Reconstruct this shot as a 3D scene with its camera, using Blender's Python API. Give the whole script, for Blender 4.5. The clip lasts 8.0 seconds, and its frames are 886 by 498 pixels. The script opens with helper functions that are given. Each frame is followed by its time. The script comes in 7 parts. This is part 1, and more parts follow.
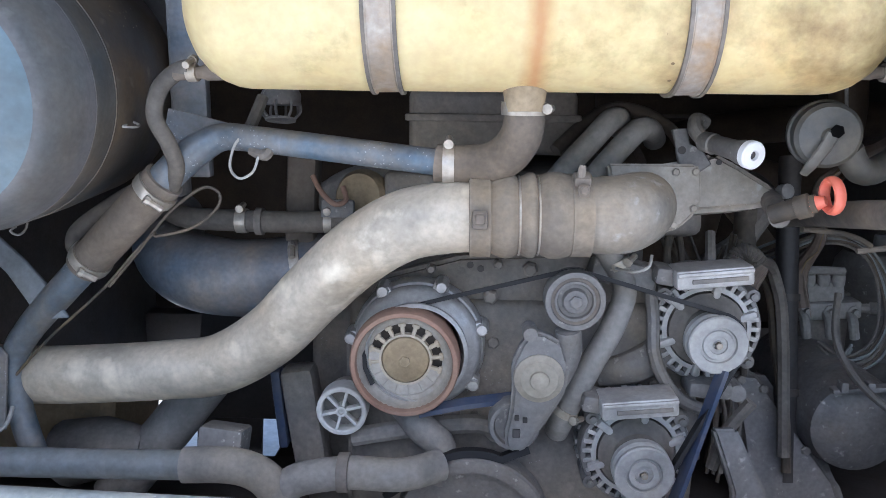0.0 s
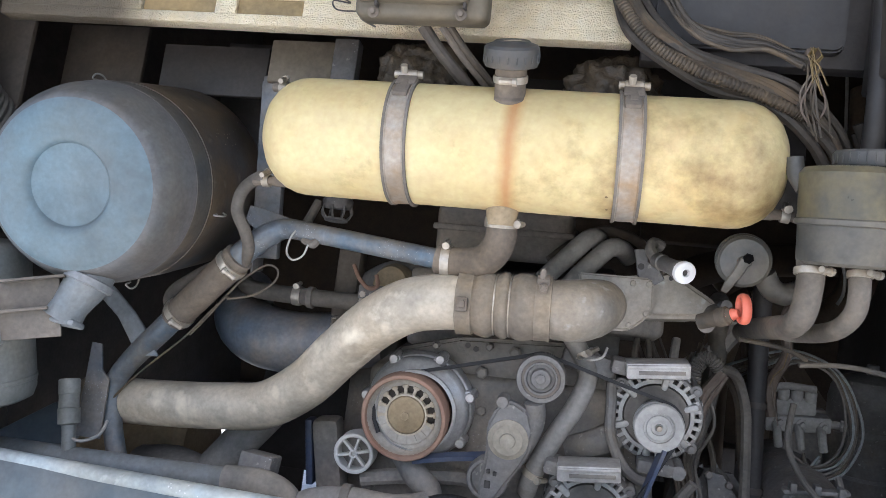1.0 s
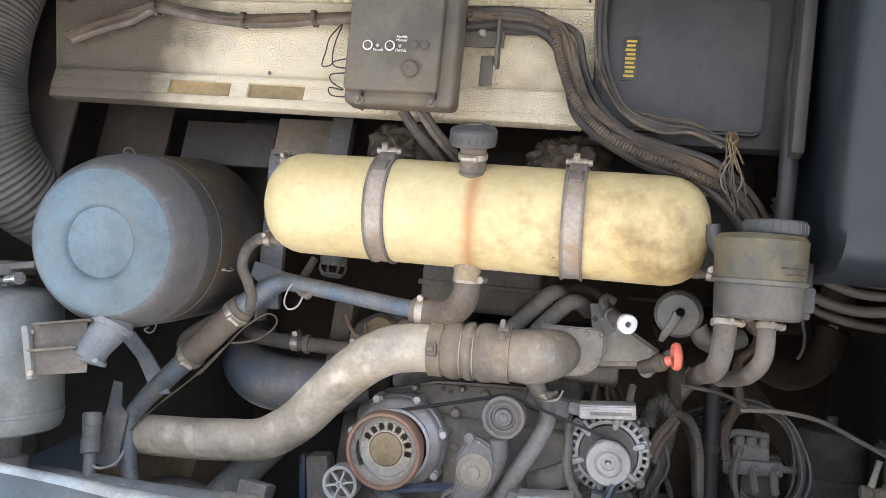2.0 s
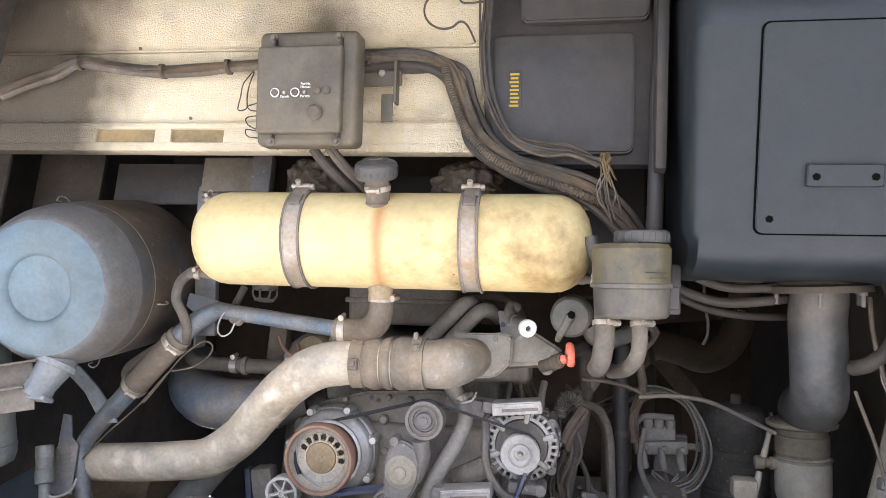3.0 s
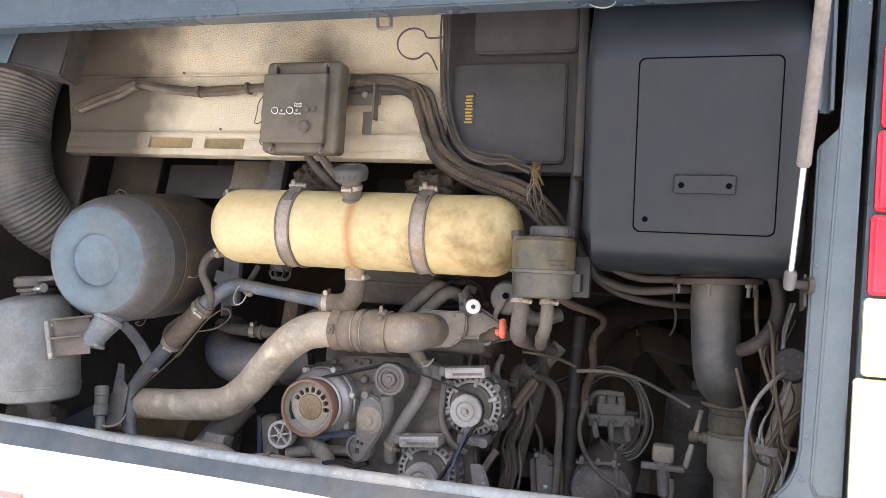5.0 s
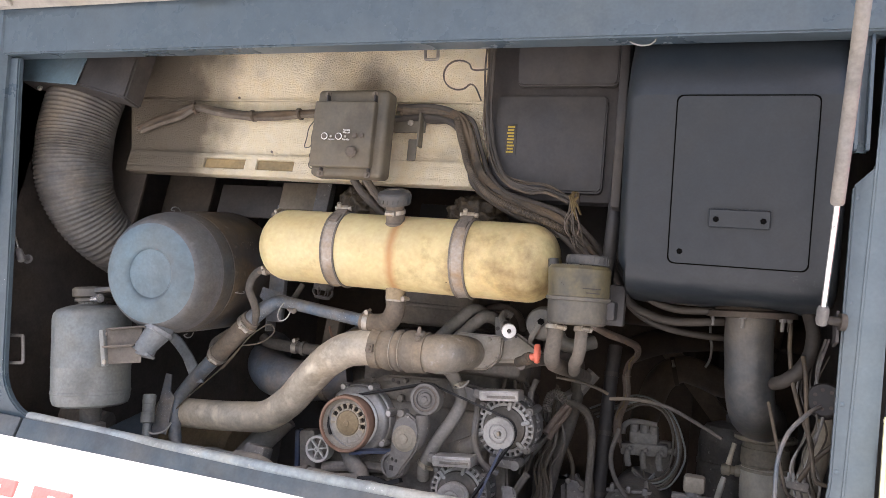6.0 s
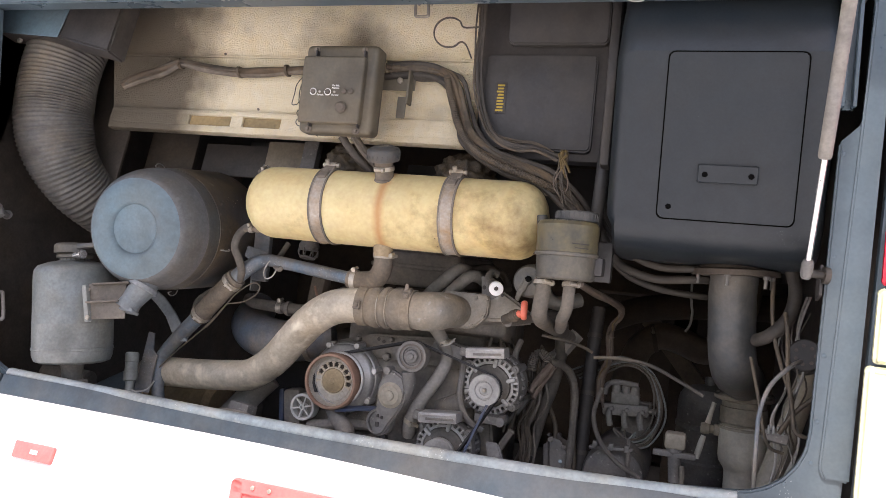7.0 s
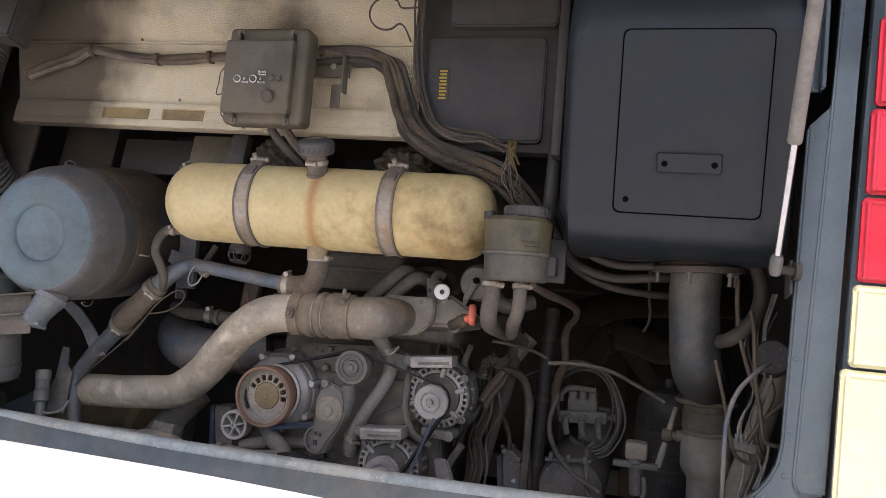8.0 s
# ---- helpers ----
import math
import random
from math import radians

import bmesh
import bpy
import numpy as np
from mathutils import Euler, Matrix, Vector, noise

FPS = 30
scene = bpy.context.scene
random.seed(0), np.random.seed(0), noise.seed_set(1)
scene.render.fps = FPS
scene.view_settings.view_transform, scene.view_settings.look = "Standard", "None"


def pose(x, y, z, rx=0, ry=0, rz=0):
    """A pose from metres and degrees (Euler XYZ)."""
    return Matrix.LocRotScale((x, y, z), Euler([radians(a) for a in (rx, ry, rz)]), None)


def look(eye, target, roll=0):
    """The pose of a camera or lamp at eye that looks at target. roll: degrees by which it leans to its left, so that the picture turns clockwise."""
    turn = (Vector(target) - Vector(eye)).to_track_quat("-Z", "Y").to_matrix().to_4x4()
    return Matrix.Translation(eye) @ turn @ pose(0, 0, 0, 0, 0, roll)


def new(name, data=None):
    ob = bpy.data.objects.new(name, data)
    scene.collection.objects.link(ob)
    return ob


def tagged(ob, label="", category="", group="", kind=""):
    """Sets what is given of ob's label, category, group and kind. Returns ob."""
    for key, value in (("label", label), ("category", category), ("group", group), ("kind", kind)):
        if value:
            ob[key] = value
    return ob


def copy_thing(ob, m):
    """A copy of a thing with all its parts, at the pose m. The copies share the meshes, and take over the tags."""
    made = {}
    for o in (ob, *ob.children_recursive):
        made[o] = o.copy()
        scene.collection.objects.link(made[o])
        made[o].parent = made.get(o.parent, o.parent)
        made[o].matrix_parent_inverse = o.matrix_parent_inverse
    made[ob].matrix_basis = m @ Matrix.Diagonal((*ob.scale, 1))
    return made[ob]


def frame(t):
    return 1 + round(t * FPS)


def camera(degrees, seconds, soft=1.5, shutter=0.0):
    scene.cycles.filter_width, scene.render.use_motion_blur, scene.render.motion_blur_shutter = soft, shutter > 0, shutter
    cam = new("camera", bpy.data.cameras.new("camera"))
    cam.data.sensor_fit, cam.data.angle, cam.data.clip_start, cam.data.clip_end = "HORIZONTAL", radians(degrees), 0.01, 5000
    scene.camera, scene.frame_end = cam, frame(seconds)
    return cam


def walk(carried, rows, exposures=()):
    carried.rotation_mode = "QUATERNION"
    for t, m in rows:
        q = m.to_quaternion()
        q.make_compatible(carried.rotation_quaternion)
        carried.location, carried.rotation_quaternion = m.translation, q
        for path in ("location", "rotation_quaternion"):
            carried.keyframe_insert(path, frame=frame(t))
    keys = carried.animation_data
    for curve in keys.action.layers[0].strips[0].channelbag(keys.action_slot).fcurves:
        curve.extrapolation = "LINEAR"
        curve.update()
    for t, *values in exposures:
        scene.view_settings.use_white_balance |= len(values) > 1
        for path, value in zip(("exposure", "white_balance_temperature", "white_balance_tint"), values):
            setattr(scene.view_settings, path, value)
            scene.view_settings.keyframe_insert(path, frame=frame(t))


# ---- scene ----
cam = camera(59.4, 8.0, 0.6)
# the bay is laid out in its own axes, which lean out; LEVEL stands it upright on the ground
PIVOT = Vector((0, 0.85, 0.93))
LEVEL = Matrix.Translation(PIVOT) @ Matrix.Rotation(radians(-12.5), 4, "X") @ Matrix.Translation(-PIVOT)
PATH = [
    (0, (0.044, 0.037, 1.18), (-0.043, 2.034, 1.225), 1.2),
    (0.5, (0.147, -0.087, 1.15), (-0.063, 1.891, 1.358), 5.2),
    (1, (0.223, -0.226, 1.125), (-0.136, 1.716, 1.445), 6.9),
    (1.5, (0.239, -0.35, 1.109), (-0.073, 1.587, 1.499), 7.2),
    (2, (0.346, -0.386, 1.096), (-0.09, 1.512, 1.554), 8.0),
    (2.2, (0.412, -0.395, 1.113), (-0.007, 1.512, 1.546), 6.8),
    (3.3, (0.471, -0.567, 1.098), (0.119, 1.338, 1.594), 2.9),
    (3.5, (0.482, -0.593, 1.078), (0.068, 1.294, 1.597), 4.1),
    (4, (0.634, -0.629, 1.053), (0.13, 1.226, 1.605), 6.3),
    (4.2, (0.697, -0.648, 1.05), (0.156, 1.21, 1.556), 6.1),
    (5.3, (0.862, -0.787, 1.025), (0.231, 1.057, 1.474), 7.6),
    (5.5, (0.867, -0.802, 1.026), (0.171, 1.011, 1.504), 7.7),
    (6, (0.862, -0.8, 1.019), (0.166, 1.007, 1.519), 9.6),
    (6.5, (0.846, -0.813, 1.002), (0.19, 1.013, 1.486), 8.9),
    (7, (0.838, -0.797, 0.956), (0.206, 1.042, 1.422), 9.8),
    (7.5, (0.868, -0.713, 0.987), (0.27, 1.139, 1.447), 7.2),
    (8, (0.821, -0.648, 0.999), (0.299, 1.221, 1.48), 8.0),
]
walk(cam, [(t, LEVEL @ look(eye, target, roll)) for t, eye, target, roll in PATH], [(0, 1.02, 5550, 12), (0.5, 1.00, 5850, 13), (1.0, 0.95, 6050, 12), (2.2, 1.17, 6280, 14), (3.5, 1.44, 6480, 17), (4.2, 1.30, 6500, 18), (5.5, 0.88, 6650, 19), (7.0, 0.69, 6680, 19), (8.0, 0.12, 6650, 20)])


# ---- world and light ----
world = bpy.data.worlds.new("sky")
scene.world = world
world.use_nodes = True
sky = world.node_tree.nodes.new("ShaderNodeTexSky")
sky.sky_type, sky.sun_disc = "NISHITA", False
sky.sun_elevation, sky.sun_rotation = radians(60), radians(177)
sky.air_density, sky.dust_density = 1.2, 3.0
world.node_tree.links.new(sky.outputs[0], world.node_tree.nodes["Background"].inputs[0])
world.node_tree.nodes["Background"].inputs[1].default_value = 0.15
sun_data = bpy.data.lights.new("sun", "SUN")
sun_data.energy, sun_data.angle, sun_data.color = 4.0, radians(3), (1.0, 0.97, 0.93)
sun = new("sun", sun_data)
sun.matrix_world = look((0.26, -2.77, 7.55), (0, 0.9, 1.0))


# ---- materials ----
def richer(c, k=1.6):
    """Muted paints and dusts carry a little more hue than plain grey."""
    if max(c) > 0.4:
        return c
    if c[0] >= c[2] and c[0] - c[2] < 0.30 * c[0]:
        k = 1.3
    g = 0.3 * c[0] + 0.6 * c[1] + 0.1 * c[2]
    return tuple(max(0.003, g + k * (x - g)) for x in c)


def dusty(name, base, rough=0.6, metal=0.0, dust=(0.20, 0.19, 0.178), amount=0.45, scale=9.0, bump=0.15, fine=140.0, spots=0.0, spot_colour=(0.6, 0.58, 0.52)):
    """A worn surface: base colour, drifts of dust at two scales, fine grain, and pale scuffs if asked for."""
    base, dust = richer(base), richer(dust)
    m = bpy.data.materials.new(name)
    m.use_nodes = True
    n, l = m.node_tree.nodes, m.node_tree.links
    p = n["Principled BSDF"]
    tc = n.new("ShaderNodeTexCoord")
    big = n.new("ShaderNodeTexNoise")
    big.inputs["Scale"].default_value, big.inputs["Detail"].default_value, big.inputs["Roughness"].default_value = scale, 6.0, 0.65
    small = n.new("ShaderNodeTexNoise")
    small.inputs["Scale"].default_value, small.inputs["Detail"].default_value = fine, 4.0
    l.new(tc.outputs["Object"], big.inputs["Vector"])
    l.new(tc.outputs["Object"], small.inputs["Vector"])
    ramp = n.new("ShaderNodeValToRGB")
    lo = 0.62 - 0.4 * amount
    ramp.color_ramp.elements[0].position, ramp.color_ramp.elements[1].position = lo - 0.12, lo + 0.2
    l.new(big.outputs["Fac"], ramp.inputs["Fac"])
    mix = n.new("ShaderNodeMix")
    mix.data_type = "RGBA"
    mix.inputs["A"].default_value, mix.inputs["B"].default_value = (*base, 1), (*dust, 1)
    scaled = n.new("ShaderNodeMath")
    scaled.operation = "MULTIPLY"
    scaled.inputs[1].default_value = min(1.0, 0.35 + amount)
    l.new(ramp.outputs["Color"], scaled.inputs[0])
    settle = n.new("ShaderNodeMapRange")
    settle.inputs["From Min"].default_value, settle.inputs["From Max"].default_value = 0.25, 1.0
    settle.inputs["To Max"].default_value = 0.45 * amount
    geo = n.new("ShaderNodeNewGeometry")
    up = n.new("ShaderNodeSeparateXYZ")
    l.new(geo.outputs["Normal"], up.inputs[0])
    l.new(up.outputs["Z"], settle.inputs["Value"])
    both = n.new("ShaderNodeMath")
    both.use_clamp = True
    l.new(scaled.outputs[0], both.inputs[0])
    l.new(settle.outputs[0], both.inputs[1])
    l.new(both.outputs[0], mix.inputs["Factor"])
    hue = n.new("ShaderNodeTexNoise")
    hue.inputs["Scale"].default_value, hue.inputs["Detail"].default_value = 5.5, 3.0
    moved = n.new("ShaderNodeVectorMath")
    moved.inputs[1].default_value = (8.1, 2.3, 6.7)
    l.new(tc.outputs["Object"], moved.inputs[0])
    l.new(moved.outputs[0], hue.inputs["Vector"])
    warm = n.new("ShaderNodeMapRange")
    warm.inputs["From Min"].default_value, warm.inputs["From Max"].default_value = 0.38, 0.64
    l.new(hue.outputs["Fac"], warm.inputs["Value"])
    earth = n.new("ShaderNodeMix")
    earth.data_type = "RGBA"
    earth.inputs["A"].default_value = (*dust, 1)
    earth.inputs["B"].default_value = (dust[0] * 1.08, dust[1] * 0.98, dust[2] * 0.82, 1)
    l.new(warm.outputs[0], earth.inputs["Factor"])
    l.new(earth.outputs["Result"], mix.inputs["B"])
    mid = n.new("ShaderNodeTexNoise")
    mid.inputs["Scale"].default_value, mid.inputs["Detail"].default_value, mid.inputs["Roughness"].default_value = 26.0, 6.0, 0.68
    l.new(tc.outputs["Object"], mid.inputs["Vector"])
    mottle = n.new("ShaderNodeMix")
    mottle.data_type, mottle.blend_type = "RGBA", "OVERLAY"
    mottle.inputs["Factor"].default_value = 0.06 + 0.70 * min(amount, 0.6)
    l.new(mix.outputs["Result"], mottle.inputs["A"])
    l.new(mid.outputs["Fac"], mottle.inputs["B"])
    oil = n.new("ShaderNodeTexNoise")
    oil.inputs["Scale"].default_value, oil.inputs["Detail"].default_value, oil.inputs["Roughness"].default_value = 7.5, 5.0, 0.6
    shift = n.new("ShaderNodeVectorMath")
    shift.inputs[1].default_value = (3.7, 1.9, 5.3)
    l.new(tc.outputs["Object"], shift.inputs[0])
    l.new(shift.outputs[0], oil.inputs["Vector"])
    patch = n.new("ShaderNodeMapRange")
    patch.inputs["From Min"].default_value, patch.inputs["From Max"].default_value = 0.50, 0.70
    patch.inputs["To Max"].default_value = 0.62 if amount > 0.33 else 0.12
    l.new(oil.outputs["Fac"], patch.inputs["Value"])
    greasy = n.new("ShaderNodeMix")
    greasy.data_type = "RGBA"
    greasy.inputs["B"].default_value = (*[0.33 * a + b for a, b in zip(base, (0.008, 0.0065, 0.005))], 1)
    l.new(mottle.outputs["Result"], greasy.inputs["A"])
    l.new(patch.outputs[0], greasy.inputs["Factor"])
    wear = n.new("ShaderNodeMapRange")
    wear.inputs["From Min"].default_value, wear.inputs["From Max"].default_value = 0.53, 0.62
    wear.inputs["To Max"].default_value = 0.55 * min(1.0, amount * 2)
    l.new(geo.outputs["Pointiness"], wear.inputs["Value"])
    broken = n.new("ShaderNodeMath")
    broken.operation = "MULTIPLY"
    l.new(wear.outputs[0], broken.inputs[0])
    l.new(mid.outputs["Fac"], broken.inputs[1])
    edge = n.new("ShaderNodeMix")
    edge.data_type = "RGBA"
    edge.inputs["B"].default_value = (*[min(0.7, 1.5 * max(a, b) + 0.04) for a, b in zip(base, dust)], 1)
    l.new(greasy.outputs["Result"], edge.inputs["A"])
    l.new(broken.outputs[0], edge.inputs["Factor"])
    grain = n.new("ShaderNodeMix")
    grain.data_type, grain.blend_type = "RGBA", "OVERLAY"
    grain.inputs["Factor"].default_value = 0.30 if amount > 0.37 else 0.18
    l.new(edge.outputs["Result"], grain.inputs["A"])
    l.new(small.outputs["Fac"], grain.inputs["B"])
    colour = grain.outputs["Result"]
    if spots:
        sp = n.new("ShaderNodeTexNoise")
        sp.inputs["Scale"].default_value, sp.inputs["Detail"].default_value = scale * 6.5, 6.0
        l.new(tc.outputs["Object"], sp.inputs["Vector"])
        sr = n.new("ShaderNodeValToRGB")
        sr.color_ramp.elements[0].position, sr.color_ramp.elements[1].position = 0.66 - 0.25 * spots, 0.88 - 0.25 * spots
        l.new(sp.outputs["Fac"], sr.inputs["Fac"])
        sm = n.new("ShaderNodeMix")
        sm.data_type = "RGBA"
        sm.inputs["B"].default_value = (*spot_colour, 1)
        l.new(sr.outputs["Color"], sm.inputs["Factor"])
        l.new(colour, sm.inputs["A"])
        colour = sm.outputs["Result"]
    l.new(colour, p.inputs["Base Color"])
    rr = n.new("ShaderNodeMapRange")
    rr.inputs["To Min"].default_value, rr.inputs["To Max"].default_value = max(0.05, rough - 0.06), min(1.0, rough + 0.2)
    l.new(scaled.outputs[0], rr.inputs["Value"])
    l.new(rr.outputs[0], p.inputs["Roughness"])
    mm = n.new("ShaderNodeMapRange")
    mm.inputs["To Min"].default_value, mm.inputs["To Max"].default_value = metal, metal * 0.2
    l.new(scaled.outputs[0], mm.inputs["Value"])
    l.new(mm.outputs[0], p.inputs["Metallic"])
    b = n.new("ShaderNodeBump")
    b.inputs["Strength"].default_value, b.inputs["Distance"].default_value = bump, 0.002
    add = n.new("ShaderNodeMath")
    l.new(big.outputs["Fac"], add.inputs[0])
    l.new(small.outputs["Fac"], add.inputs[1])
    l.new(add.outputs[0], b.inputs["Height"])
    l.new(b.outputs["Normal"], p.inputs["Normal"])
    return m


def chipped(m, scale=90.0, size=0.16, rarity=0.60, colour=(0.62, 0.63, 0.62)):
    """Small pale chips scattered in clusters over a painted surface."""
    n, l = m.node_tree.nodes, m.node_tree.links
    p = n["Principled BSDF"]
    src = p.inputs["Base Color"].links[0].from_socket
    tc = n.new("ShaderNodeTexCoord")
    v = n.new("ShaderNodeTexVoronoi")
    v.inputs["Scale"].default_value = scale
    l.new(tc.outputs["Object"], v.inputs["Vector"])
    dot = n.new("ShaderNodeMath")
    dot.operation = "LESS_THAN"
    dot.inputs[1].default_value = size
    l.new(v.outputs["Distance"], dot.inputs[0])
    where = n.new("ShaderNodeTexNoise")
    where.inputs["Scale"].default_value, where.inputs["Detail"].default_value = 9.0, 4.0
    l.new(tc.outputs["Object"], where.inputs["Vector"])
    few = n.new("ShaderNodeMath")
    few.operation = "GREATER_THAN"
    few.inputs[1].default_value = rarity
    l.new(where.outputs["Fac"], few.inputs[0])
    both = n.new("ShaderNodeMath")
    both.operation = "MULTIPLY"
    l.new(dot.outputs[0], both.inputs[0])
    l.new(few.outputs[0], both.inputs[1])
    mix = n.new("ShaderNodeMix")
    mix.data_type = "RGBA"
    mix.inputs["B"].default_value = (*colour, 1)
    l.new(both.outputs[0], mix.inputs["Factor"])
    l.new(src, mix.inputs["A"])
    l.new(mix.outputs["Result"], p.inputs["Base Color"])
    return m


def tank_plastic():
    """Yellowed plastic with brown smudges and one rust run below the filler neck."""
    m = dusty("yellowed_plastic", (0.65, 0.55, 0.30), 0.46, 0.0, (0.58, 0.44, 0.20), 0.30, 5.0, 0.06, 90.0)
    n, l = m.node_tree.nodes, m.node_tree.links
    p = n["Principled BSDF"]
    p.inputs["Subsurface Weight"].default_value = 0.12
    p.inputs["Subsurface Radius"].default_value = (0.02, 0.012, 0.004)
    src = p.inputs["Base Color"].links[0].from_socket
    tc = n.new("ShaderNodeTexCoord")
    smudge = n.new("ShaderNodeTexNoise")
    smudge.inputs["Scale"].default_value, smudge.inputs["Detail"].default_value, smudge.inputs["Roughness"].default_value = 9.5, 7.0, 0.66
    l.new(tc.outputs["Object"], smudge.inputs["Vector"])
    sep = n.new("ShaderNodeSeparateXYZ")
    l.new(tc.outputs["Object"], sep.inputs[0])
    reach = n.new("ShaderNodeMapRange")
    reach.inputs["From Min"].default_value, reach.inputs["From Max"].default_value = 0.05, 0.42
    reach.inputs["To Min"].default_value, reach.inputs["To Max"].default_value = -0.09, 0.12
    l.new(sep.outputs["X"], reach.inputs["Value"])
    more = n.new("ShaderNodeMath")
    l.new(smudge.outputs["Fac"], more.inputs[0])
    l.new(reach.outputs[0], more.inputs[1])
    sr = n.new("ShaderNodeValToRGB")
    sr.color_ramp.elements[0].position, sr.color_ramp.elements[1].position = 0.49, 0.76
    sr.color_ramp.elements[1].color = (0.85, 0.85, 0.85, 1)
    l.new(more.outputs[0], sr.inputs["Fac"])
    a = n.new("ShaderNodeMix")
    a.data_type = "RGBA"
    a.inputs["B"].default_value = (0.14, 0.085, 0.030, 1)
    l.new(sr.outputs["Color"], a.inputs["Factor"])
    l.new(src, a.inputs["A"])
    wob = n.new("ShaderNodeMath")
    wob.operation = "MULTIPLY_ADD"
    wob.inputs[1].default_value, wob.inputs[2].default_value = 0.03, -0.015
    l.new(smudge.outputs["Fac"], wob.inputs[0])
    xs = n.new("ShaderNodeMath")
    l.new(sep.outputs["X"], xs.inputs[0])
    l.new(wob.outputs[0], xs.inputs[1])
    off = n.new("ShaderNodeMath")
    off.operation = "SUBTRACT"
    off.inputs[1].default_value = 0.0
    l.new(xs.outputs[0], off.inputs[0])
    ab = n.new("ShaderNodeMath")
    ab.operation = "ABSOLUTE"
    l.new(off.outputs[0], ab.inputs[0])
    run = n.new("ShaderNodeMapRange")
    run.inputs["From Min"].default_value, run.inputs["From Max"].default_value = 0.002, 0.020
    run.inputs["To Min"].default_value, run.inputs["To Max"].default_value = 0.70, 0.0
    l.new(ab.outputs[0], run.inputs["Value"])
    r = n.new("ShaderNodeMix")
    r.data_type = "RGBA"
    r.inputs["B"].default_value = (0.42, 0.17, 0.05, 1)
    l.new(run.outputs[0], r.inputs["Factor"])
    l.new(a.outputs["Result"], r.inputs["A"])
    l.new(r.outputs["Result"], p.inputs["Base Color"])
    return m


def stucco_foil():
    """Cream insulation sheet with a hammered emboss and soot drifts."""
    m = dusty("stucco_sheet", (0.95, 0.84, 0.60), 0.34, 0.0, (0.78, 0.64, 0.42), 0.28, 4.0, 0.1, 60.0)
    n, l = m.node_tree.nodes, m.node_tree.links
    tc = n.new("ShaderNodeTexCoord")
    v = n.new("ShaderNodeTexVoronoi")
    v.inputs["Scale"].default_value = 340.0
    w = n.new("ShaderNodeTexNoise")
    w.inputs["Scale"].default_value = 80.0
    l.new(tc.outputs["Object"], w.inputs["Vector"])
    vm = n.new("ShaderNodeVectorMath")
    vm.operation = "MULTIPLY_ADD"
    vm.inputs[1].default_value = (0.012, 0.012, 0.012)
    l.new(w.outputs["Color"], vm.inputs[0])
    l.new(tc.outputs["Object"], vm.inputs[2])
    l.new(vm.outputs[0], v.inputs["Vector"])
    b = n.new("ShaderNodeBump")
    b.inputs["Strength"].default_value, b.inputs["Distance"].default_value = 0.9, 0.0038
    b.invert = True
    l.new(v.outputs["Distance"], b.inputs["Height"])
    p = n["Principled BSDF"]
    src = p.inputs["Base Color"].links[0].from_socket
    sep = n.new("ShaderNodeSeparateXYZ")
    l.new(tc.outputs["Object"], sep.inputs[0])
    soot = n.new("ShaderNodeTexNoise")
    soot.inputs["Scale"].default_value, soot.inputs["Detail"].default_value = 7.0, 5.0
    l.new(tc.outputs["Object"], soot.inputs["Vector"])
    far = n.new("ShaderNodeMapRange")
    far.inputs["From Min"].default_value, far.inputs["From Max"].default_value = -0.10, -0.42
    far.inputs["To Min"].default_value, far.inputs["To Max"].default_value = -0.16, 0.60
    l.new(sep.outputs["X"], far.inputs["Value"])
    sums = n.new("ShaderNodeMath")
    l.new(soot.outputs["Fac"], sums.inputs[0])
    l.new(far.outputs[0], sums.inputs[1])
    # exhaust-brown smear over the control box
    blot = n.new("ShaderNodeVectorMath")
    blot.operation = "SUBTRACT"
    blot.inputs[1].default_value = (0.195, 0.0, 0.225)
    l.new(tc.outputs["Object"], blot.inputs[0])
    squash = n.new("ShaderNodeVectorMath")
    squash.operation = "MULTIPLY"
    squash.inputs[1].default_value = (4.4, 0.0, 8.0)
    l.new(blot.outputs[0], squash.inputs[0])
    reach = n.new("ShaderNodeVectorMath")
    reach.operation = "LENGTH"
    l.new(squash.outputs[0], reach.inputs[0])
    smear = n.new("ShaderNodeMapRange")
    smear.inputs["From Min"].default_value, smear.inputs["From Max"].default_value = 0.1, 1.1
    smear.inputs["To Min"].default_value, smear.inputs["To Max"].default_value = 0.46, 0.0
    l.new(reach.outputs["Value"], smear.inputs["Value"])
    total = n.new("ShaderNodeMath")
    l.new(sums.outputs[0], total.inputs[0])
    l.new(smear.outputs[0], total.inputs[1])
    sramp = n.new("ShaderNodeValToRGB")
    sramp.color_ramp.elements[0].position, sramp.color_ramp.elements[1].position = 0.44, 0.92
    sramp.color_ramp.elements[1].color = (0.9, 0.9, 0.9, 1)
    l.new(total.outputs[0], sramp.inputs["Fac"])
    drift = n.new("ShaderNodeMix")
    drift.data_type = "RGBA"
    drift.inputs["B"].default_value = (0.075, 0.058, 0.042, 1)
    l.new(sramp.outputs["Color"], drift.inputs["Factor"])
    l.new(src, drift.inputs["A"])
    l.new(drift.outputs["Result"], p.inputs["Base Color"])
    l.new(b.outputs["Normal"], n["Principled BSDF"].inputs["Normal"])
    return m


def plain(name, colour, rough=0.5, metal=0.0):
    m = bpy.data.materials.new(name)
    m.use_nodes = True
    p = m.node_tree.nodes["Principled BSDF"]
    p.inputs["Base Color"].default_value = (*colour, 1)
    p.inputs["Roughness"].default_value, p.inputs["Metallic"].default_value = rough, metal
    return m


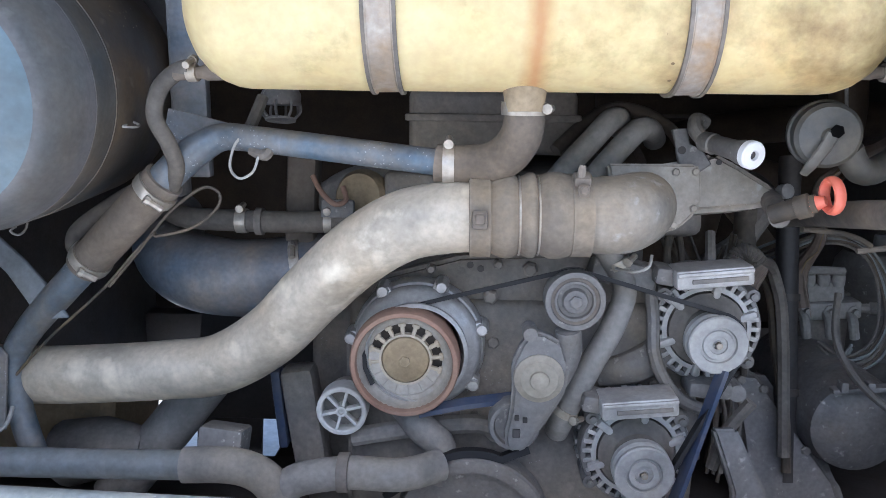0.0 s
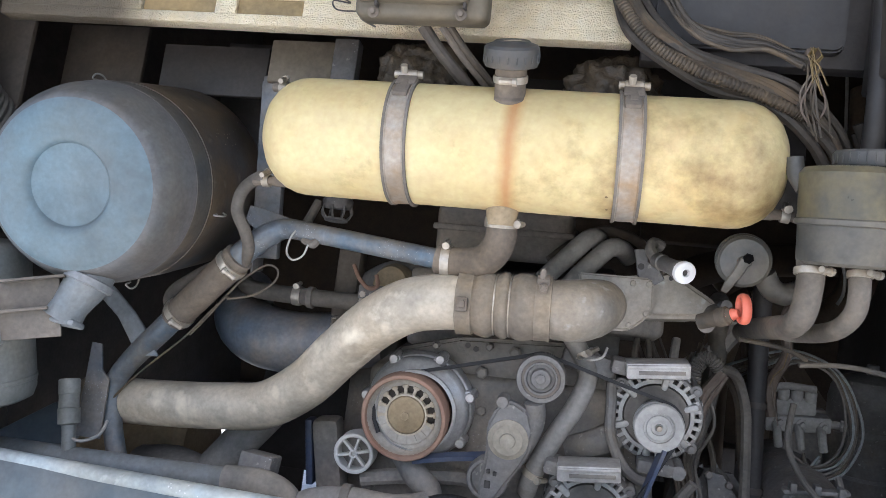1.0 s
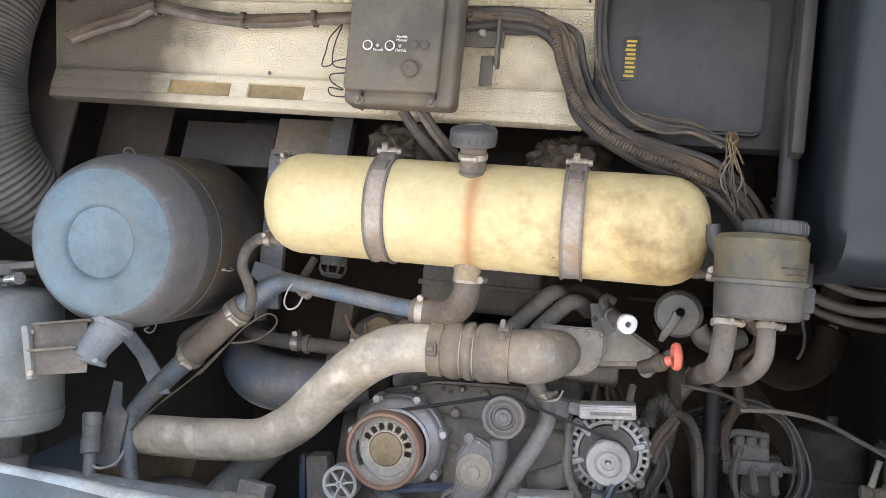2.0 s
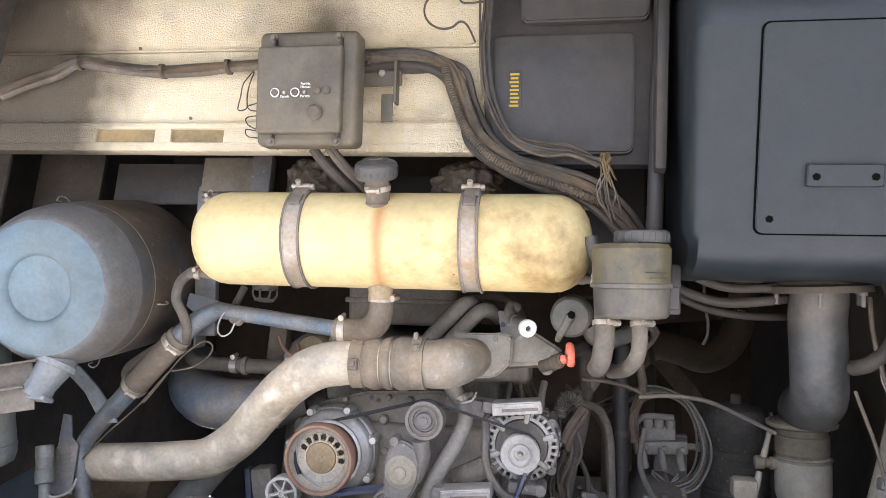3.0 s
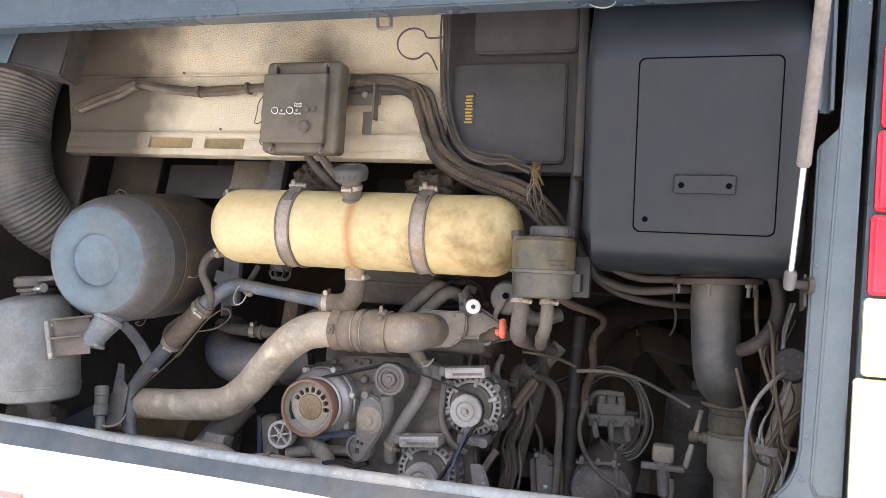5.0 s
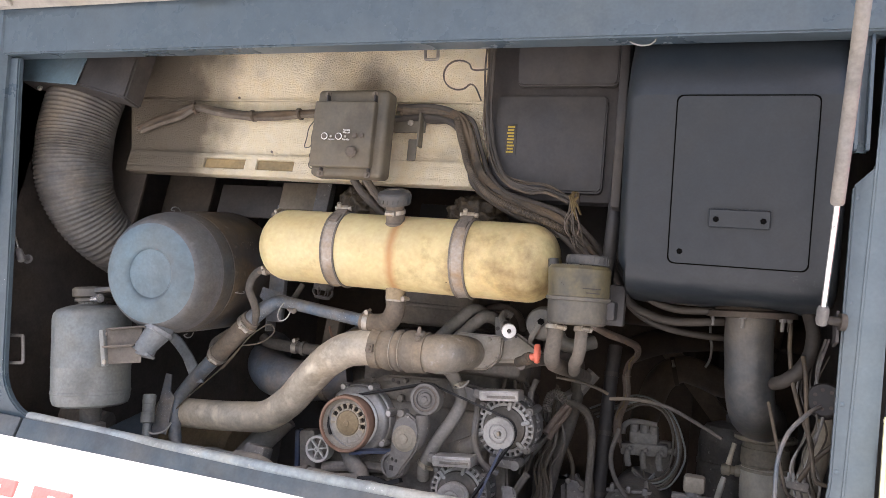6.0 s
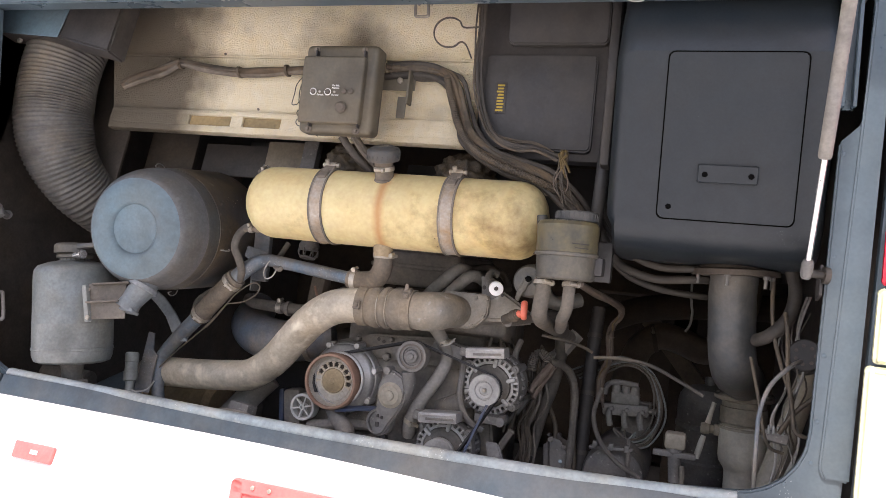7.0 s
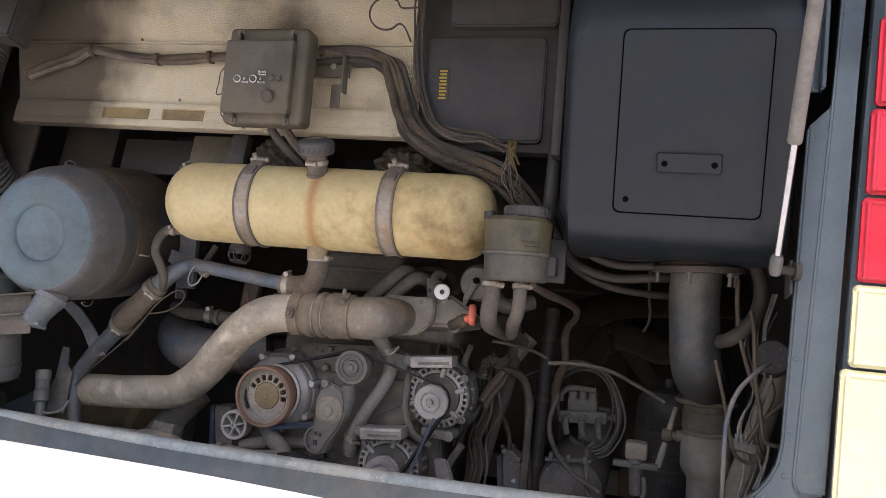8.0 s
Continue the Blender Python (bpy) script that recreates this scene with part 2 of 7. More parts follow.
M_TANK = tank_plastic()
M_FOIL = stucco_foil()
# filter paints step darker from face to canister, side shade put into the colour
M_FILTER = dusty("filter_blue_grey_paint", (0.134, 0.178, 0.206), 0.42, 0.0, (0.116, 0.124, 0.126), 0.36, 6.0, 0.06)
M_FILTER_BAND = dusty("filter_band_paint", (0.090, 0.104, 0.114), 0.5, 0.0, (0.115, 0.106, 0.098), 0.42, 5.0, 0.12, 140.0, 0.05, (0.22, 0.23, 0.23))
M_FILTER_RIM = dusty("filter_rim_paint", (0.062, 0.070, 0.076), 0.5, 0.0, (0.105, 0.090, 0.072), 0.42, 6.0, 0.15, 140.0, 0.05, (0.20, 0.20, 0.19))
M_FILTER_SIDE = dusty("filter_shaded_side_paint", (0.036, 0.041, 0.047), 0.46, 0.0, (0.150, 0.120, 0.085), 0.42, 6.0, 0.15, 140.0, 0.06, (0.24, 0.22, 0.18))
M_PIPE = dusty("dusty_aluminium_pipe", (0.48, 0.44, 0.365), 0.42, 0.05, (0.44, 0.375, 0.285), 0.38, 3.6, 0.12, 120.0, 0.47, (0.78, 0.71, 0.57))
M_CAST = dusty("dusty_cast_aluminium", (0.165, 0.165, 0.166), 0.55, 0.3, (0.165, 0.156, 0.145), 0.55, 12.0, 0.35, 160.0, 0.08)
M_ALU = dusty("dusty_bright_aluminium", (0.45, 0.45, 0.45), 0.36, 0.4, (0.26, 0.245, 0.225), 0.42, 14.0, 0.2, 150.0)
M_BRIGHT = dusty("bright_cast_alloy", (0.60, 0.60, 0.59), 0.45, 0.1, (0.42, 0.405, 0.38), 0.35, 14.0, 0.12)
M_PULLEY = dusty("pale_dusted_pulley", (0.36, 0.36, 0.355), 0.45, 0.2, (0.33, 0.315, 0.29), 0.4, 14.0, 0.12)
M_IRON = dusty("dusty_engine_iron", (0.130, 0.127, 0.125), 0.62, 0.1, (0.235, 0.220, 0.203), 0.55, 9.0, 0.4)
M_STEEL_BLUE = dusty("blue_grey_painted_steel", (0.086, 0.124, 0.166), 0.34, 0.15, (0.225, 0.205, 0.180), 0.51, 7.0, 0.15)
M_RUBBER = dusty("dusty_rubber", (0.050, 0.048, 0.045), 0.7, 0.0, (0.180, 0.165, 0.148), 0.5, 10.0, 0.3)
M_HOSE_DARK = dusty("dark_rubber", (0.045, 0.042, 0.040), 0.65, 0.0, (0.14, 0.12, 0.10), 0.45, 10.0, 0.3)
M_BELLOWS = dusty("dusty_brown_rubber", (0.095, 0.083, 0.072), 0.75, 0.0, (0.19, 0.168, 0.145), 0.5, 12.0, 0.3)
M_BELT = dusty("belt_rubber", (0.006, 0.006, 0.007), 0.75, 0.0, (0.02, 0.02, 0.02), 0.1, 30.0, 0.1)
M_BELT_BLUE = dusty("worn_blue_belt", (0.020, 0.036, 0.075), 0.4, 0.0, (0.1, 0.1, 0.11), 0.3, 30.0, 0.1)
M_DARK = dusty("sooty_black_paint", (0.024, 0.024, 0.026), 0.6, 0.0, (0.065, 0.058, 0.052), 0.4, 4.0, 0.2)
M_BACK = dusty("sooty_bulkhead", (0.040, 0.036, 0.034), 0.85, 0.0, (0.085, 0.074, 0.065), 0.45, 3.0, 0.3)
M_BULK = dusty("brown_dusted_bulkhead", (0.030, 0.024, 0.020), 0.85, 0.0, (0.062, 0.050, 0.040), 0.45, 3.0, 0.3)
M_DEEP = dusty("brown_dusted_hose", (0.075, 0.062, 0.052), 0.6, 0.0, (0.15, 0.125, 0.10), 0.45, 8.0, 0.25)
M_CABINET = dusty("black_moulded_cabinet", (0.015, 0.019, 0.023), 0.40, 0.0, (0.030, 0.032, 0.034), 0.3, 3.5, 0.12, 200.0)
M_PANEL = dusty("charcoal_panel", (0.034, 0.034, 0.036), 0.48, 0.0, (0.066, 0.060, 0.053), 0.35, 4.0, 0.15)
M_BODY = dusty("blue_grey_body_paint", (0.076, 0.096, 0.112), 0.33, 0.0, (0.122, 0.138, 0.148), 0.18, 3.0, 0.05, 160.0)
M_WHITE = dusty("white_body_paint", (0.86, 0.86, 0.85), 0.25, 0.0, (0.72, 0.71, 0.69), 0.1, 3.0, 0.03)
M_BOX = dusty("grey_plastic_box", (0.105, 0.097, 0.080), 0.55, 0.0, (0.15, 0.132, 0.105), 0.35, 8.0, 0.15)
M_GAS = dusty("grey_green_cylinder_paint", (0.180, 0.196, 0.200), 0.40, 0.1, (0.225, 0.222, 0.208), 0.4, 5.0, 0.15)
M_SPOUT = dusty("pale_grey_rubber", (0.17, 0.19, 0.205), 0.5, 0.0, (0.19, 0.19, 0.185), 0.4, 8.0, 0.12)
M_DUCT = dusty("grey_corrugated_duct", (0.095, 0.098, 0.100), 0.55, 0.0, (0.155, 0.142, 0.125), 0.5, 5.0, 0.2)
M_RUST = dusty("rusty_orange_rim", (0.210, 0.142, 0.118), 0.7, 0.0, (0.235, 0.185, 0.155), 0.35, 14.0, 0.25)
M_DUSTY_HUB = dusty("mud_brown_hub", (0.235, 0.195, 0.145), 0.8, 0.0, (0.29, 0.25, 0.195), 0.5, 16.0, 0.35)
M_CLAMP = dusty("dusty_steel_clamp", (0.42, 0.40, 0.36), 0.35, 0.7, (0.27, 0.23, 0.18), 0.45, 20.0, 0.1)
M_CHROME = dusty("bright_steel", (0.72, 0.72, 0.72), 0.2, 0.9, (0.35, 0.33, 0.3), 0.1, 12.0, 0.03)
M_CAP_GREY = dusty("slate_plastic_cap", (0.040, 0.046, 0.052), 0.5, 0.0, (0.115, 0.102, 0.086), 0.35, 12.0, 0.15)
M_RESERVOIR = dusty("smoked_grey_reservoir", (0.052, 0.056, 0.059), 0.42, 0.0, (0.15, 0.135, 0.108), 0.42, 7.0, 0.12)
M_RES_TOP = dusty("smoky_yellowed_plastic", (0.066, 0.067, 0.062), 0.32, 0.0, (0.175, 0.150, 0.092), 0.38, 9.0, 0.10)
M_FLANGE = dusty("sooty_brown_flange", (0.042, 0.037, 0.033), 0.6, 0.1, (0.088, 0.075, 0.063), 0.45, 9.0, 0.25)
M_TUBE = dusty("blue_black_dusty_tube", (0.046, 0.052, 0.057), 0.36, 0.0, (0.138, 0.130, 0.119), 0.46, 9.0, 0.12, 140.0)
M_TAN = dusty("tan_dusted_casting", (0.24, 0.225, 0.195), 0.55, 0.05, (0.30, 0.275, 0.235), 0.5, 10.0, 0.25)
# brighter copy of M_TAN, its colour lifted for missing light under the cabinet
M_STRAINER = dusty("brightened_dusted_strainer", (0.55, 0.52, 0.45), 0.55, 0.0, (0.62, 0.57, 0.47), 0.34, 10.0, 0.25)
M_TAPE = dusty("torn_yellowed_tape", (0.165, 0.130, 0.080), 0.6, 0.0, (0.12, 0.096, 0.066), 0.45, 20.0, 0.3)
M_WHITE_PLASTIC = dusty("white_plastic_cap", (0.85, 0.85, 0.84), 0.35, 0.0, (0.6, 0.58, 0.55), 0.1, 30.0, 0.05)
M_ORANGE = dusty("orange_plastic", (0.80, 0.19, 0.12), 0.4, 0.0, (0.5, 0.12, 0.07), 0.15, 30.0, 0.05)
M_RED_LENS = dusty("red_lamp_lens", (0.60, 0.03, 0.06), 0.15, 0.0, (0.4, 0.03, 0.04), 0.15, 8.0, 0.03)
M_AMBER_LENS = dusty("pale_yellow_lamp_lens", (0.80, 0.78, 0.50), 0.18, 0.0, (0.72, 0.70, 0.44), 0.15, 8.0, 0.03)
M_RED = dusty("faded_red_plastic", (0.70, 0.15, 0.14), 0.35, 0.0, (0.66, 0.22, 0.20), 0.2, 12.0, 0.03)
M_YELLOW = plain("yellow_print", (0.42, 0.31, 0.04), 0.6)
M_PRINT = plain("white_print", (0.8, 0.8, 0.78), 0.6)
M_TAR = dusty("crumbled_tar_lagging", (0.032, 0.027, 0.022), 0.5, 0.0, (0.092, 0.075, 0.056), 0.45, 40.0, 0.9, 220.0)
M_BRASS = dusty("dusty_brown_wire_sleeve", (0.105, 0.083, 0.070), 0.65, 0.0, (0.165, 0.142, 0.125), 0.45, 25.0, 0.2)
M_WIRE = dusty("pale_grey_wire", (0.36, 0.36, 0.35), 0.5, 0.0, (0.22, 0.2, 0.17), 0.4, 30.0, 0.1)
M_CABLE = dusty("dusty_black_cable", (0.028, 0.026, 0.024), 0.6, 0.0, (0.12, 0.102, 0.082), 0.45, 22.0, 0.2)
M_SOOT_HOSE = dusty("sooty_brown_hose", (0.026, 0.024, 0.022), 0.6, 0.0, (0.068, 0.060, 0.052), 0.42, 14.0, 0.25)
M_LOOM = dusty("dusty_brown_loom", (0.048, 0.039, 0.032), 0.65, 0.0, (0.120, 0.098, 0.076), 0.45, 18.0, 0.3)
M_ELBOW = dusty("tan_dusted_elbow", (0.27, 0.255, 0.23), 0.5, 0.15, (0.26, 0.232, 0.195), 0.5, 9.0, 0.2, 140.0, 0.16, (0.46, 0.45, 0.43))
M_SLEEVE = dusty("tan_dusted_bellows", (0.145, 0.130, 0.112), 0.7, 0.0, (0.245, 0.218, 0.182), 0.5, 12.0, 0.3)
M_BEIGE = dusty("dusty_beige_sheet", (0.17, 0.15, 0.122), 0.7, 0.0, (0.13, 0.112, 0.09), 0.4, 4.0, 0.15)
M_BEIGE_PALE = dusty("dusty_pale_lid", (0.36, 0.345, 0.315), 0.6, 0.0, (0.27, 0.25, 0.215), 0.35, 3.0, 0.15)
M_SLOT = dusty("rust_brown_strip", (0.20, 0.163, 0.112), 0.6, 0.0, (0.30, 0.25, 0.175), 0.5, 14.0, 0.3)
M_STRAP = dusty("grey_painted_strap", (0.42, 0.40, 0.365), 0.42, 0.2, (0.24, 0.175, 0.11), 0.45, 14.0, 0.1)
M_GAP = plain("black_rubber_gap", (0.004, 0.004, 0.004), 1.0)
for m in (M_CABINET, M_PANEL):
    m.node_tree.nodes["Principled BSDF"].inputs["Specular IOR Level"].default_value = 0.42
M_GAP.node_tree.nodes["Principled BSDF"].inputs["Specular IOR Level"].default_value = 0.05
M_HOSE_BLUE = dusty("blue_black_hose", (0.070, 0.118, 0.180), 0.30, 0.0, (0.25, 0.22, 0.19), 0.50, 4.5, 0.2)
M_LIP = dusty("scuffed_pale_lip", (0.27, 0.315, 0.34), 0.40, 0.0, (0.37, 0.385, 0.385), 0.45, 6.0, 0.2, 120.0, 0.12, (0.58, 0.60, 0.60))
M_CHANNEL = dusty("dark_blue_grey_channel", (0.050, 0.070, 0.085), 0.4, 0.0, (0.12, 0.12, 0.118), 0.35, 5.0, 0.12)
M_WEB = dusty("dusty_pale_web", (0.42, 0.38, 0.31), 0.7, 0.0, (0.33, 0.28, 0.215), 0.4, 14.0, 0.3)
M_DISH = dusty("pale_dusted_dish", (0.36, 0.345, 0.32), 0.6, 0.1, (0.28, 0.25, 0.21), 0.4, 14.0, 0.2)
M_PALEHOSE = dusty("pale_grey_dusted_hose", (0.185, 0.180, 0.175), 0.6, 0.0, (0.255, 0.245, 0.23), 0.5, 9.0, 0.2)
M_GROUND = dusty("pale_concrete", (0.66, 0.65, 0.63), 0.85, 0.0, (0.54, 0.525, 0.50), 0.4, 1.2, 0.4, 40.0)


chipped(M_CABINET, 240.0, 0.14, 0.69, (0.11, 0.115, 0.115))
chipped(M_TUBE, 240.0, 0.16, 0.62, (0.15, 0.145, 0.138))
chipped(M_BODY, 150.0, 0.15, 0.64, (0.34, 0.37, 0.38))
chipped(M_LIP, 150.0, 0.20, 0.60, (0.52, 0.54, 0.54))
chipped(M_STEEL_BLUE, 210.0, 0.16, 0.58, (0.40, 0.42, 0.43))
chipped(M_FILTER_SIDE, 120.0, 0.13, 0.60, (0.42, 0.37, 0.28))
chipped(M_IRON, 170.0, 0.15, 0.62, (0.34, 0.33, 0.31))
chipped(M_ELBOW, 130.0, 0.15, 0.63, (0.60, 0.60, 0.58))
chipped(M_TANK, 40.0, 0.09, 0.64, (0.16, 0.11, 0.05))
chipped(M_CAST, 140.0, 0.16, 0.62, (0.36, 0.35, 0.33))


# ---- builders ----
def V(*a):
    return Vector(a)


def thing(name, label, category, at=(0, 0, 0), group="", kind=""):
    ob = new(name)
    ob.empty_display_size = 0.05
    ob.location = at
    return tagged(ob, label, category, group, kind)


def part(name, bm, material, parent=None, label="", sharp=32.0):
    me = bpy.data.meshes.new(name)
    bmesh.ops.recalc_face_normals(bm, faces=bm.faces[:])
    bm.to_mesh(me)
    bm.free()
    for p in me.polygons:
        p.use_smooth = True
    me.set_sharp_from_angle(angle=radians(sharp))
    me.materials.append(material)
    ob = new(name, me)
    if parent is not None:
        top = parent
        shift = Vector((0, 0, 0))
        while top is not None:
            shift = shift + top.location
            top = top.parent
        ob.parent = parent
        me.transform(Matrix.Translation(-shift))
    if label:
        ob["label"] = label
    return ob


def join(*bms):
    out = bms[0]
    for b in bms[1:]:
        me = bpy.data.meshes.new("tmp")
        b.to_mesh(me)
        out.from_mesh(me)
        b.free()
        bpy.data.meshes.remove(me)
    return out


def smooth_path(pts, per=6):
    pts = [Vector(p) for p in pts]
    if len(pts) < 3:
        return pts
    out = []
    for i in range(len(pts) - 1):
        p0, p1, p2 = pts[max(i - 1, 0)], pts[i], pts[i + 1]
        p3 = pts[min(i + 2, len(pts) - 1)]
        for k in range(per):
            t = k / per
            out.append(0.5 * ((2 * p1) + (p2 - p0) * t + (2 * p0 - 5 * p1 + 4 * p2 - p3) * t * t + (3 * p1 - p0 - 3 * p2 + p3) * t ** 3))
    out.append(pts[-1])
    return out


def rings(centres, radii, seg, flat=1.0, ref=None, caps=True, twist=0.0):
    """Skin of circles round a line of centres."""
    bm = bmesh.new()
    loops = []
    n = len(centres)
    up = Vector(ref) if ref else None
    for i, c in enumerate(centres):
        d = (centres[min(i + 1, n - 1)] - centres[max(i - 1, 0)]).normalized()
        if up is None:
            up = d.orthogonal()
        side = d.cross(up).normalized()
        up = side.cross(d).normalized()
        r = radii[i] if isinstance(radii, (list, tuple)) else radii
        loops.append([bm.verts.new(c + r * (math.cos(2 * math.pi * k / seg + twist) * side + flat * math.sin(2 * math.pi * k / seg + twist) * up)) for k in range(seg)])
    for a, b in zip(loops, loops[1:]):
        for k in range(seg):
            bm.faces.new((a[k], a[(k + 1) % seg], b[(k + 1) % seg], b[k]))
    if caps:
        bm.faces.new(loops[0][::-1])
        bm.faces.new(loops[-1])
    return bm


def hose(pts, r, seg=14, per=6, flat=1.0, ref=None):
    c = smooth_path(pts, per)
    if isinstance(r, (list, tuple)):
        n = len(r) - 1
        rr = []
        for i in range(len(c)):
            f = i / (len(c) - 1) * n
            k = min(int(f), n - 1)
            rr.append(r[k] + (r[k + 1] - r[k]) * (f - k))
        r = rr
    return rings(c, r, seg, flat, ref)


def lathe(profile, origin, axis, seg=32, wobble=0.0, hollow=False):
    """Turned body: (radius, distance along the axis) rows."""
    o, a = Vector(origin), Vector(axis).normalized()
    u = a.orthogonal().normalized()
    w = a.cross(u)
    bm = bmesh.new()
    loops = []
    for r, h in profile:
        c = o + a * h
        if r < 1e-5:
            loops.append([bm.verts.new(c)])
        else:
            loops.append([bm.verts.new(c + r * (1 + wobble * noise.noise(Vector((k * 1.7, h * 30, r * 20)))) * (math.cos(2 * math.pi * k / seg) * u + math.sin(2 * math.pi * k / seg) * w)) for k in range(seg)])
    for p, q in zip(loops, loops[1:] + ([loops[0]] if hollow else [])):
        for k in range(seg):
            j = (k + 1) % seg
            if len(p) == 1 and len(q) == 1:
                continue
            if len(p) == 1:
                bm.faces.new((p[0], q[j], q[k]))
            elif len(q) == 1:
                bm.faces.new((p[k], p[j], q[0]))
            else:
                bm.faces.new((p[k], p[j], q[j], q[k]))
    for lp, flip in () if hollow else ((loops[0], True), (loops[-1], False)):
        if len(lp) > 1:
            bm.faces.new(lp[::-1] if flip else lp)
    return bm


def box(c, s, bev=0.003, turn=None, seg=2):
    bm = bmesh.new()
    bmesh.ops.create_cube(bm, size=1.0)
    bmesh.ops.scale(bm, vec=Vector(s), verts=bm.verts)
    if bev:
        bmesh.ops.bevel(bm, geom=bm.edges[:], offset=min(bev, min(s) * 0.45), segments=seg, affect="EDGES", profile=0.5)
    if turn:
        bmesh.ops.transform(bm, matrix=pose(0, 0, 0, *turn), verts=bm.verts)
    bmesh.ops.translate(bm, vec=Vector(c), verts=bm.verts)
    return bm


def plate(outline, origin, u, v, thick, bev=0.002, seg=1):
    """A sheet cut to an outline in the plane of u and v, thick along u x v."""
    o, u, v = Vector(origin), Vector(u).normalized(), Vector(v).normalized()
    w = u.cross(v).normalized()
    bm = bmesh.new()
    f = bm.faces.new([bm.verts.new(o + u * a + v * b) for a, b in outline])
    ext = bmesh.ops.extrude_face_region(bm, geom=[f])
    bmesh.ops.translate(bm, vec=w * thick, verts=[e for e in ext["geom"] if isinstance(e, bmesh.types.BMVert)])
    if bev:
        bmesh.ops.bevel(bm, geom=bm.edges[:], offset=bev, segments=seg, affect="EDGES")
    return bm


def ribbon(pts, width, thick, axis=(0, 1, 0), closed=False):
    """A flat belt along a line in space, width along axis."""
    p = [Vector(q) for q in pts]
    a = Vector(axis).normalized()
    bm = bmesh.new()
    rows = []
    n = len(p)
    for i, c in enumerate(p):
        d = (p[(i + 1) % n] - p[i - 1]) if closed else (p[min(i + 1, n - 1)] - p[max(i - 1, 0)])
        nn = d.cross(a).normalized()
        rows.append([bm.verts.new(c + a * s * width / 2 + nn * t * thick / 2) for s, t in ((-1, -1), (1, -1), (1, 1), (-1, 1))])
    for i in range(n if closed else n - 1):
        x, y = rows[i], rows[(i + 1) % n]
        for k in range(4):
            bm.faces.new((x[k], x[(k + 1) % 4], y[(k + 1) % 4], y[k]))
    if not closed:
        bm.faces.new(rows[0][::-1])
        bm.faces.new(rows[-1])
    return bm


def arc(cx, cz, r, a0, a1, y, n=10):
    return [(cx + r * math.cos(radians(a0 + (a1 - a0) * i / n)), y, cz + r * math.sin(radians(a0 + (a1 - a0) * i / n))) for i in range(n + 1)]


def rounded(w, h, r, n=5, x0=0.0, y0=0.0):
    """Outline of a rectangle with round corners, its lower left corner at x0, y0."""
    out = []
    for cx, cy, a in ((w - r, r, -90), (w - r, h - r, 0), (r, h - r, 90), (r, r, 180)):
        out += [(x0 + cx + r * math.cos(radians(a + 90 * i / n)), y0 + cy + r * math.sin(radians(a + 90 * i / n))) for i in range(n + 1)]
    return out


def bolt(at, axis, r=0.006, h=0.005):
    return lathe([(0, h), (r * 0.7, h), (r, h * 0.75), (r, 0)], at, axis, 6)


def clamp_on(parent, at, axis, r, width=0.012, screw=(0, -1, 0), material=None):
    """A worm-drive hose clamp with its screw housing."""
    a = Vector(axis).normalized()
    c = Vector(at)
    band = lathe([(r - 0.002, -width / 2), (r + 0.0016, -width / 2), (r + 0.0022, 0), (r + 0.0016, width / 2), (r - 0.002, width / 2)], c, a, 28)
    k = part("hose_clamp", band, material or M_CLAMP, parent, "dusty steel hose clamp")
    s = Vector(screw)
    s = (s - a * s.dot(a)).normalized()
    t = a.cross(s)
    head = c + s * (r + 0.005)
    part("clamp_screw", lathe([(0, -0.013), (0.0045, -0.013), (0.0045, 0.006), (0.0062, 0.006), (0.0062, 0.012), (0, 0.013)], head, t, 8), M_CLAMP, k)
    return k


# ---- the large structure ----
FRAME_U = V(0, -0.241, 0.9705)


def on_frame(x, v, w=0.0):
    """A point of the leaning plane of the rear opening; w metres outwards."""
    return V(x, 0.85 - 0.241 * v - 0.9705 * w, 0.95 + 0.9705 * v - 0.241 * w)


ground = part("ground", plate([(-400, -400), (400, -400), (400, 400), (-400, 400)], (0, 0, -0.1), (1, 0, 0), (0, 1, 0), 0.1, 0), M_GROUND)
tagged(ground, "pale dusty concrete yard under the bus", "ground", kind="structure")

for nm, c, s, lab in (
    ("wall_back", (0, 2.95, 1.235), (2.36, 0.04, 1.76), "sooty dark bulkhead at the back of the engine bay"),
    ("wall_left", (-1.19, 1.905, 1.24), (0.03, 2.05, 1.72), "dark sooty side wall of the engine bay"),
    ("wall_right", (1.19, 1.905, 1.24), (0.03, 2.05, 1.72), "dark sooty side wall of the engine bay"),
    ("ceiling", (0, 1.79, 2.13), (2.40, 2.36, 0.03), "dark roof of the engine bay"),
):
    tagged(part(nm, box(c, s, 0.004), M_BULK if nm == "wall_back" else M_BACK), lab, "wall" if nm != "ceiling" else "ceiling", kind="structure")


def frame_strip(name, outline, w0, thick, material, label, category="bus body"):
    bm = plate(outline, on_frame(0, 0, w0), (1, 0, 0), FRAME_U, thick, 0.004, 2)
    return tagged(part(name, bm, material), label, category, kind="structure")


# surround of the opening: one painted steel flange with round lower corners
R_IN, L_IN, TOP_V = 1.055, -0.972, 0.953
inner = [(L_IN - 0.050, TOP_V), (L_IN, 0.11)] + [(L_IN + 0.13 + 0.13 * math.cos(radians(a)), 0.11 + 0.13 * math.sin(radians(a))) for a in (195, 210, 225, 240, 255, 270)]
inner += [(-0.4, -0.035), (0.1, -0.045), (0.6, -0.03)]
inner += [(R_IN - 0.13 + 0.13 * math.cos(radians(a)), 0.13 + 0.13 * math.sin(radians(a))) for a in (270, 285, 300, 315, 330, 345, 360)] + [(R_IN + 0.007, 0.675), (R_IN + 0.042, 0.712), (R_IN + 0.046, TOP_V)]
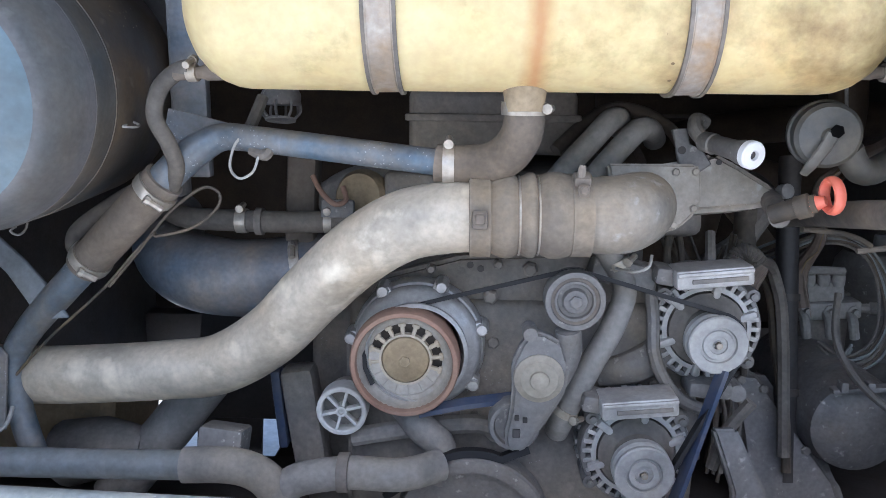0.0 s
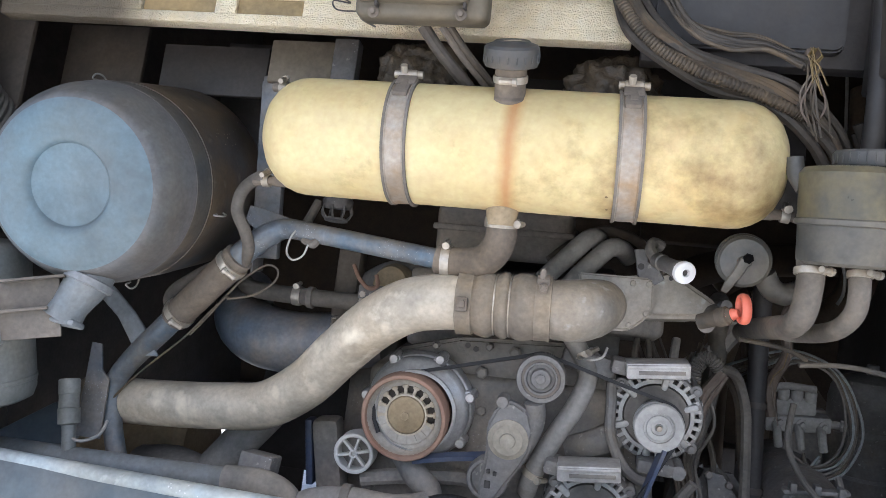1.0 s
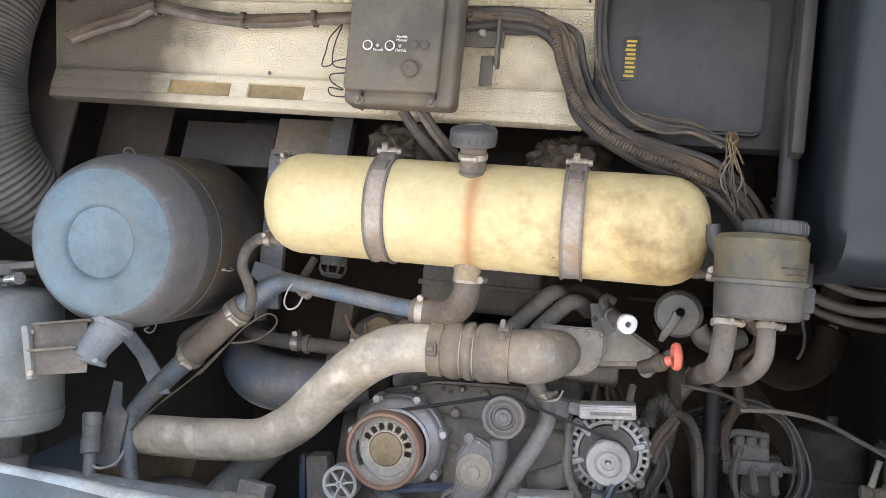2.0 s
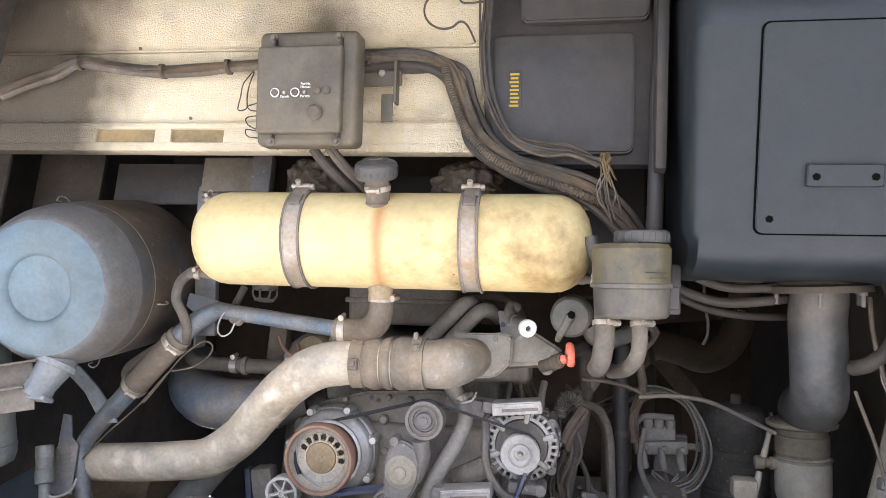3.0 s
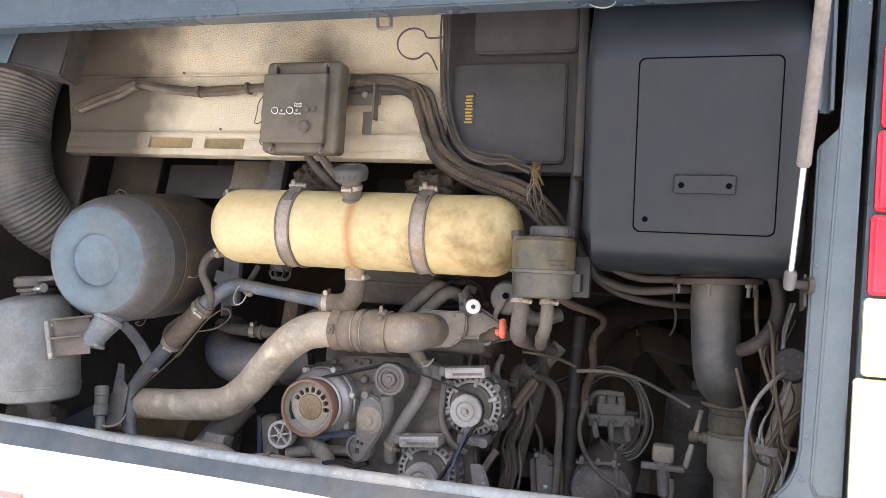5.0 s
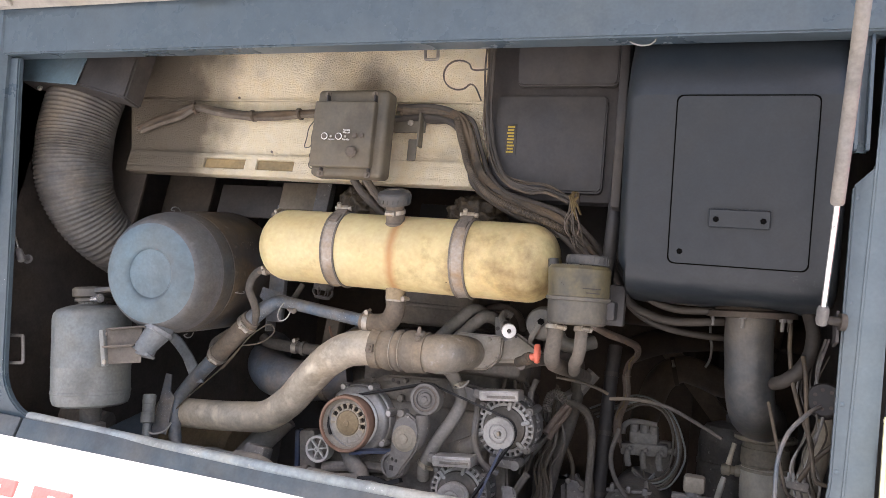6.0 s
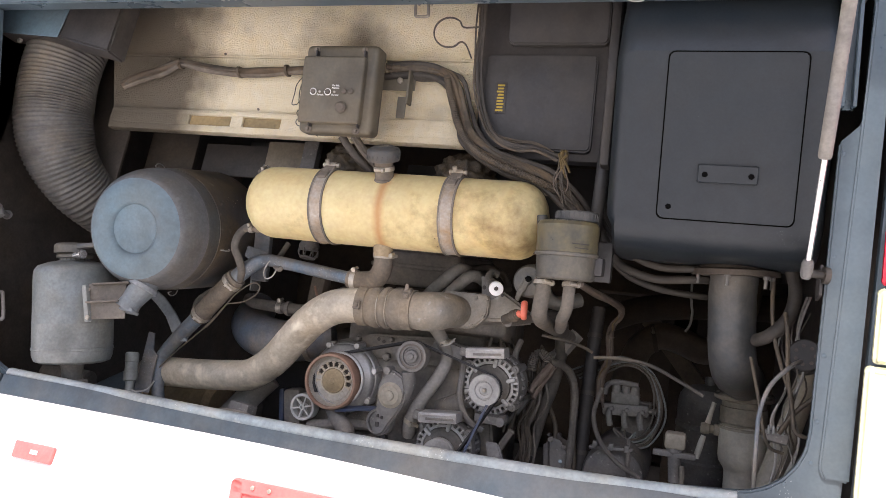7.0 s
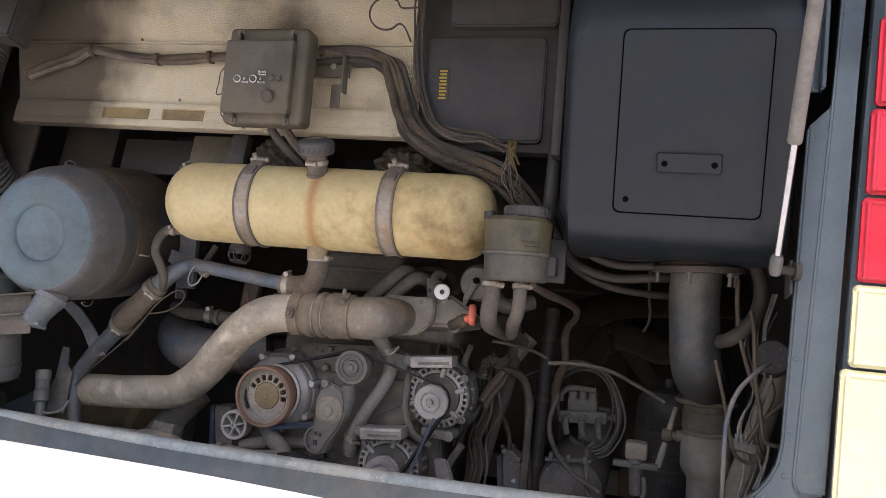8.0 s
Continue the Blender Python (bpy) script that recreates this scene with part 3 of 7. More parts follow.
outer = [(R_IN + 0.085, TOP_V), (R_IN + 0.06, -0.075), (L_IN - 0.06, -0.075), (L_IN - 0.085, TOP_V)]
frame_strip("frame_flange", inner + outer, -0.02, 0.02, M_BODY, "blue-grey painted steel flange round the engine bay opening")
frame_strip("frame_rib", [(R_IN + 0.020, 0.07), (R_IN + 0.030, 0.05), (R_IN + 0.072, 0.05), (R_IN + 0.080, 0.94), (R_IN + 0.046, 0.94), (R_IN + 0.040, 0.70)], 0.0, 0.006, M_BODY, "raised blue-grey strip along the side flange")
frame_strip("frame_header", [(L_IN - 0.12, TOP_V + 0.004), (R_IN + 0.12, TOP_V + 0.004), (R_IN + 0.12, TOP_V + 0.26), (L_IN - 0.12, TOP_V + 0.26)], -0.04, 0.06, M_BODY, "blue-grey painted header beam over the opening")

# pressed sill rail with its pale worn lip
LO, HI = on_frame(0, 0.0, 0.0), on_frame(0, 1.12, 0.0)
for x in (-1.205, 1.175):
    tagged(part("side_liner", plate([(LO.y + 0.012, LO.z), (0.882, LO.z), (0.882, HI.z), (HI.y + 0.012, HI.z)], (x, 0, 0), (0, 1, 0), (0, 0, 1), 0.03, 0.002), M_BACK), "dark sooty liner closing the bay behind the body corner", "wall", kind="structure")
sill = thing("sill_rail", "worn blue-grey pressed steel sill along the opening", "sill", (0, 0.84, 0.88), kind="structure")
part("lip", hose([(-0.862, 0.856, 0.932), (-0.40, 0.844, 0.924), (0.0, 0.840, 0.919), (0.45, 0.842, 0.921), (0.75, 0.847, 0.928), (0.94, 0.852, 0.938)], 0.0135, 12, 8, 1.0, (0, 0, 1)), M_LIP, sill, "pale scuffed upper lip")
part("channel", join(*[box(((a + b) / 2, 0.831, 0.872), (b - a - 0.003, 0.012, 0.112), 0.004, (-10, 0, 0)) for a, b in ((-1.06, -0.868), (-0.863, 0.93), (0.935, 1.06))]), M_CHANNEL, sill)

bumper = thing("bumper_panel", "glossy white bus rear panel below the engine bay", "bus body", (0, 0.74, 0.30), kind="structure")
prof = [(0.800, 0.888), (0.786, 0.882), (0.775, 0.86), (0.755, 0.70), (0.75, 0.50), (0.77, 0.34), (0.82, 0.34), (0.82, 0.88)]
bm = bmesh.new()
xs = [-1.38, -1.33, -1.1, -0.8] + [-0.6 + 0.08 * k for k in range(20)] + [1.1, 1.33, 1.38]
cols = [[bm.verts.new((x, y + (0.10 if abs(x) > 1.35 else 0.035 if abs(x) > 1.27 else 0.0) + 0.012 * x * x, z - (0.010 + 0.014 * math.log(1 + math.exp(8 * (min(x, 0.9) - 0.02))) / 3.2 if z > 0.8 else 0.0))) for y, z in prof] for x in xs]
for a, b in zip(cols, cols[1:]):
    for k in range(len(prof)):
        bm.faces.new((a[k], a[(k + 1) % len(prof)], b[(k + 1) % len(prof)], b[k]))
bm.faces.new(cols[0]), bm.faces.new(cols[-1][::-1])
part("panel", bm, M_WHITE, bumper)

refl = thing("reflector", "small faded red reflector strip on the white panel", "reflector", (-0.605, 0.755, 0.745))
part("lens", box((-0.627, 0.762, 0.762), (0.118, 0.012, 0.040), 0.004, (-4, 0, 0)), M_RED, refl)
part("mark", box((-0.621, 0.755, 0.762), (0.022, 0.002, 0.010), 0.0008, (-4, 0, 0)), M_PRINT, refl)
copy_thing(refl, Matrix.Translation((-0.785, 0.760, 0.745)))

plate_holder = thing("plate_holder", "faded red plate frame with screws, blank", "plate frame", (0.12, 0.75, 0.61))
part("plate_frame", join(plate(rounded(0.50, 0.03, 0.012, 4, 0, 0.17), (-0.075, 0.768, 0.602), (1, 0, 0), (0, -0.06, 0.998), 0.014, 0.002), plate(rounded(0.03, 0.198, 0.012, 4), (-0.075, 0.768, 0.602), (1, 0, 0), (0, -0.06, 0.998), 0.014, 0.002), plate(rounded(0.03, 0.198, 0.012, 4, 0.47), (-0.075, 0.768, 0.602), (1, 0, 0), (0, -0.06, 0.998), 0.014, 0.002), plate(rounded(0.50, 0.03, 0.012, 4), (-0.075, 0.768, 0.602), (1, 0, 0), (0, -0.06, 0.998), 0.014, 0.002)), M_RED, plate_holder)
part("plate_field", plate(rounded(0.46, 0.16, 0.006, 3, 0.02, 0.02), (-0.075, 0.764, 0.602), (1, 0, 0), (0, -0.06, 0.998), 0.004, 0.0008), M_RED, plate_holder)
for x in (-0.02, 0.02, 0.30):
    part("screw", bolt((x, 0.742, 0.787), (0, -1, 0.06), 0.005, 0.003), M_CLAMP, plate_holder)

# body corner beside the opening with the tail lamps
for sx, nm in ((1, "body_corner_right"), (-1, "body_corner_left")):
    xi = R_IN + 0.078 if sx > 0 else -(L_IN - 0.062)
    bm = bmesh.new()
    prof = [(xi, 0.02), (xi, -0.006), (xi + 0.012, -0.022), (1.38, -0.030), (1.42, 0.0), (1.43, 0.10), (1.43, 0.30), (1.41, 0.30), (1.41, 0.04)]
    lo = [bm.verts.new((sx * x, 0.855 + y, 0.90)) for x, y in prof]
    hi = [bm.verts.new((sx * (x + 0.02), 0.855 + y - 0.241 * 1.15, 2.03)) for x, y in prof]
    for k in range(len(prof)):
        bm.faces.new((lo[k], lo[(k + 1) % len(prof)], hi[(k + 1) % len(prof)], hi[k]))
    bm.faces.new(lo), bm.faces.new(hi[::-1])
    tagged(part(nm, bm, M_BODY), "blue-grey painted rear corner of the bus body", "bus body", kind="structure")

lamp = thing("tail_lamp", "tall tail lamp of red lenses above pale yellow ones", "tail lamp", on_frame(1.22, 0.0, 0.05))
LAMP_ROWS = ((-0.06, 0.272, M_AMBER_LENS), (0.277, 0.411, M_AMBER_LENS), (0.416, 0.554, M_RED_LENS), (0.559, 0.699, M_RED_LENS), (0.704, 0.85, M_RED_LENS))
for v0, v1, mt in LAMP_ROWS:
    ln = part("lens", plate(rounded(0.265, v1 - v0, 0.010, 4, 1.131 + 0.030 * v0, v0), on_frame(0, 0, 0.028), (1, 0, 0), FRAME_U, 0.024, 0.007, 3), mt, lamp, "red ribbed lens" if mt is M_RED_LENS else "pale yellow lens with darker rim")
    part("rim", join(*[plate([(1.131 + 0.030 * v0 + a, b), (1.131 + 0.030 * v0 + c, b), (1.131 + 0.030 * v0 + c, d), (1.131 + 0.030 * v0 + a, d)], on_frame(0, 0, 0.0505), (1, 0, 0), FRAME_U, 0.003, 0.001) for a, b, c, d in ((0.006, v0 + 0.006, 0.012, v1 - 0.006), (0.014, v0 + 0.006, 0.258, v0 + 0.011), (0.014, v1 - 0.011, 0.258, v1 - 0.006))]), mt, ln)

# raised engine lid, seen from below
lid = thing("engine_lid", "raised engine lid with a dusty beige ribbed inside", "engine lid", on_frame(0, 1.06, 0.03), kind="structure")
LID_D = V(0, -0.95, 0.31).normalized()
LID_O = on_frame(0, 1.075, 0.03)
part("skin", plate([(-1.11, 0.0), (1.11, 0.0), (1.11, 1.10), (-1.11, 1.10)], LID_O, (1, 0, 0), LID_D, -0.02, 0.004), M_BEIGE_PALE, lid)
for x in (-1.05, -0.4, 0.4, 1.05):
    part("rib", plate([(x - 0.05, 0.02), (x + 0.05, 0.02), (x + 0.05, 1.08), (x - 0.05, 1.08)], LID_O, (1, 0, 0), LID_D, 0.014, 0.004), M_BEIGE_PALE, lid, "dusty beige stiffener")


# ---- expansion tank ----
tank = thing("expansion_tank", "long yellowed plastic coolant tank with two steel straps and rust streaks", "coolant tank", (0.105, 0.91, 1.383))
R = 0.0925
prof = [(0, 0)] + [(R * math.sin(radians(a)) ** 0.8, 0.072 * (1 - math.cos(radians(a)))) for a in (12, 25, 38, 51, 64, 77, 90)]
L = 0.784
prof += [(R * 1.004, 0.20), (R * 1.004, 0.36), (R * 1.007, 0.39), (R * 1.004, 0.42), (R, 0.60)] + [(r, L - h) for r, h in prof[:0:-1]] + [(0, L)]
part("tank_body", lathe(prof, (-0.290, 0.91, 1.473), (1, 0, 0), 48, 0.006), M_TANK, tank, sharp=60)
for x in (-0.063, 0.272):
    st = part("strap", lathe([(R, -0.016), (R + 0.0035, -0.016), (R + 0.0035, -0.0135), (R + 0.002, -0.012), (R + 0.002, 0.012), (R + 0.0035, 0.0135), (R + 0.0035, 0.016), (R, 0.016)], (x, 0.91, 1.473), (1, 0, 0.02), 48), M_STRAP, tank, "grey steel strap with rolled edges")
    for dx in (-0.0165, 0.0165):
        part("strap_liner", lathe([(R - 0.001, -0.002), (R + 0.005, -0.002), (R + 0.005, 0.002), (R - 0.001, 0.002)], (x + dx, 0.91, 1.473), (1, 0, 0.02), 48), M_RUBBER, st, "dark rubber liner edge")
    part("buckle", join(box((x, 0.856, 1.553), (0.030, 0.024, 0.010), 0.002, (50, 0, 0)), box((x - 0.001, 0.836, 1.532), (0.022, 0.030, 0.008), 0.002, (48, 0, 0)), box((x, 0.846, 1.541), (0.012, 0.030, 0.012), 0.002, (46, 0, 0))), M_BELLOWS, st, "rusty brown strap buckle")
    part("buckle_bolt", lathe([(0, -0.023), (0.006, -0.022), (0.006, -0.014), (0.0075, -0.013), (0.0075, 0.013), (0.006, 0.014), (0.006, 0.022), (0, 0.023)], (x, 0.866, 1.568), (1, 0, 0), 12), M_CLAMP, st, "dusty cross bolt")
    part("buckle_nut", lathe([(0, 0), (0.0055, 0), (0.0055, 0.012), (0, 0.012)], (x - 0.004, 0.852, 1.566), (0, -0.6, 0.5), 8), M_CLAMP, st)
AX = V(0, -0.52, 0.854).normalized()
neck0 = V(0.096, 0.848, 1.526)
neck = part("filler_neck", lathe([(0.024, 0), (0.026, 0.006), (0.0225, 0.010), (0.0225, 0.05), (0.025, 0.052)], neck0, AX, 24), M_BELLOWS, tank, "brown filler neck")
clamp_on(neck, neck0 + AX * 0.034, AX, 0.0232, 0.010)
cap = part("filler_cap", lathe([(0, 0.036), (0.024, 0.036), (0.0275, 0.033), (0.0365, 0.030), (0.0395, 0.026), (0.0395, 0.006), (0.037, 0.0), (0.024, -0.003)], neck0 + AX * 0.052, AX, 36), M_CAP_GREY, tank, "slate-grey ribbed screw cap")
side = AX.cross(V(1, 0, 0))
part("cap_ribs", join(*[box(neck0 + AX * 0.066 + 0.0398 * (math.cos(a) * V(1, 0, 0) + math.sin(a) * side), (0.0018, 0.0018, 0.016), 0.0005) for a in [2 * math.pi * k / 20 for k in range(20)]]), M_CAP_GREY, cap)
part("cap_mark", join(plate([(-0.012, -0.006), (-0.010, -0.008), (0.012, 0.004), (0.010, 0.006)], neck0 + AX * 0.0885, (1, 0, 0), side, -0.0015, 0), plate([(-0.006, -0.010), (-0.004, -0.011), (0.013, -0.002), (0.012, 0.0)], neck0 + AX * 0.0885, (1, 0, 0), side, -0.0015, 0)), M_CLAMP, cap)
for at, ax, l in (((-0.266, 0.920, 1.555), (-1, 0, 0.05), 0.034), ((-0.279, 0.938, 1.404), (-1, 0.12, -0.05), 0.04), ((0.466, 0.905, 1.548), (1, 0, 0.0), 0.055), ((0.480, 0.92, 1.408), (1, 0, -0.1), 0.03)):
    a = V(*ax).normalized()
    f = part("hose_stub", lathe([(0.011, -0.02), (0.010, 0.0), (0.0075, 0.006), (0.0075, l), (0.006, l + 0.002)], at, a, 14), M_BELLOWS, tank, "moulded hose stub")
    clamp_on(f, V(*at) + a * 0.018, a, 0.0085, 0.012, (0, -0.6, 1))
part("outlet_neck", lathe([(0.026, -0.01), (0.0245, 0.010), (0.021, 0.03)], (0.095, 0.918, 1.387), (0, 0.12, -1), 20), M_DUSTY_HUB, tank, "rust-stained outlet neck")

# hose and steel pipe under the tank
pipe = thing("coolant_pipe", "blue-grey steel coolant pipe with a rubber sleeve and elbow hose", "coolant pipe", (-0.62, 1.12, 0.92))
part("elbow_hose", hose([(0.095, 0.922, 1.384), (0.096, 0.930, 1.358), (0.091, 0.945, 1.330), (0.069, 0.966, 1.309), (0.032, 0.978, 1.303), (-0.008, 0.981, 1.306)], [0.0235, 0.0235, 0.025, 0.0255, 0.025, 0.0235], 20), M_BELLOWS, pipe, "brown rubber elbow hose")
clamp_on(pipe, (0.095, 0.930, 1.364), (0, 0.25, -1), 0.0245, 0.015, (1, -0.3, 0))
clamp_on(pipe, (0.008, 0.980, 1.304), (1, 0, 0), 0.0245, 0.014, (0, -0.5, 1))
part("cross_tube", hose([(0.01, 0.980, 1.305), (-0.10, 0.992, 1.319), (-0.20, 1.005, 1.332), (-0.24, 1.012, 1.337)], 0.0165, 20), M_STEEL_BLUE, pipe, "dusty blue-grey tube")
part("upper_tube", hose([(-0.20, 1.005, 1.332), (-0.24, 1.012, 1.337), (-0.288, 1.028, 1.342), (-0.318, 1.025, 1.326), (-0.346, 1.02, 1.300), (-0.385, 1.025, 1.260)], [0.0165, 0.0166, 0.018, 0.021, 0.0215, 0.0215], 20), M_STEEL_BLUE, pipe, "blue-grey steel tube, scuffed")
part("sleeve", hose([(-0.360, 1.02, 1.285), (-0.424, 1.045, 1.227), (-0.492, 1.080, 1.171)], 0.027, 20), M_BELLOWS, pipe, "dusty brown rubber sleeve")
clamp_on(pipe, (-0.373, 1.022, 1.270), (-0.056, 0.02, -0.05), 0.0275, 0.014, (0.6, -1, -0.4))
clamp_on(pipe, (-0.481, 1.074, 1.180), (-0.056, 0.03, -0.05), 0.0275, 0.014, (0.6, -1, -0.4))
part("lower_tube", hose([(-0.47, 1.070, 1.190), (-0.549, 1.10, 1.117), (-0.585, 1.112, 1.080), (-0.608, 1.118, 1.045), (-0.610, 1.12, 1.010), (-0.600, 1.12, 0.965), (-0.585, 1.12, 0.923), (-0.575, 1.13, 0.885)], [0.0215, 0.0208, 0.0195, 0.0188, 0.0180, 0.0175, 0.0175, 0.0175], 20), M_STEEL_BLUE, pipe, "blue-grey steel tube, scuffed")
part("tube_strap", ribbon([(-0.628, 1.100, 1.000), (-0.627, 1.098, 0.975), (-0.624, 1.098, 0.945)], 0.008, 0.003, (0.4, -1, 0)), M_DARK, pipe)
part("support_tab", plate([(0, 0), (0.03, -0.006), (0.16, -0.038), (0.165, -0.05), (0.02, -0.045), (-0.004, -0.03)], (-0.374, 1.062, 1.385), (1, 0, 0), (0, 0, 1), 0.004, 0.001), M_STEEL_BLUE, pipe)
part("tie_wire", hose([(-0.245, 1.01, 1.35), (-0.262, 1.0, 1.33), (-0.268, 0.998, 1.30), (-0.255, 0.995, 1.285), (-0.238, 0.995, 1.293), (-0.232, 1.0, 1.315), (-0.226, 1.01, 1.335)], 0.0018, 6), M_WIRE, pipe, "pale twisted tie wire")
part("tie_knot", hose([(-0.245, 1.008, 1.322), (-0.225, 1.002, 1.316), (-0.215, 1.002, 1.33), (-0.20, 1.0, 1.338), (-0.175, 0.995, 1.34)], [0.006, 0.008, 0.006, 0.003, 0.001], 7), M_RUBBER, pipe)

post = thing("bracket_post", "blue-grey steel upright behind the tank", "bracket", (-0.345, 1.12, 1.30))
part("upright", box((-0.366, 1.12, 1.47), (0.050, 0.02, 0.34), 0.004), M_STEEL_BLUE, post)
part("gusset", box((-0.392, 1.14, 1.45), (0.006, 0.05, 0.36), 0.002), M_STEEL_BLUE, post)

# ---- air filter ----
fil = thing("air_filter", "large blue-grey air filter canister with a dished end cover", "air filter", (-0.56, 1.0, 1.20))
FO, FA = V(-0.545, 0.794, 1.338), V(-0.02, 0.25, 0.075).normalized()
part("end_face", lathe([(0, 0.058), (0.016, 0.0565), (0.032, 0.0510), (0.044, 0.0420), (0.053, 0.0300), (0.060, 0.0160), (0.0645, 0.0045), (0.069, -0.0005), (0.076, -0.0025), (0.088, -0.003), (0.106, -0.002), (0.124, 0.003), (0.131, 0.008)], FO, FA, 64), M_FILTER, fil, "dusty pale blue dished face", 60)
# shoulder, band and canister carry painted shade, besides scuffs and brown dust
part("shoulder", lathe([(0.127, 0.008), (0.131, 0.0078), (0.141, 0.018), (0.151, 0.036), (0.159, 0.062), (0.163, 0.092)], FO, FA, 64, 0.0, True), M_FILTER_BAND, fil, "grey scuffed shoulder, shade in its colour", 60)
part("cover_band", lathe([(0.160, 0.089), (0.1632, 0.0915), (0.1645, 0.098), (0.1660, 0.138), (0.1660, 0.143)], FO, FA, 64, 0.0, True), M_FILTER_RIM, fil, "duller band, shade in its colour")
part("canister", lathe([(0.163, 0.141), (0.1668, 0.1425), (0.170, 0.20), (0.174, 0.36), (0.166, 0.39), (0.12, 0.405), (0, 0.405)], FO, FA, 64), M_FILTER_SIDE, fil, "dark shaded canister with brown dust")
FS = FA.orthogonal().normalized()
FU = FA.cross(FS)
for ang in (60, 130, 215, 300):
    d = math.cos(radians(ang)) * FS + math.sin(radians(ang)) * FU
    b0 = FO + FA * 0.19 + d * 0.172
    part("wire_clip", hose([b0, b0 + d * 0.010 - FA * 0.01, b0 + d * 0.012 - FA * 0.03, b0 - FA * 0.045 + d * 0.003, b0 - FA * 0.03 + d * 0.001], 0.0016, 6), M_WIRE, fil)
sp0 = V(-0.530, 0.884, 1.228)
sp = part("dust_valve", hose([sp0, (-0.536, 0.878, 1.205), (-0.545, 0.873, 1.185), (-0.554, 0.868, 1.162), (-0.562, 0.866, 1.142)], [0.031, 0.035, 0.032, 0.028, 0.031], 24, 5), M_SPOUT, fil, "grey rubber dust valve")
part("valve_ring", lathe([(0.031, -0.008), (0.0395, -0.005), (0.0395, 0.005), (0.031, 0.008)], (-0.537, 0.877, 1.203), (0.25, 0.2, 1), 28, 0.0, True), M_SPOUT, sp)
part("valve_lip", box((-0.564, 0.864, 1.137), (0.070, 0.034, 0.010), 0.004, (-10, 4, 0)), M_SPOUT, sp)

# ---- suppressor cylinder ----
gas = thing("steel_cylinder", "grey-green painted steel cylinder with a valve head", "cylinder", (-0.735, 0.927, 0.92))
GB, GA = V(-0.760, 0.955, 0.972), V(-0.103, -0.224, 0.969).normalized()
part("shell", lathe([(r * 0.945, h * 0.90 + 0.012) for r, h in ((0, 0), (0.086, 0.003), (0.101, 0.010), (0.107, 0.026), (0.108, 0.042), (0.1095, 0.044), (0.1095, 0.050), (0.108, 0.052), (0.108, 0.120), (0.1088, 0.122), (0.1088, 0.126), (0.108, 0.128), (0.108, 0.268), (0.105, 0.284), (0.096, 0.296), (0.07, 0.306), (0.040, 0.312), (0.040, 0.318))], GB, GA, 56), M_GAS, gas)
vh = part("valve_head", lathe([(0.038, 0.285), (0.038, 0.298), (0.047, 0.300), (0.047, 0.308), (0.042, 0.310), (0.053, 0.314), (0.053, 0.334), (0.046, 0.340), (0, 0.342)], GB, GA, 20), M_RESERVOIR, gas, "sooty valve head with clamp ring")
part("valve_lever", box(GB + GA * 0.325 + V(0.055, -0.03, 0.004), (0.07, 0.014, 0.014), 0.004, (0, -10, 0)), M_RESERVOIR, vh)
part("clamp_stub", lathe([(0, 0), (0.008, 0), (0.008, 0.03), (0.012, 0.031), (0.012, 0.038), (0, 0.039)], GB + GA * 0.300 + V(0.035, -0.04, 0), (1, -0.3, 0.1), 12), M_CHROME, vh, "bright steel coupling")
part("foot_stub", lathe([(0.03, 0.01), (0.026, -0.03), (0.04, -0.035), (0.04, -0.06)], GB, GA, 16), M_IRON, gas)
brk = part("mount_plate", box((-0.640, 0.812, 1.135), (0.013, 0.014, 0.094), 0.002, (12, -14, 0)), M_GAS, gas, "pale grey bolted plate")
part("back_bracket", join(box((-0.602, 0.836, 1.150), (0.094, 0.006, 0.092), 0.002, (0, -12, 24)), box((-0.604, 0.822, 1.146), (0.080, 0.014, 0.005), 0.002, (0, -14, 24)), box((-0.596, 0.828, 1.196), (0.090, 0.020, 0.004), 0.001, (0, -14, 24))), M_RUBBER, brk, "dusty folded bracket")
for z in (1.170, 1.100):
    part("bolt", bolt((-0.636 - 0.30 * (z - 1.135), 0.812, z), (0.0, -1, 0), 0.0065, 0.005), M_CLAMP, brk)
arm = thing("support_arm", "dusty curved flat steel arm with a hole", "bracket", (-0.5, 1.03, 1.12))
part("arm_bar", plate([(-0.690, 1.215), (-0.665, 1.232), (-0.630, 1.214), (-0.584, 1.176), (-0.547, 1.138), (-0.520, 1.098), (-0.562, 1.094), (-0.582, 1.122), (-0.612, 1.160), (-0.648, 1.188)], (0, 1.100, 0), (1, 0, 0), (0, 0, 1), 0.008, 0.002), M_SPOUT, arm)
part("arm_hole", lathe([(0, 0.001), (0.005, 0.001), (0.005, 0), (0, 0)], (-0.583, 1.0995, 1.150), (0, -1, 0), 12), M_DARK, arm)

tab = thing("upright_tab", "blue-grey cut steel tab on the chassis", "bracket", (-0.72, 1.2, 0.95))
part("tab_plate", plate([(-0.655, 0.94), (-0.605, 0.94), (-0.606, 1.045), (-0.624, 1.062), (-0.634, 1.108), (-0.654, 1.110), (-0.654, 1.032)], (0, 1.098, 0), (1, 0, 0), (0, 0, 1), 0.006, 0.001), M_STEEL_BLUE, tab)
sens = thing("breather_valve", "small pale grey plastic breather standing on the chassis", "breather", (-0.70, 1.12, 0.96))
part("valve_body", lathe([(0, 0.086), (0.0165, 0.086), (0.0185, 0.083), (0.0185, 0.060), (0.0172, 0.058), (0.0172, 0.036), (0.0190, 0.034), (0.0190, 0.008), (0.012, 0.005), (0.012, -0.04)], (-0.637, 1.047, 0.957), (-0.20, 0, 1), 20), M_GAS, sens)
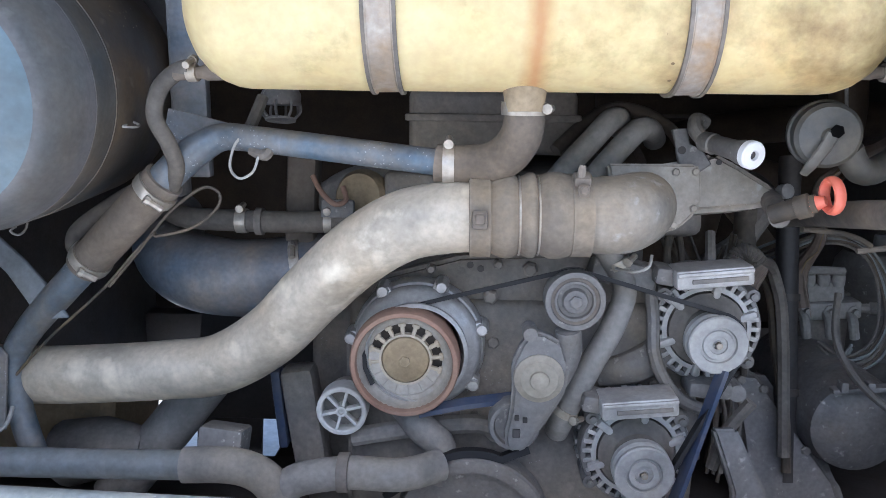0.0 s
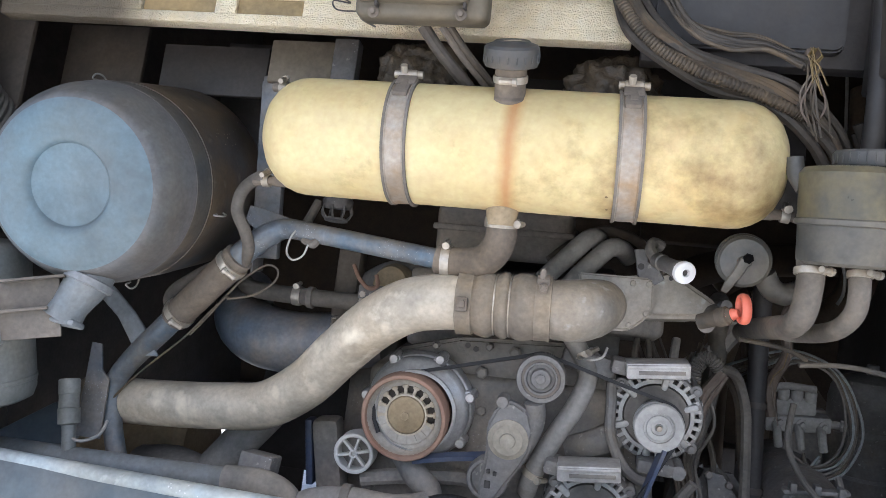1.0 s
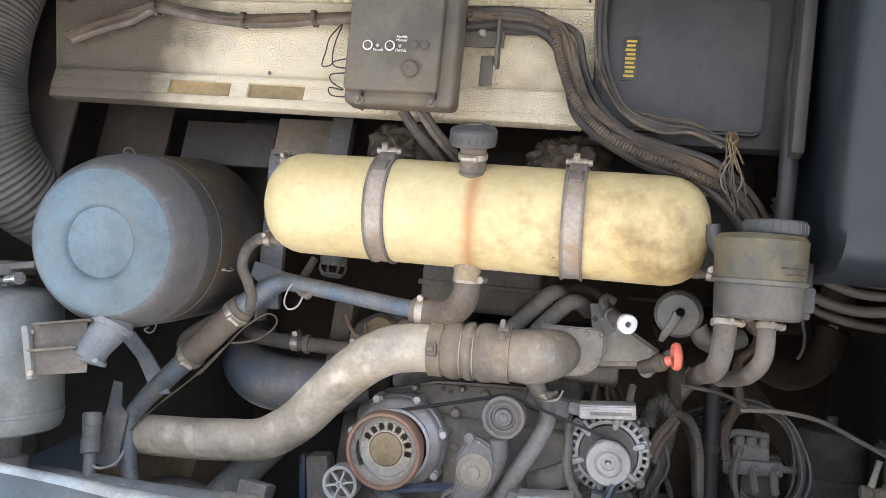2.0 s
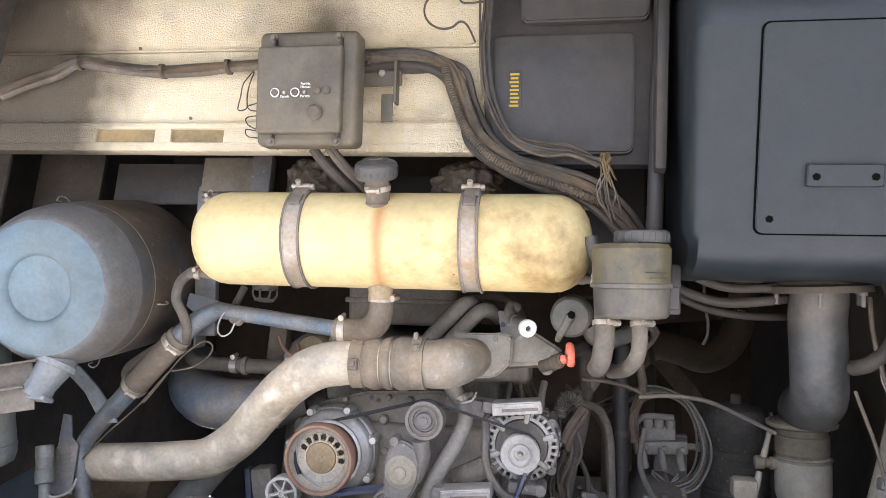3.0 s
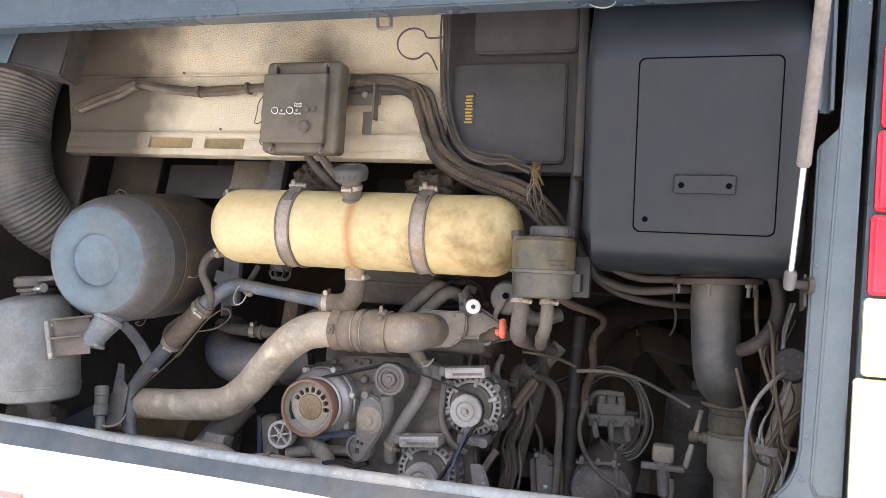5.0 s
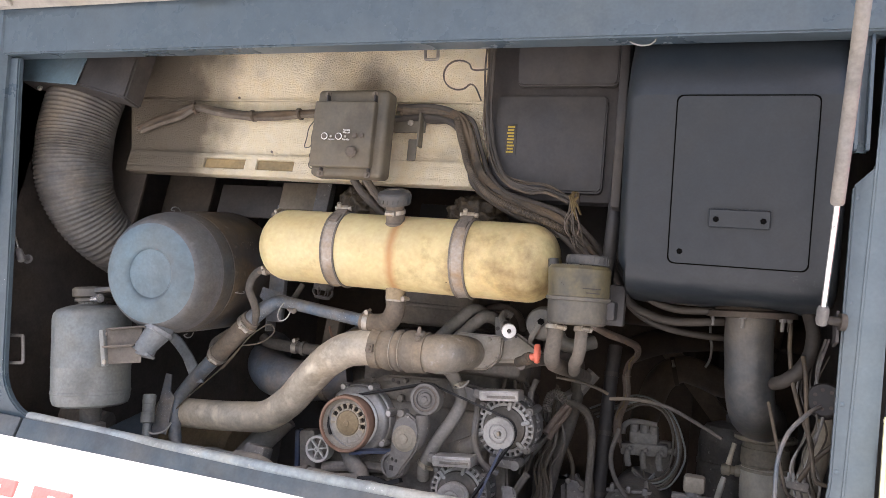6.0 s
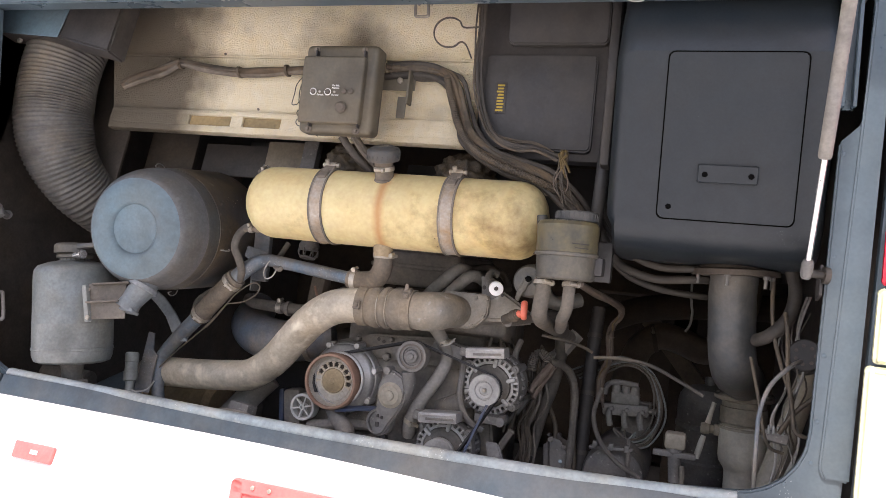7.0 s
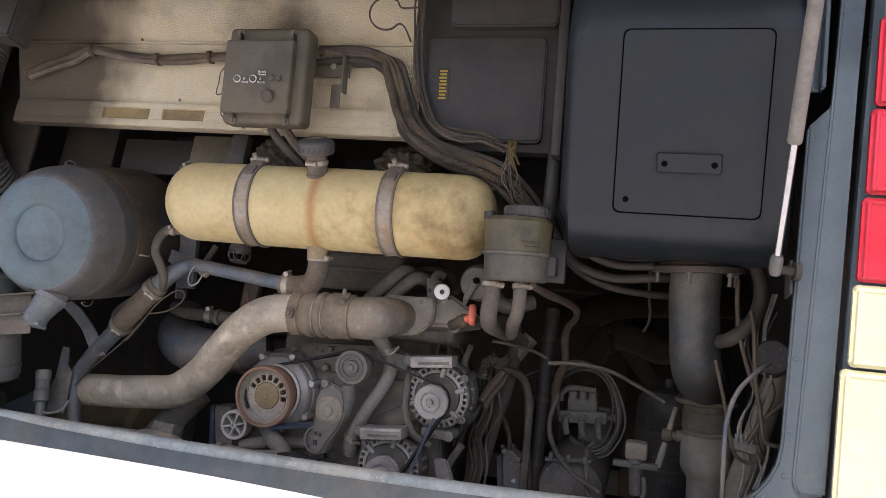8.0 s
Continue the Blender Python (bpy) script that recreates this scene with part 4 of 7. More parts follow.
part("valve_wire", hose([(-0.632, 1.04, 0.945), (-0.612, 1.05, 0.938), (-0.592, 1.07, 0.950), (-0.590, 1.085, 0.975)], 0.003, 7), M_WIRE, sens)

# ---- corrugated intake duct on the far side ----
duct = thing("intake_duct", "grey corrugated air duct hanging from a dark hood", "air duct", (-0.9, 0.95, 1.38))
dp = smooth_path([(-0.992, 0.85, 1.90), (-0.997, 0.85, 1.80), (-0.994, 0.86, 1.71), (-0.985, 0.875, 1.635), (-0.967, 0.92, 1.555), (-0.940, 1.0, 1.490), (-0.905, 1.12, 1.445)], 50)
part("duct_tube", rings(dp, [0.106 - 0.030 * max(0.0, i / len(dp) - 0.55) / 0.45 + 0.0022 * (math.sin(i * 2 * math.pi / 5.6 + 0.5 * math.sin(i * 0.07))) for i in range(len(dp))], 40), M_DUCT, duct, "ribbed grey fabric duct", 60)
dh = part("duct_hood", join(plate([(-1.13, 1.862), (-0.895, 1.842), (-0.715, 1.80), (-0.705, 2.06), (-1.15, 2.06)], (0, 0.72, 0), (1, 0, 0), (0, 0, 1), -0.07, 0.006, 2)), M_DARK, duct, "dark folded sheet hood")
part("hood_plate", plate([(-1.135, 1.858), (-0.897, 1.840), (-0.880, 1.955), (-1.135, 1.985)], (0, 0.712, 0), (1, 0, 0), (0, 0, 1), -0.006, 0.002), M_FILTER, dh, "blue-grey hood face")
part("collar_bolt", bolt((-1.06, 0.745, 1.845), (0, -1, 0), 0.008, 0.008), M_CLAMP, duct)

# ---- cream lagged panel ----
lag = thing("lagging_panel", "cream hammered insulation sheet, sooty at its edges", "panel", (-0.29, 0.95, 1.665), kind="structure")
lag.location.z += 0.009
lag.rotation_euler = (0, radians(0.5), 0)
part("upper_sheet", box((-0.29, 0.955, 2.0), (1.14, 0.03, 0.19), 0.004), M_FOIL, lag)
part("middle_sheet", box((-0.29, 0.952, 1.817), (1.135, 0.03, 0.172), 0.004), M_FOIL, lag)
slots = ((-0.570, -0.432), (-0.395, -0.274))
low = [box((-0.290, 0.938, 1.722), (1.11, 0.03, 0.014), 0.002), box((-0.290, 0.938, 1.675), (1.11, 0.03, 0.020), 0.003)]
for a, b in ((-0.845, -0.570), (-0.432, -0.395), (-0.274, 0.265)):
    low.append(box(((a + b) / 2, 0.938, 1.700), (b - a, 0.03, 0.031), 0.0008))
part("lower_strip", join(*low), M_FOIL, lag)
for a, b in slots:
    part("slot_back", box(((a + b) / 2, 0.941, 1.700), (b - a, 0.02, 0.031), 0.0005), M_SLOT, lag, "rust-brown recessed strip")
part("seam_trim", box((-0.29, 0.936, 1.905), (1.13, 0.006, 0.004), 0.001), M_FOIL, lag)
for x, z in ((-0.47, 1.913), (0.10, 1.70), (-0.36, 1.745)):
    part("rivet", bolt((x, 0.937, z), (0, -1, 0), 0.004, 0.003), M_BELLOWS, lag)
hk = thing("wire_hook", "bent steel wire hook on the panel", "hook", (0.12, 0.94, 2.0))
part("hook_loop", hose([(0.104, 0.945, 2.06), (0.104, 0.915, 2.055), (0.107, 0.905, 2.012), (0.112, 0.905, 2.006), (0.136, 0.905, 2.006), (0.141, 0.905, 2.012), (0.138, 0.915, 2.055), (0.138, 0.945, 2.06)], 0.004, 8, 3), M_CLAMP, hk)

# bulkhead sheet and crumbling lagging under the panel
bk = thing("bulkhead_sheet", "dusty beige and dark sheets behind the tank, one standing in for lit wall", "panel", (0, 1.25, 1.3), kind="structure")
# the sheet from x -1.06 is added: its brown stands in for lit side wall
for x0, x1, y, z0, z1, mt in ((-0.88, -0.70, 1.16, 1.45, 1.76, M_FLANGE), (-0.55, -0.40, 1.22, 1.50, 1.76, M_DARK), (-0.380, -0.258, 1.06, 1.618, 1.70, M_BEIGE), (-0.62, -0.40, 1.10, 1.60, 1.70, M_DARK), (-1.06, -0.865, 1.04, 1.45, 2.0, M_FLANGE), (0.02, 0.20, 1.16, 1.46, 1.69, M_PANEL), (0.20, 0.62, 1.30, 1.50, 1.76, M_PANEL)):
    part("sheet", box(((x0 + x1) / 2, y, (z0 + z1) / 2), (x1 - x0, 0.012, z1 - z0), 0.003), mt, bk)
part("pillar", box((-0.226, 1.04, 1.585), (0.046, 0.03, 0.22), 0.004), M_CAST, bk, "grey steel pillar")
random.seed(4)
for cx, cz, w, h in ((-0.075, 1.615, 0.078, 0.068), (0.245, 1.605, 0.080, 0.064)):
    bm = bmesh.new()
    bmesh.ops.create_icosphere(bm, subdivisions=5, radius=1.0)
    for v in bm.verts:
        n0 = noise.fractal(v.co * 3.6 + V(cx * 40, 0, 0), 1.0, 2.0, 4)
        v.co = V(cx + v.co.x * w * (1 + 0.17 * n0), 1.01 + v.co.y * 0.05 * (1 + 0.3 * n0), cz + v.co.z * h * (1 + 0.22 * n0))
    lg = thing("tar_lagging", "crumbled black tarry lagging on the bulkhead", "lagging", (cx, 1.01, cz - h), kind="stuff")
    part("clump", bm, M_TAR, lg, sharp=180)

# ---- control box ----
cb = thing("control_box", "dark grey plastic start control box with two switches", "control box", (-0.045, 0.86, 1.63))
part("box_base", box((-0.043, 0.8085, 1.749), (0.198, 0.056, 0.220), 0.013, None, 4), M_BOX, cb)
part("cover", box((-0.053, 0.785, 1.742), (0.166, 0.048, 0.166), 0.006, None, 3), M_BOX, cb, "raised grey cover")
for x in (-0.111, 0.019):
    for z in (1.645, 1.845):
        part("screw", join(lathe([(0, 0.010), (0.004, 0.010), (0.0042, 0.004), (0.0085, 0.003), (0.0085, 0)], (x, 0.7815, z), (0, -1, 0), 14)), M_BELLOWS, cb, "brown cover screw")
    for z, s in ((1.66, 1), (1.832, -1)):
        part("rib", box((x + 0.006, 0.776, z), (0.004, 0.02, 0.018), 0.001), M_DARK, cb)
for x, on in ((-0.0965, 1), (-0.057, 1)):
    sw = part("switch", lathe([(0, 0.004), (0.0062, 0.004), (0.0068, 0), (0.0068, -0.002)], (x, 0.757, 1.734), (0, -1, 0), 20), M_HOSE_DARK, cb, "round black switch")
    part("switch_ring", lathe([(0.0062, 0.0015), (0.0088, 0.0015), (0.0088, 0), (0.0062, 0)], (x, 0.7575, 1.734), (0, -1, 0), 24, 0.0, True), M_PRINT, sw, "white printed ring")
    part("lamp", lathe([(0, 0.003), (0.003, 0.002), (0.003, 0)], (x + 0.018, 0.7575, 1.734), (0, -1, 0), 12), M_CLAMP, cb, "small pilot lamp")


def word(text, x, z, size, parent, y=0.7568, turn=0.0):
    cu = bpy.data.curves.new("print", "FONT")
    cu.body, cu.size, cu.extrude, cu.resolution_u, cu.align_x = text, size, 0.0003, 2, "CENTER"
    tmp = bpy.data.objects.new("print", cu)
    me = bpy.data.meshes.new_from_object(tmp)
    bpy.data.objects.remove(tmp)
    me.transform(pose(x, y, z, 90, turn, 0))
    me.transform(Matrix.Translation(-parent.location))
    me.materials.append(M_PRINT)
    ob = new("print", me)
    ob.parent = parent
    return ob


for pts in ([(-0.198, 0.905, 1.840), (-0.218, 0.895, 1.806), (-0.228, 0.90, 1.778), (-0.235, 0.90, 1.748), (-0.217, 0.895, 1.746), (-0.204, 0.89, 1.753), (-0.150, 0.875, 1.757)], [(-0.198, 0.905, 1.836), (-0.206, 0.895, 1.80), (-0.214, 0.90, 1.77), (-0.205, 0.895, 1.744), (-0.150, 0.88, 1.735)], [(-0.145, 0.88, 1.725), (-0.212, 0.90, 1.731), (-0.209, 0.895, 1.712), (-0.185, 0.90, 1.699), (-0.216, 0.905, 1.705), (-0.204, 0.90, 1.686), (-0.145, 0.88, 1.676)]):
    lw = thing("loose_wire", "thin brown wire curling beside the control box", "wire", pts[0], "loose wires")
    part("wire_run", hose(pts, 0.0013, 6), M_SOOT_HOSE, lw)
for at, ax, sz in (((-0.405, 0.912, 1.846), (1, 0, -0.05), 0.0135), ((-0.255, 0.908, 1.851), (1, 0, 0), 0.0135), ((-0.60, 0.912, 1.870), (1, 0, 0.1), 0.013)):
    tie = thing("cable_tie", "dusty plastic tie round the wiring harness", "cable tie", at, "cable ties")
    part("loop", lathe([(sz, -0.004), (sz + 0.0025, -0.004), (sz + 0.0025, 0.004), (sz, 0.004)], at, ax, 20, 0.0, True), M_LOOM, tie)
    part("tail", ribbon([V(*at) + V(0.002, -sz - 0.002, -0.004), V(*at) + V(0.006, -sz - 0.010, -0.018), V(*at) + V(0.016, -sz - 0.012, -0.030)], 0.005, 0.0014, (1, 0, 0)), M_LOOM, tie)


word("Parada", -0.077, 1.7245, 0.0068, cb)
word("Partida", -0.037, 1.7245, 0.0068, cb)
word("Partida", -0.037, 1.7480, 0.0068, cb)
word("Manual", -0.037, 1.7420, 0.0068, cb)
part("button", lathe([(0, 0.010), (0.010, 0.010), (0.014, 0.006), (0.014, 0)], (-0.017, 0.7575, 1.696), (0, -1, 0), 20), M_HOSE_DARK, cb, "black rubber push button")
for x in (-0.014, 0.004):
    part("plug", lathe([(0, 0.003), (0.006, 0.002), (0.007, 0)], (x, 0.7575, 1.737), (0, -1, 0), 14), M_HOSE_DARK, cb)
br = part("side_bracket", join(box((0.060, 0.89, 1.800), (0.11, 0.006, 0.045), 0.002), box((0.108, 0.875, 1.780), (0.006, 0.03, 0.085), 0.002), box((0.090, 0.875, 1.730), (0.024, 0.004, 0.055), 0.003), box((-0.052, 0.865, 1.76), (0.14, 0.07, 0.15), 0.003)), M_BOX, cb, "dark folded side bracket")
part("bolt", bolt((0.075, 0.887, 1.802), (0, -1, 0), 0.008, 0.008), M_CLAMP, br)
# the box hangs with its face turned a little down
cb.rotation_euler, cb.location = (radians(11), 0, 0), cb.location + V(0, 0.018, 0.004)


def bundle(name, label, pts, n, spread, r, mats, seed, y_flat=0.5):
    """Loose wires that run side by side, each a part of the harness."""
    rnd = random.Random(seed)
    th = thing(name, label, "wiring harness", pts[len(pts) // 2])
    for i in range(n):
        ox, oz = rnd.uniform(-1, 1), rnd.uniform(-1, 1)
        line = [V(*p) + V(ox * spread * rnd.uniform(0.7, 1.2), rnd.uniform(-1, 1) * spread * y_flat, oz * spread * rnd.uniform(0.7, 1.2)) for p in pts]
        part("cable", hose(line, r * rnd.uniform(0.6, 1.25), 8, 6), mats[i % len(mats)], th)
    return th


bundle("wiring_harness", "dusty taped wiring harness across the cream panel", [(-0.80, 0.915, 1.80), (-0.74, 0.915, 1.825), (-0.66, 0.915, 1.85), (-0.60, 0.915, 1.872), (-0.52, 0.915, 1.858), (-0.42, 0.915, 1.845), (-0.33, 0.915, 1.850), (-0.24, 0.91, 1.852), (-0.13, 0.90, 1.852)], 8, 0.010, 0.0075, [M_LOOM, M_CABLE, M_BELLOWS], 3)
bundle("wiring_harness", "thick dusty cable bundle bending down past the tank", [(0.05, 0.90, 1.852), (0.12, 0.905, 1.852), (0.19, 0.905, 1.842), (0.228, 0.90, 1.805), (0.248, 0.895, 1.74), (0.275, 0.89, 1.675), (0.33, 0.89, 1.625), (0.40, 0.895, 1.600), (0.48, 0.90, 1.572), (0.54, 0.91, 1.53), (0.58, 0.94, 1.48)], 15, 0.019, 0.0072, [M_CABLE, M_LOOM, M_SOOT_HOSE, M_LOOM], 5)
bundle("wiring_harness", "loose thin black wires beside the charcoal panel", [(0.29, 0.88, 2.04), (0.29, 0.88, 1.95), (0.285, 0.88, 1.88), (0.288, 0.88, 1.80), (0.305, 0.878, 1.73), (0.345, 0.875, 1.668), (0.40, 0.875, 1.648), (0.45, 0.875, 1.645), (0.50, 0.88, 1.628)], 11, 0.013, 0.0036, [M_SOOT_HOSE, M_CABLE, M_SOOT_HOSE], 9)
cd = thing("corrugated_conduit", "black corrugated conduit under the cable bundle", "conduit", (0.30, 0.875, 1.63))
cdp = smooth_path([(0.205, 0.885, 1.83), (0.222, 0.878, 1.76), (0.250, 0.872, 1.69), (0.295, 0.870, 1.635), (0.36, 0.872, 1.598), (0.44, 0.878, 1.572), (0.51, 0.89, 1.545)], 40)
part("sleeve", rings(cdp, [0.0085 + 0.0012 * math.sin(i * 2.1) for i in range(len(cdp))], 10), M_CABLE, cd)
lp = thing("wire_loop", "thin grey wire coiled in a loop on the panel", "wire", (0.235, 0.90, 1.88))
part("loop", hose([(0.285, 0.885, 1.965)] + [(0.205 + 0.040 * math.cos(radians(a)), 0.885, 1.950 + 0.040 * math.sin(radians(a))) for a in range(20, 330, 30)] + [(0.25, 0.885, 1.915), (0.265, 0.885, 1.88)], 0.0022, 6), M_CABLE, lp)
for k, pts in enumerate(([(-0.15, 0.87, 1.80), (-0.165, 0.90, 1.77), (-0.175, 0.90, 1.73), (-0.155, 0.90, 1.725)], [(-0.15, 0.87, 1.81), (-0.158, 0.90, 1.78), (-0.150, 0.90, 1.74), (-0.16, 0.90, 1.72)], [(-0.16, 0.90, 1.72), (-0.172, 0.90, 1.70), (-0.155, 0.90, 1.69), (-0.165, 0.90, 1.675), (-0.135, 0.89, 1.655)])):
    lw = thing("loose_wire", "stray thin black wire beside the control box", "wire", pts[-1])
    part("strand", hose(pts, 0.0016, 6), M_HOSE_DARK, lw)
for k, (dx, mt) in enumerate(((-0.03, M_HOSE_DARK), (0.0, M_BELLOWS), (0.012, M_CABLE))):
    cw = thing("box_cable", "cable running down from the control box to the tank", "cable", (0.06 + dx, 0.90, 1.56))
    part("cable", hose([(-0.02 + dx, 0.86, 1.645), (0.01 + dx, 0.88, 1.61), (0.05 + dx, 0.92, 1.575), (0.075 + dx, 0.96, 1.55)], 0.010 if k == 0 else 0.006, 10), mt, cw)

# ---- charcoal panels ----
for nm, x0, x1, z0, z1, y, lab in (("panel_lower", 0.297, 0.568, 1.655, 1.903, 0.915, "charcoal sheet panel with a yellow printed label"), ("panel_upper", 0.352, 0.592, 1.928, 2.06, 0.900, "charcoal hatch panel with rounded corners")):
    th = thing(nm, lab, "panel", ((x0 + x1) / 2, y, z0), kind="structure")
    part("sheet", plate(rounded(x1 - x0, z1 - z0, 0.014, 4, x0, z0), (0, y, 0), (1, 0, 0), (0, 0, 1), -0.02, 0.004, 2), M_PANEL, th)
    if nm == "panel_lower":
        lb = part("label", box((0.3410, y - 0.0014, 1.786), (0.026, 0.002, 0.082), 0.0006), M_DARK, th, "dark label with yellow bars")
        for k in range(9):
            part("label_bar", box((0.3395 + 0.0006 * (k % 3), y - 0.0036, 1.753 + 0.0082 * k), (0.018 - 0.003 * (k % 2), 0.0012, 0.0044), 0.0003), M_YELLOW, lb)
bp = thing("panel_backing", "dark sooty sheet behind the charcoal panels", "panel", (0.45, 0.95, 1.64), kind="structure")
part("sheet", box((0.455, 0.955, 1.86), (0.35, 0.03, 0.44), 0.004), M_DARK, bp)
part("ridge", box((0.612, 0.90, 1.83), (0.022, 0.10, 0.46), 0.006), M_PANEL, bp)
fr = thing("frayed_plug", "frayed wire connector with torn tape", "connector", (0.515, 0.885, 1.60))
rnd = random.Random(8)
part("plug", box((0.515, 0.885, 1.628), (0.02, 0.02, 0.03), 0.004), M_BRASS, fr)
for k in range(8):
    p0 = V(0.512 + rnd.uniform(-0.01, 0.01), 0.88, 1.628)
    part("strand", hose([p0, p0 + V(rnd.uniform(-0.012, 0.014), -0.008, -0.02), p0 + V(rnd.uniform(-0.01, 0.025), -0.004, -0.05 - 0.03 * rnd.random()), p0 + V(0.02 + rnd.uniform(-0.01, 0.02), 0.01, -0.09 - 0.03 * rnd.random())], 0.0016, 6), (M_BRASS, M_CABLE, M_HOSE_DARK, M_CABLE, M_CABLE)[k % 5], fr)
for k in range(6):
    p0 = V(0.520 + rnd.uniform(-0.012, 0.012), 0.872, 1.640)
    part("torn_tape", ribbon([p0, p0 + V(rnd.uniform(-0.01, 0.01), -0.006, -0.014), p0 + V(rnd.uniform(-0.016, 0.016), -0.003, -0.03), p0 + V(rnd.uniform(-0.012, 0.018), 0.002, -0.05 - 0.02 * rnd.random())], 0.007, 0.0012, (0.5, 0.8, rnd.uniform(-0.3, 0.3))), M_TAPE, fr, "pale torn tape")
vp = thing("drain_hose", "dark vertical hose beside the cabinet", "hose", (0.60, 0.93, 1.5))
part("hose_run", hose([(0.612, 0.88, 2.03), (0.612, 0.88, 1.85), (0.608, 0.885, 1.66), (0.605, 0.90, 1.52), (0.60, 0.93, 1.44)], 0.015, 14), M_PANEL, vp)

# the panels and all that is fixed on them lean out above their foot
def lean_out(ob, base=V(0, 0, 0), foot=1.735, squeeze=0.82, slope=0.40):
    base = base + ob.location
    if ob.type == "MESH":
        for v in ob.data.vertices:
            z = v.co.z + base.z
            if z > foot:
                up = (z - foot) * squeeze
                v.co.z = foot + up - base.z
                v.co.y -= slope * up
    for child in ob.children:
        lean_out(child, base, foot, squeeze, slope)


LEANING = ("lagging_panel", "wire_hook", "wiring_harness", "cable_tie", "loose_wire", "corrugated_conduit", "wire_loop", "panel_lower", "panel_upper", "panel_backing", "drain_hose")
for ob in list(scene.objects):
    if ob.parent is None and ob.name.split(".")[0] in LEANING:
        if ob.name == "panel_lower":
            lean_out(ob, foot=1.655, squeeze=0.90, slope=0.253)
        else:
            lean_out(ob)

# ---- electrical cabinet ----
cab = thing("electrical_cabinet", "black moulded electrical cabinet with a flush hatch", "cabinet", (0.84, 0.80, 1.41))
bm = bmesh.new()
prof = [(0.830, 1.404), (0.805, 1.406), (0.782, 1.414), (0.763, 1.429), (0.750, 1.452), (0.632, 1.760), (0.630, 1.764), (0.646, 1.85), (0.665, 1.90), (0.67, 2.04), (1.02, 2.04), (1.02, 1.43)]
xs = [(0.638, 0.050), (0.6405, 0.032), (0.648, 0.016), (0.661, 0.005), (0.680, 0.0), (1.025, 0.0), (1.040, 0.004), (1.050, 0.014), (1.055, 0.03)]
cols = []
for x, inset in xs:
    cols.append([bm.verts.new((x + (0.012 if z < 1.43 and x < 0.66 else 0), y + (inset if y < 0.9 else 0), z + (0.4 * inset if z < 1.5 else 0))) for y, z in prof])
for a, b in zip(cols, cols[1:]):
    for k in range(len(prof)):
        bm.faces.new((a[k], a[(k + 1) % len(prof)], b[(k + 1) % len(prof)], b[k]))
bm.faces.new(cols[0]), bm.faces.new(cols[-1][::-1])
part("cabinet_body", bm, M_CABINET, cab, sharp=40)
CU = V(0, 0.632 - 0.750, 1.760 - 1.452).normalized()
CO = V(0, 0.750, 1.452)
CN = V(1, 0, 0).cross(CU)
part("hatch_gap", plate(rounded(0.2576, 0.3316, 0.013, 4, 0.7417, 0.0002), CO - CN * (-0.0005), (1, 0, 0), CU, 0.002, 0), M_GAP, cab, "dark rubber gap round the hatch")
ht = part("hatch", plate(rounded(0.252, 0.326, 0.012, 4, 0.7445, 0.003), CO + CN * 0.002, (1, 0, 0), CU, 0.005, 0.0015, 2), M_CABINET, cab, "flush black hatch")
part("hatch_plate", plate(rounded(0.112, 0.036, 0.004, 3, 0.815, 0.077), CO + CN * 0.006, (1, 0, 0), CU, 0.010, 0.002), M_CABINET, ht, "small black latch plate")
for x, v in ((0.829, 0.093), (0.914, 0.093), (0.765, 0.026)):
    part("screw", bolt(CO + V(x, 0, 0) + CU * v + CN * (0.016 if v > 0.05 else 0.007), CN, 0.0060, 0.003), M_GAP, ht, "dark screw")

# gas strut of the lid
stt = thing("gas_strut", "grey gas strut with a bright steel rod", "gas strut", (1.024, 0.735, 1.352))
S0, S1 = V(1.024, 0.735, 1.364), V(1.034, 0.17, 2.10)
SD = (S1 - S0).normalized()
part("cylinder", lathe([(0.010, 0.218), (0.0118, 0.222), (0.0118, 0.80), (0.010, 0.804), (0.008, 0.90)], S0, SD, 20), M_PALEHOSE, stt, "dusty grey cylinder")
part("rod", lathe([(0.0058, 0.0), (0.0058, 0.235)], S0, SD, 14), M_CHROME, stt, "bright steel rod")
part("end_fitting", lathe([(0, -0.012), (0.009, -0.012), (0.011, -0.004), (0.011, 0.018), (0.008, 0.024)], S0, SD, 14), M_CAST, stt)
part("ball_stud", lathe([(0, 0), (0.008, 0), (0.008, 0.03), (0.016, 0.03), (0.016, 0.04), (0, 0.04)], S0 - SD * 0.002, (1, 0.25, 0), 14), M_SOOT_HOSE, stt)
part("stud_plate", box((1.052, 0.775, 1.355), (0.006, 0.05, 0.06), 0.002), M_DARK, stt)
st2 = thing("gas_strut", "bright lower rod of the second lid strut", "gas strut", (-0.965, 0.79, 1.31))
T0, T1 = V(-1.008, 0.80, 1.358), V(-1.085, 0.80, 1.453)
TD = (T1 - T0).normalized()
part("rod", lathe([(0, 0), (0.006, 0.0), (0.006, 0.20)], T0, TD, 12), M_CHROME, st2, "bright steel rod")
part("end_fitting", lathe([(0, -0.022), (0.009, -0.022), (0.011, -0.014), (0.011, 0.012), (0.008, 0.018)], T0, TD, 14), M_CAST, st2)
part("ball_stud", lathe([(0.007, 0), (0.007, 0.06), (0.014, 0.06), (0, 0.065)], T0, (-0.5, 1, 0), 12), M_CAST, st2)
gut = thing("door_gutter", "blue-grey folded gutter channel beside the strut", "trim", (1.10, 0.65, 1.62), kind="structure")
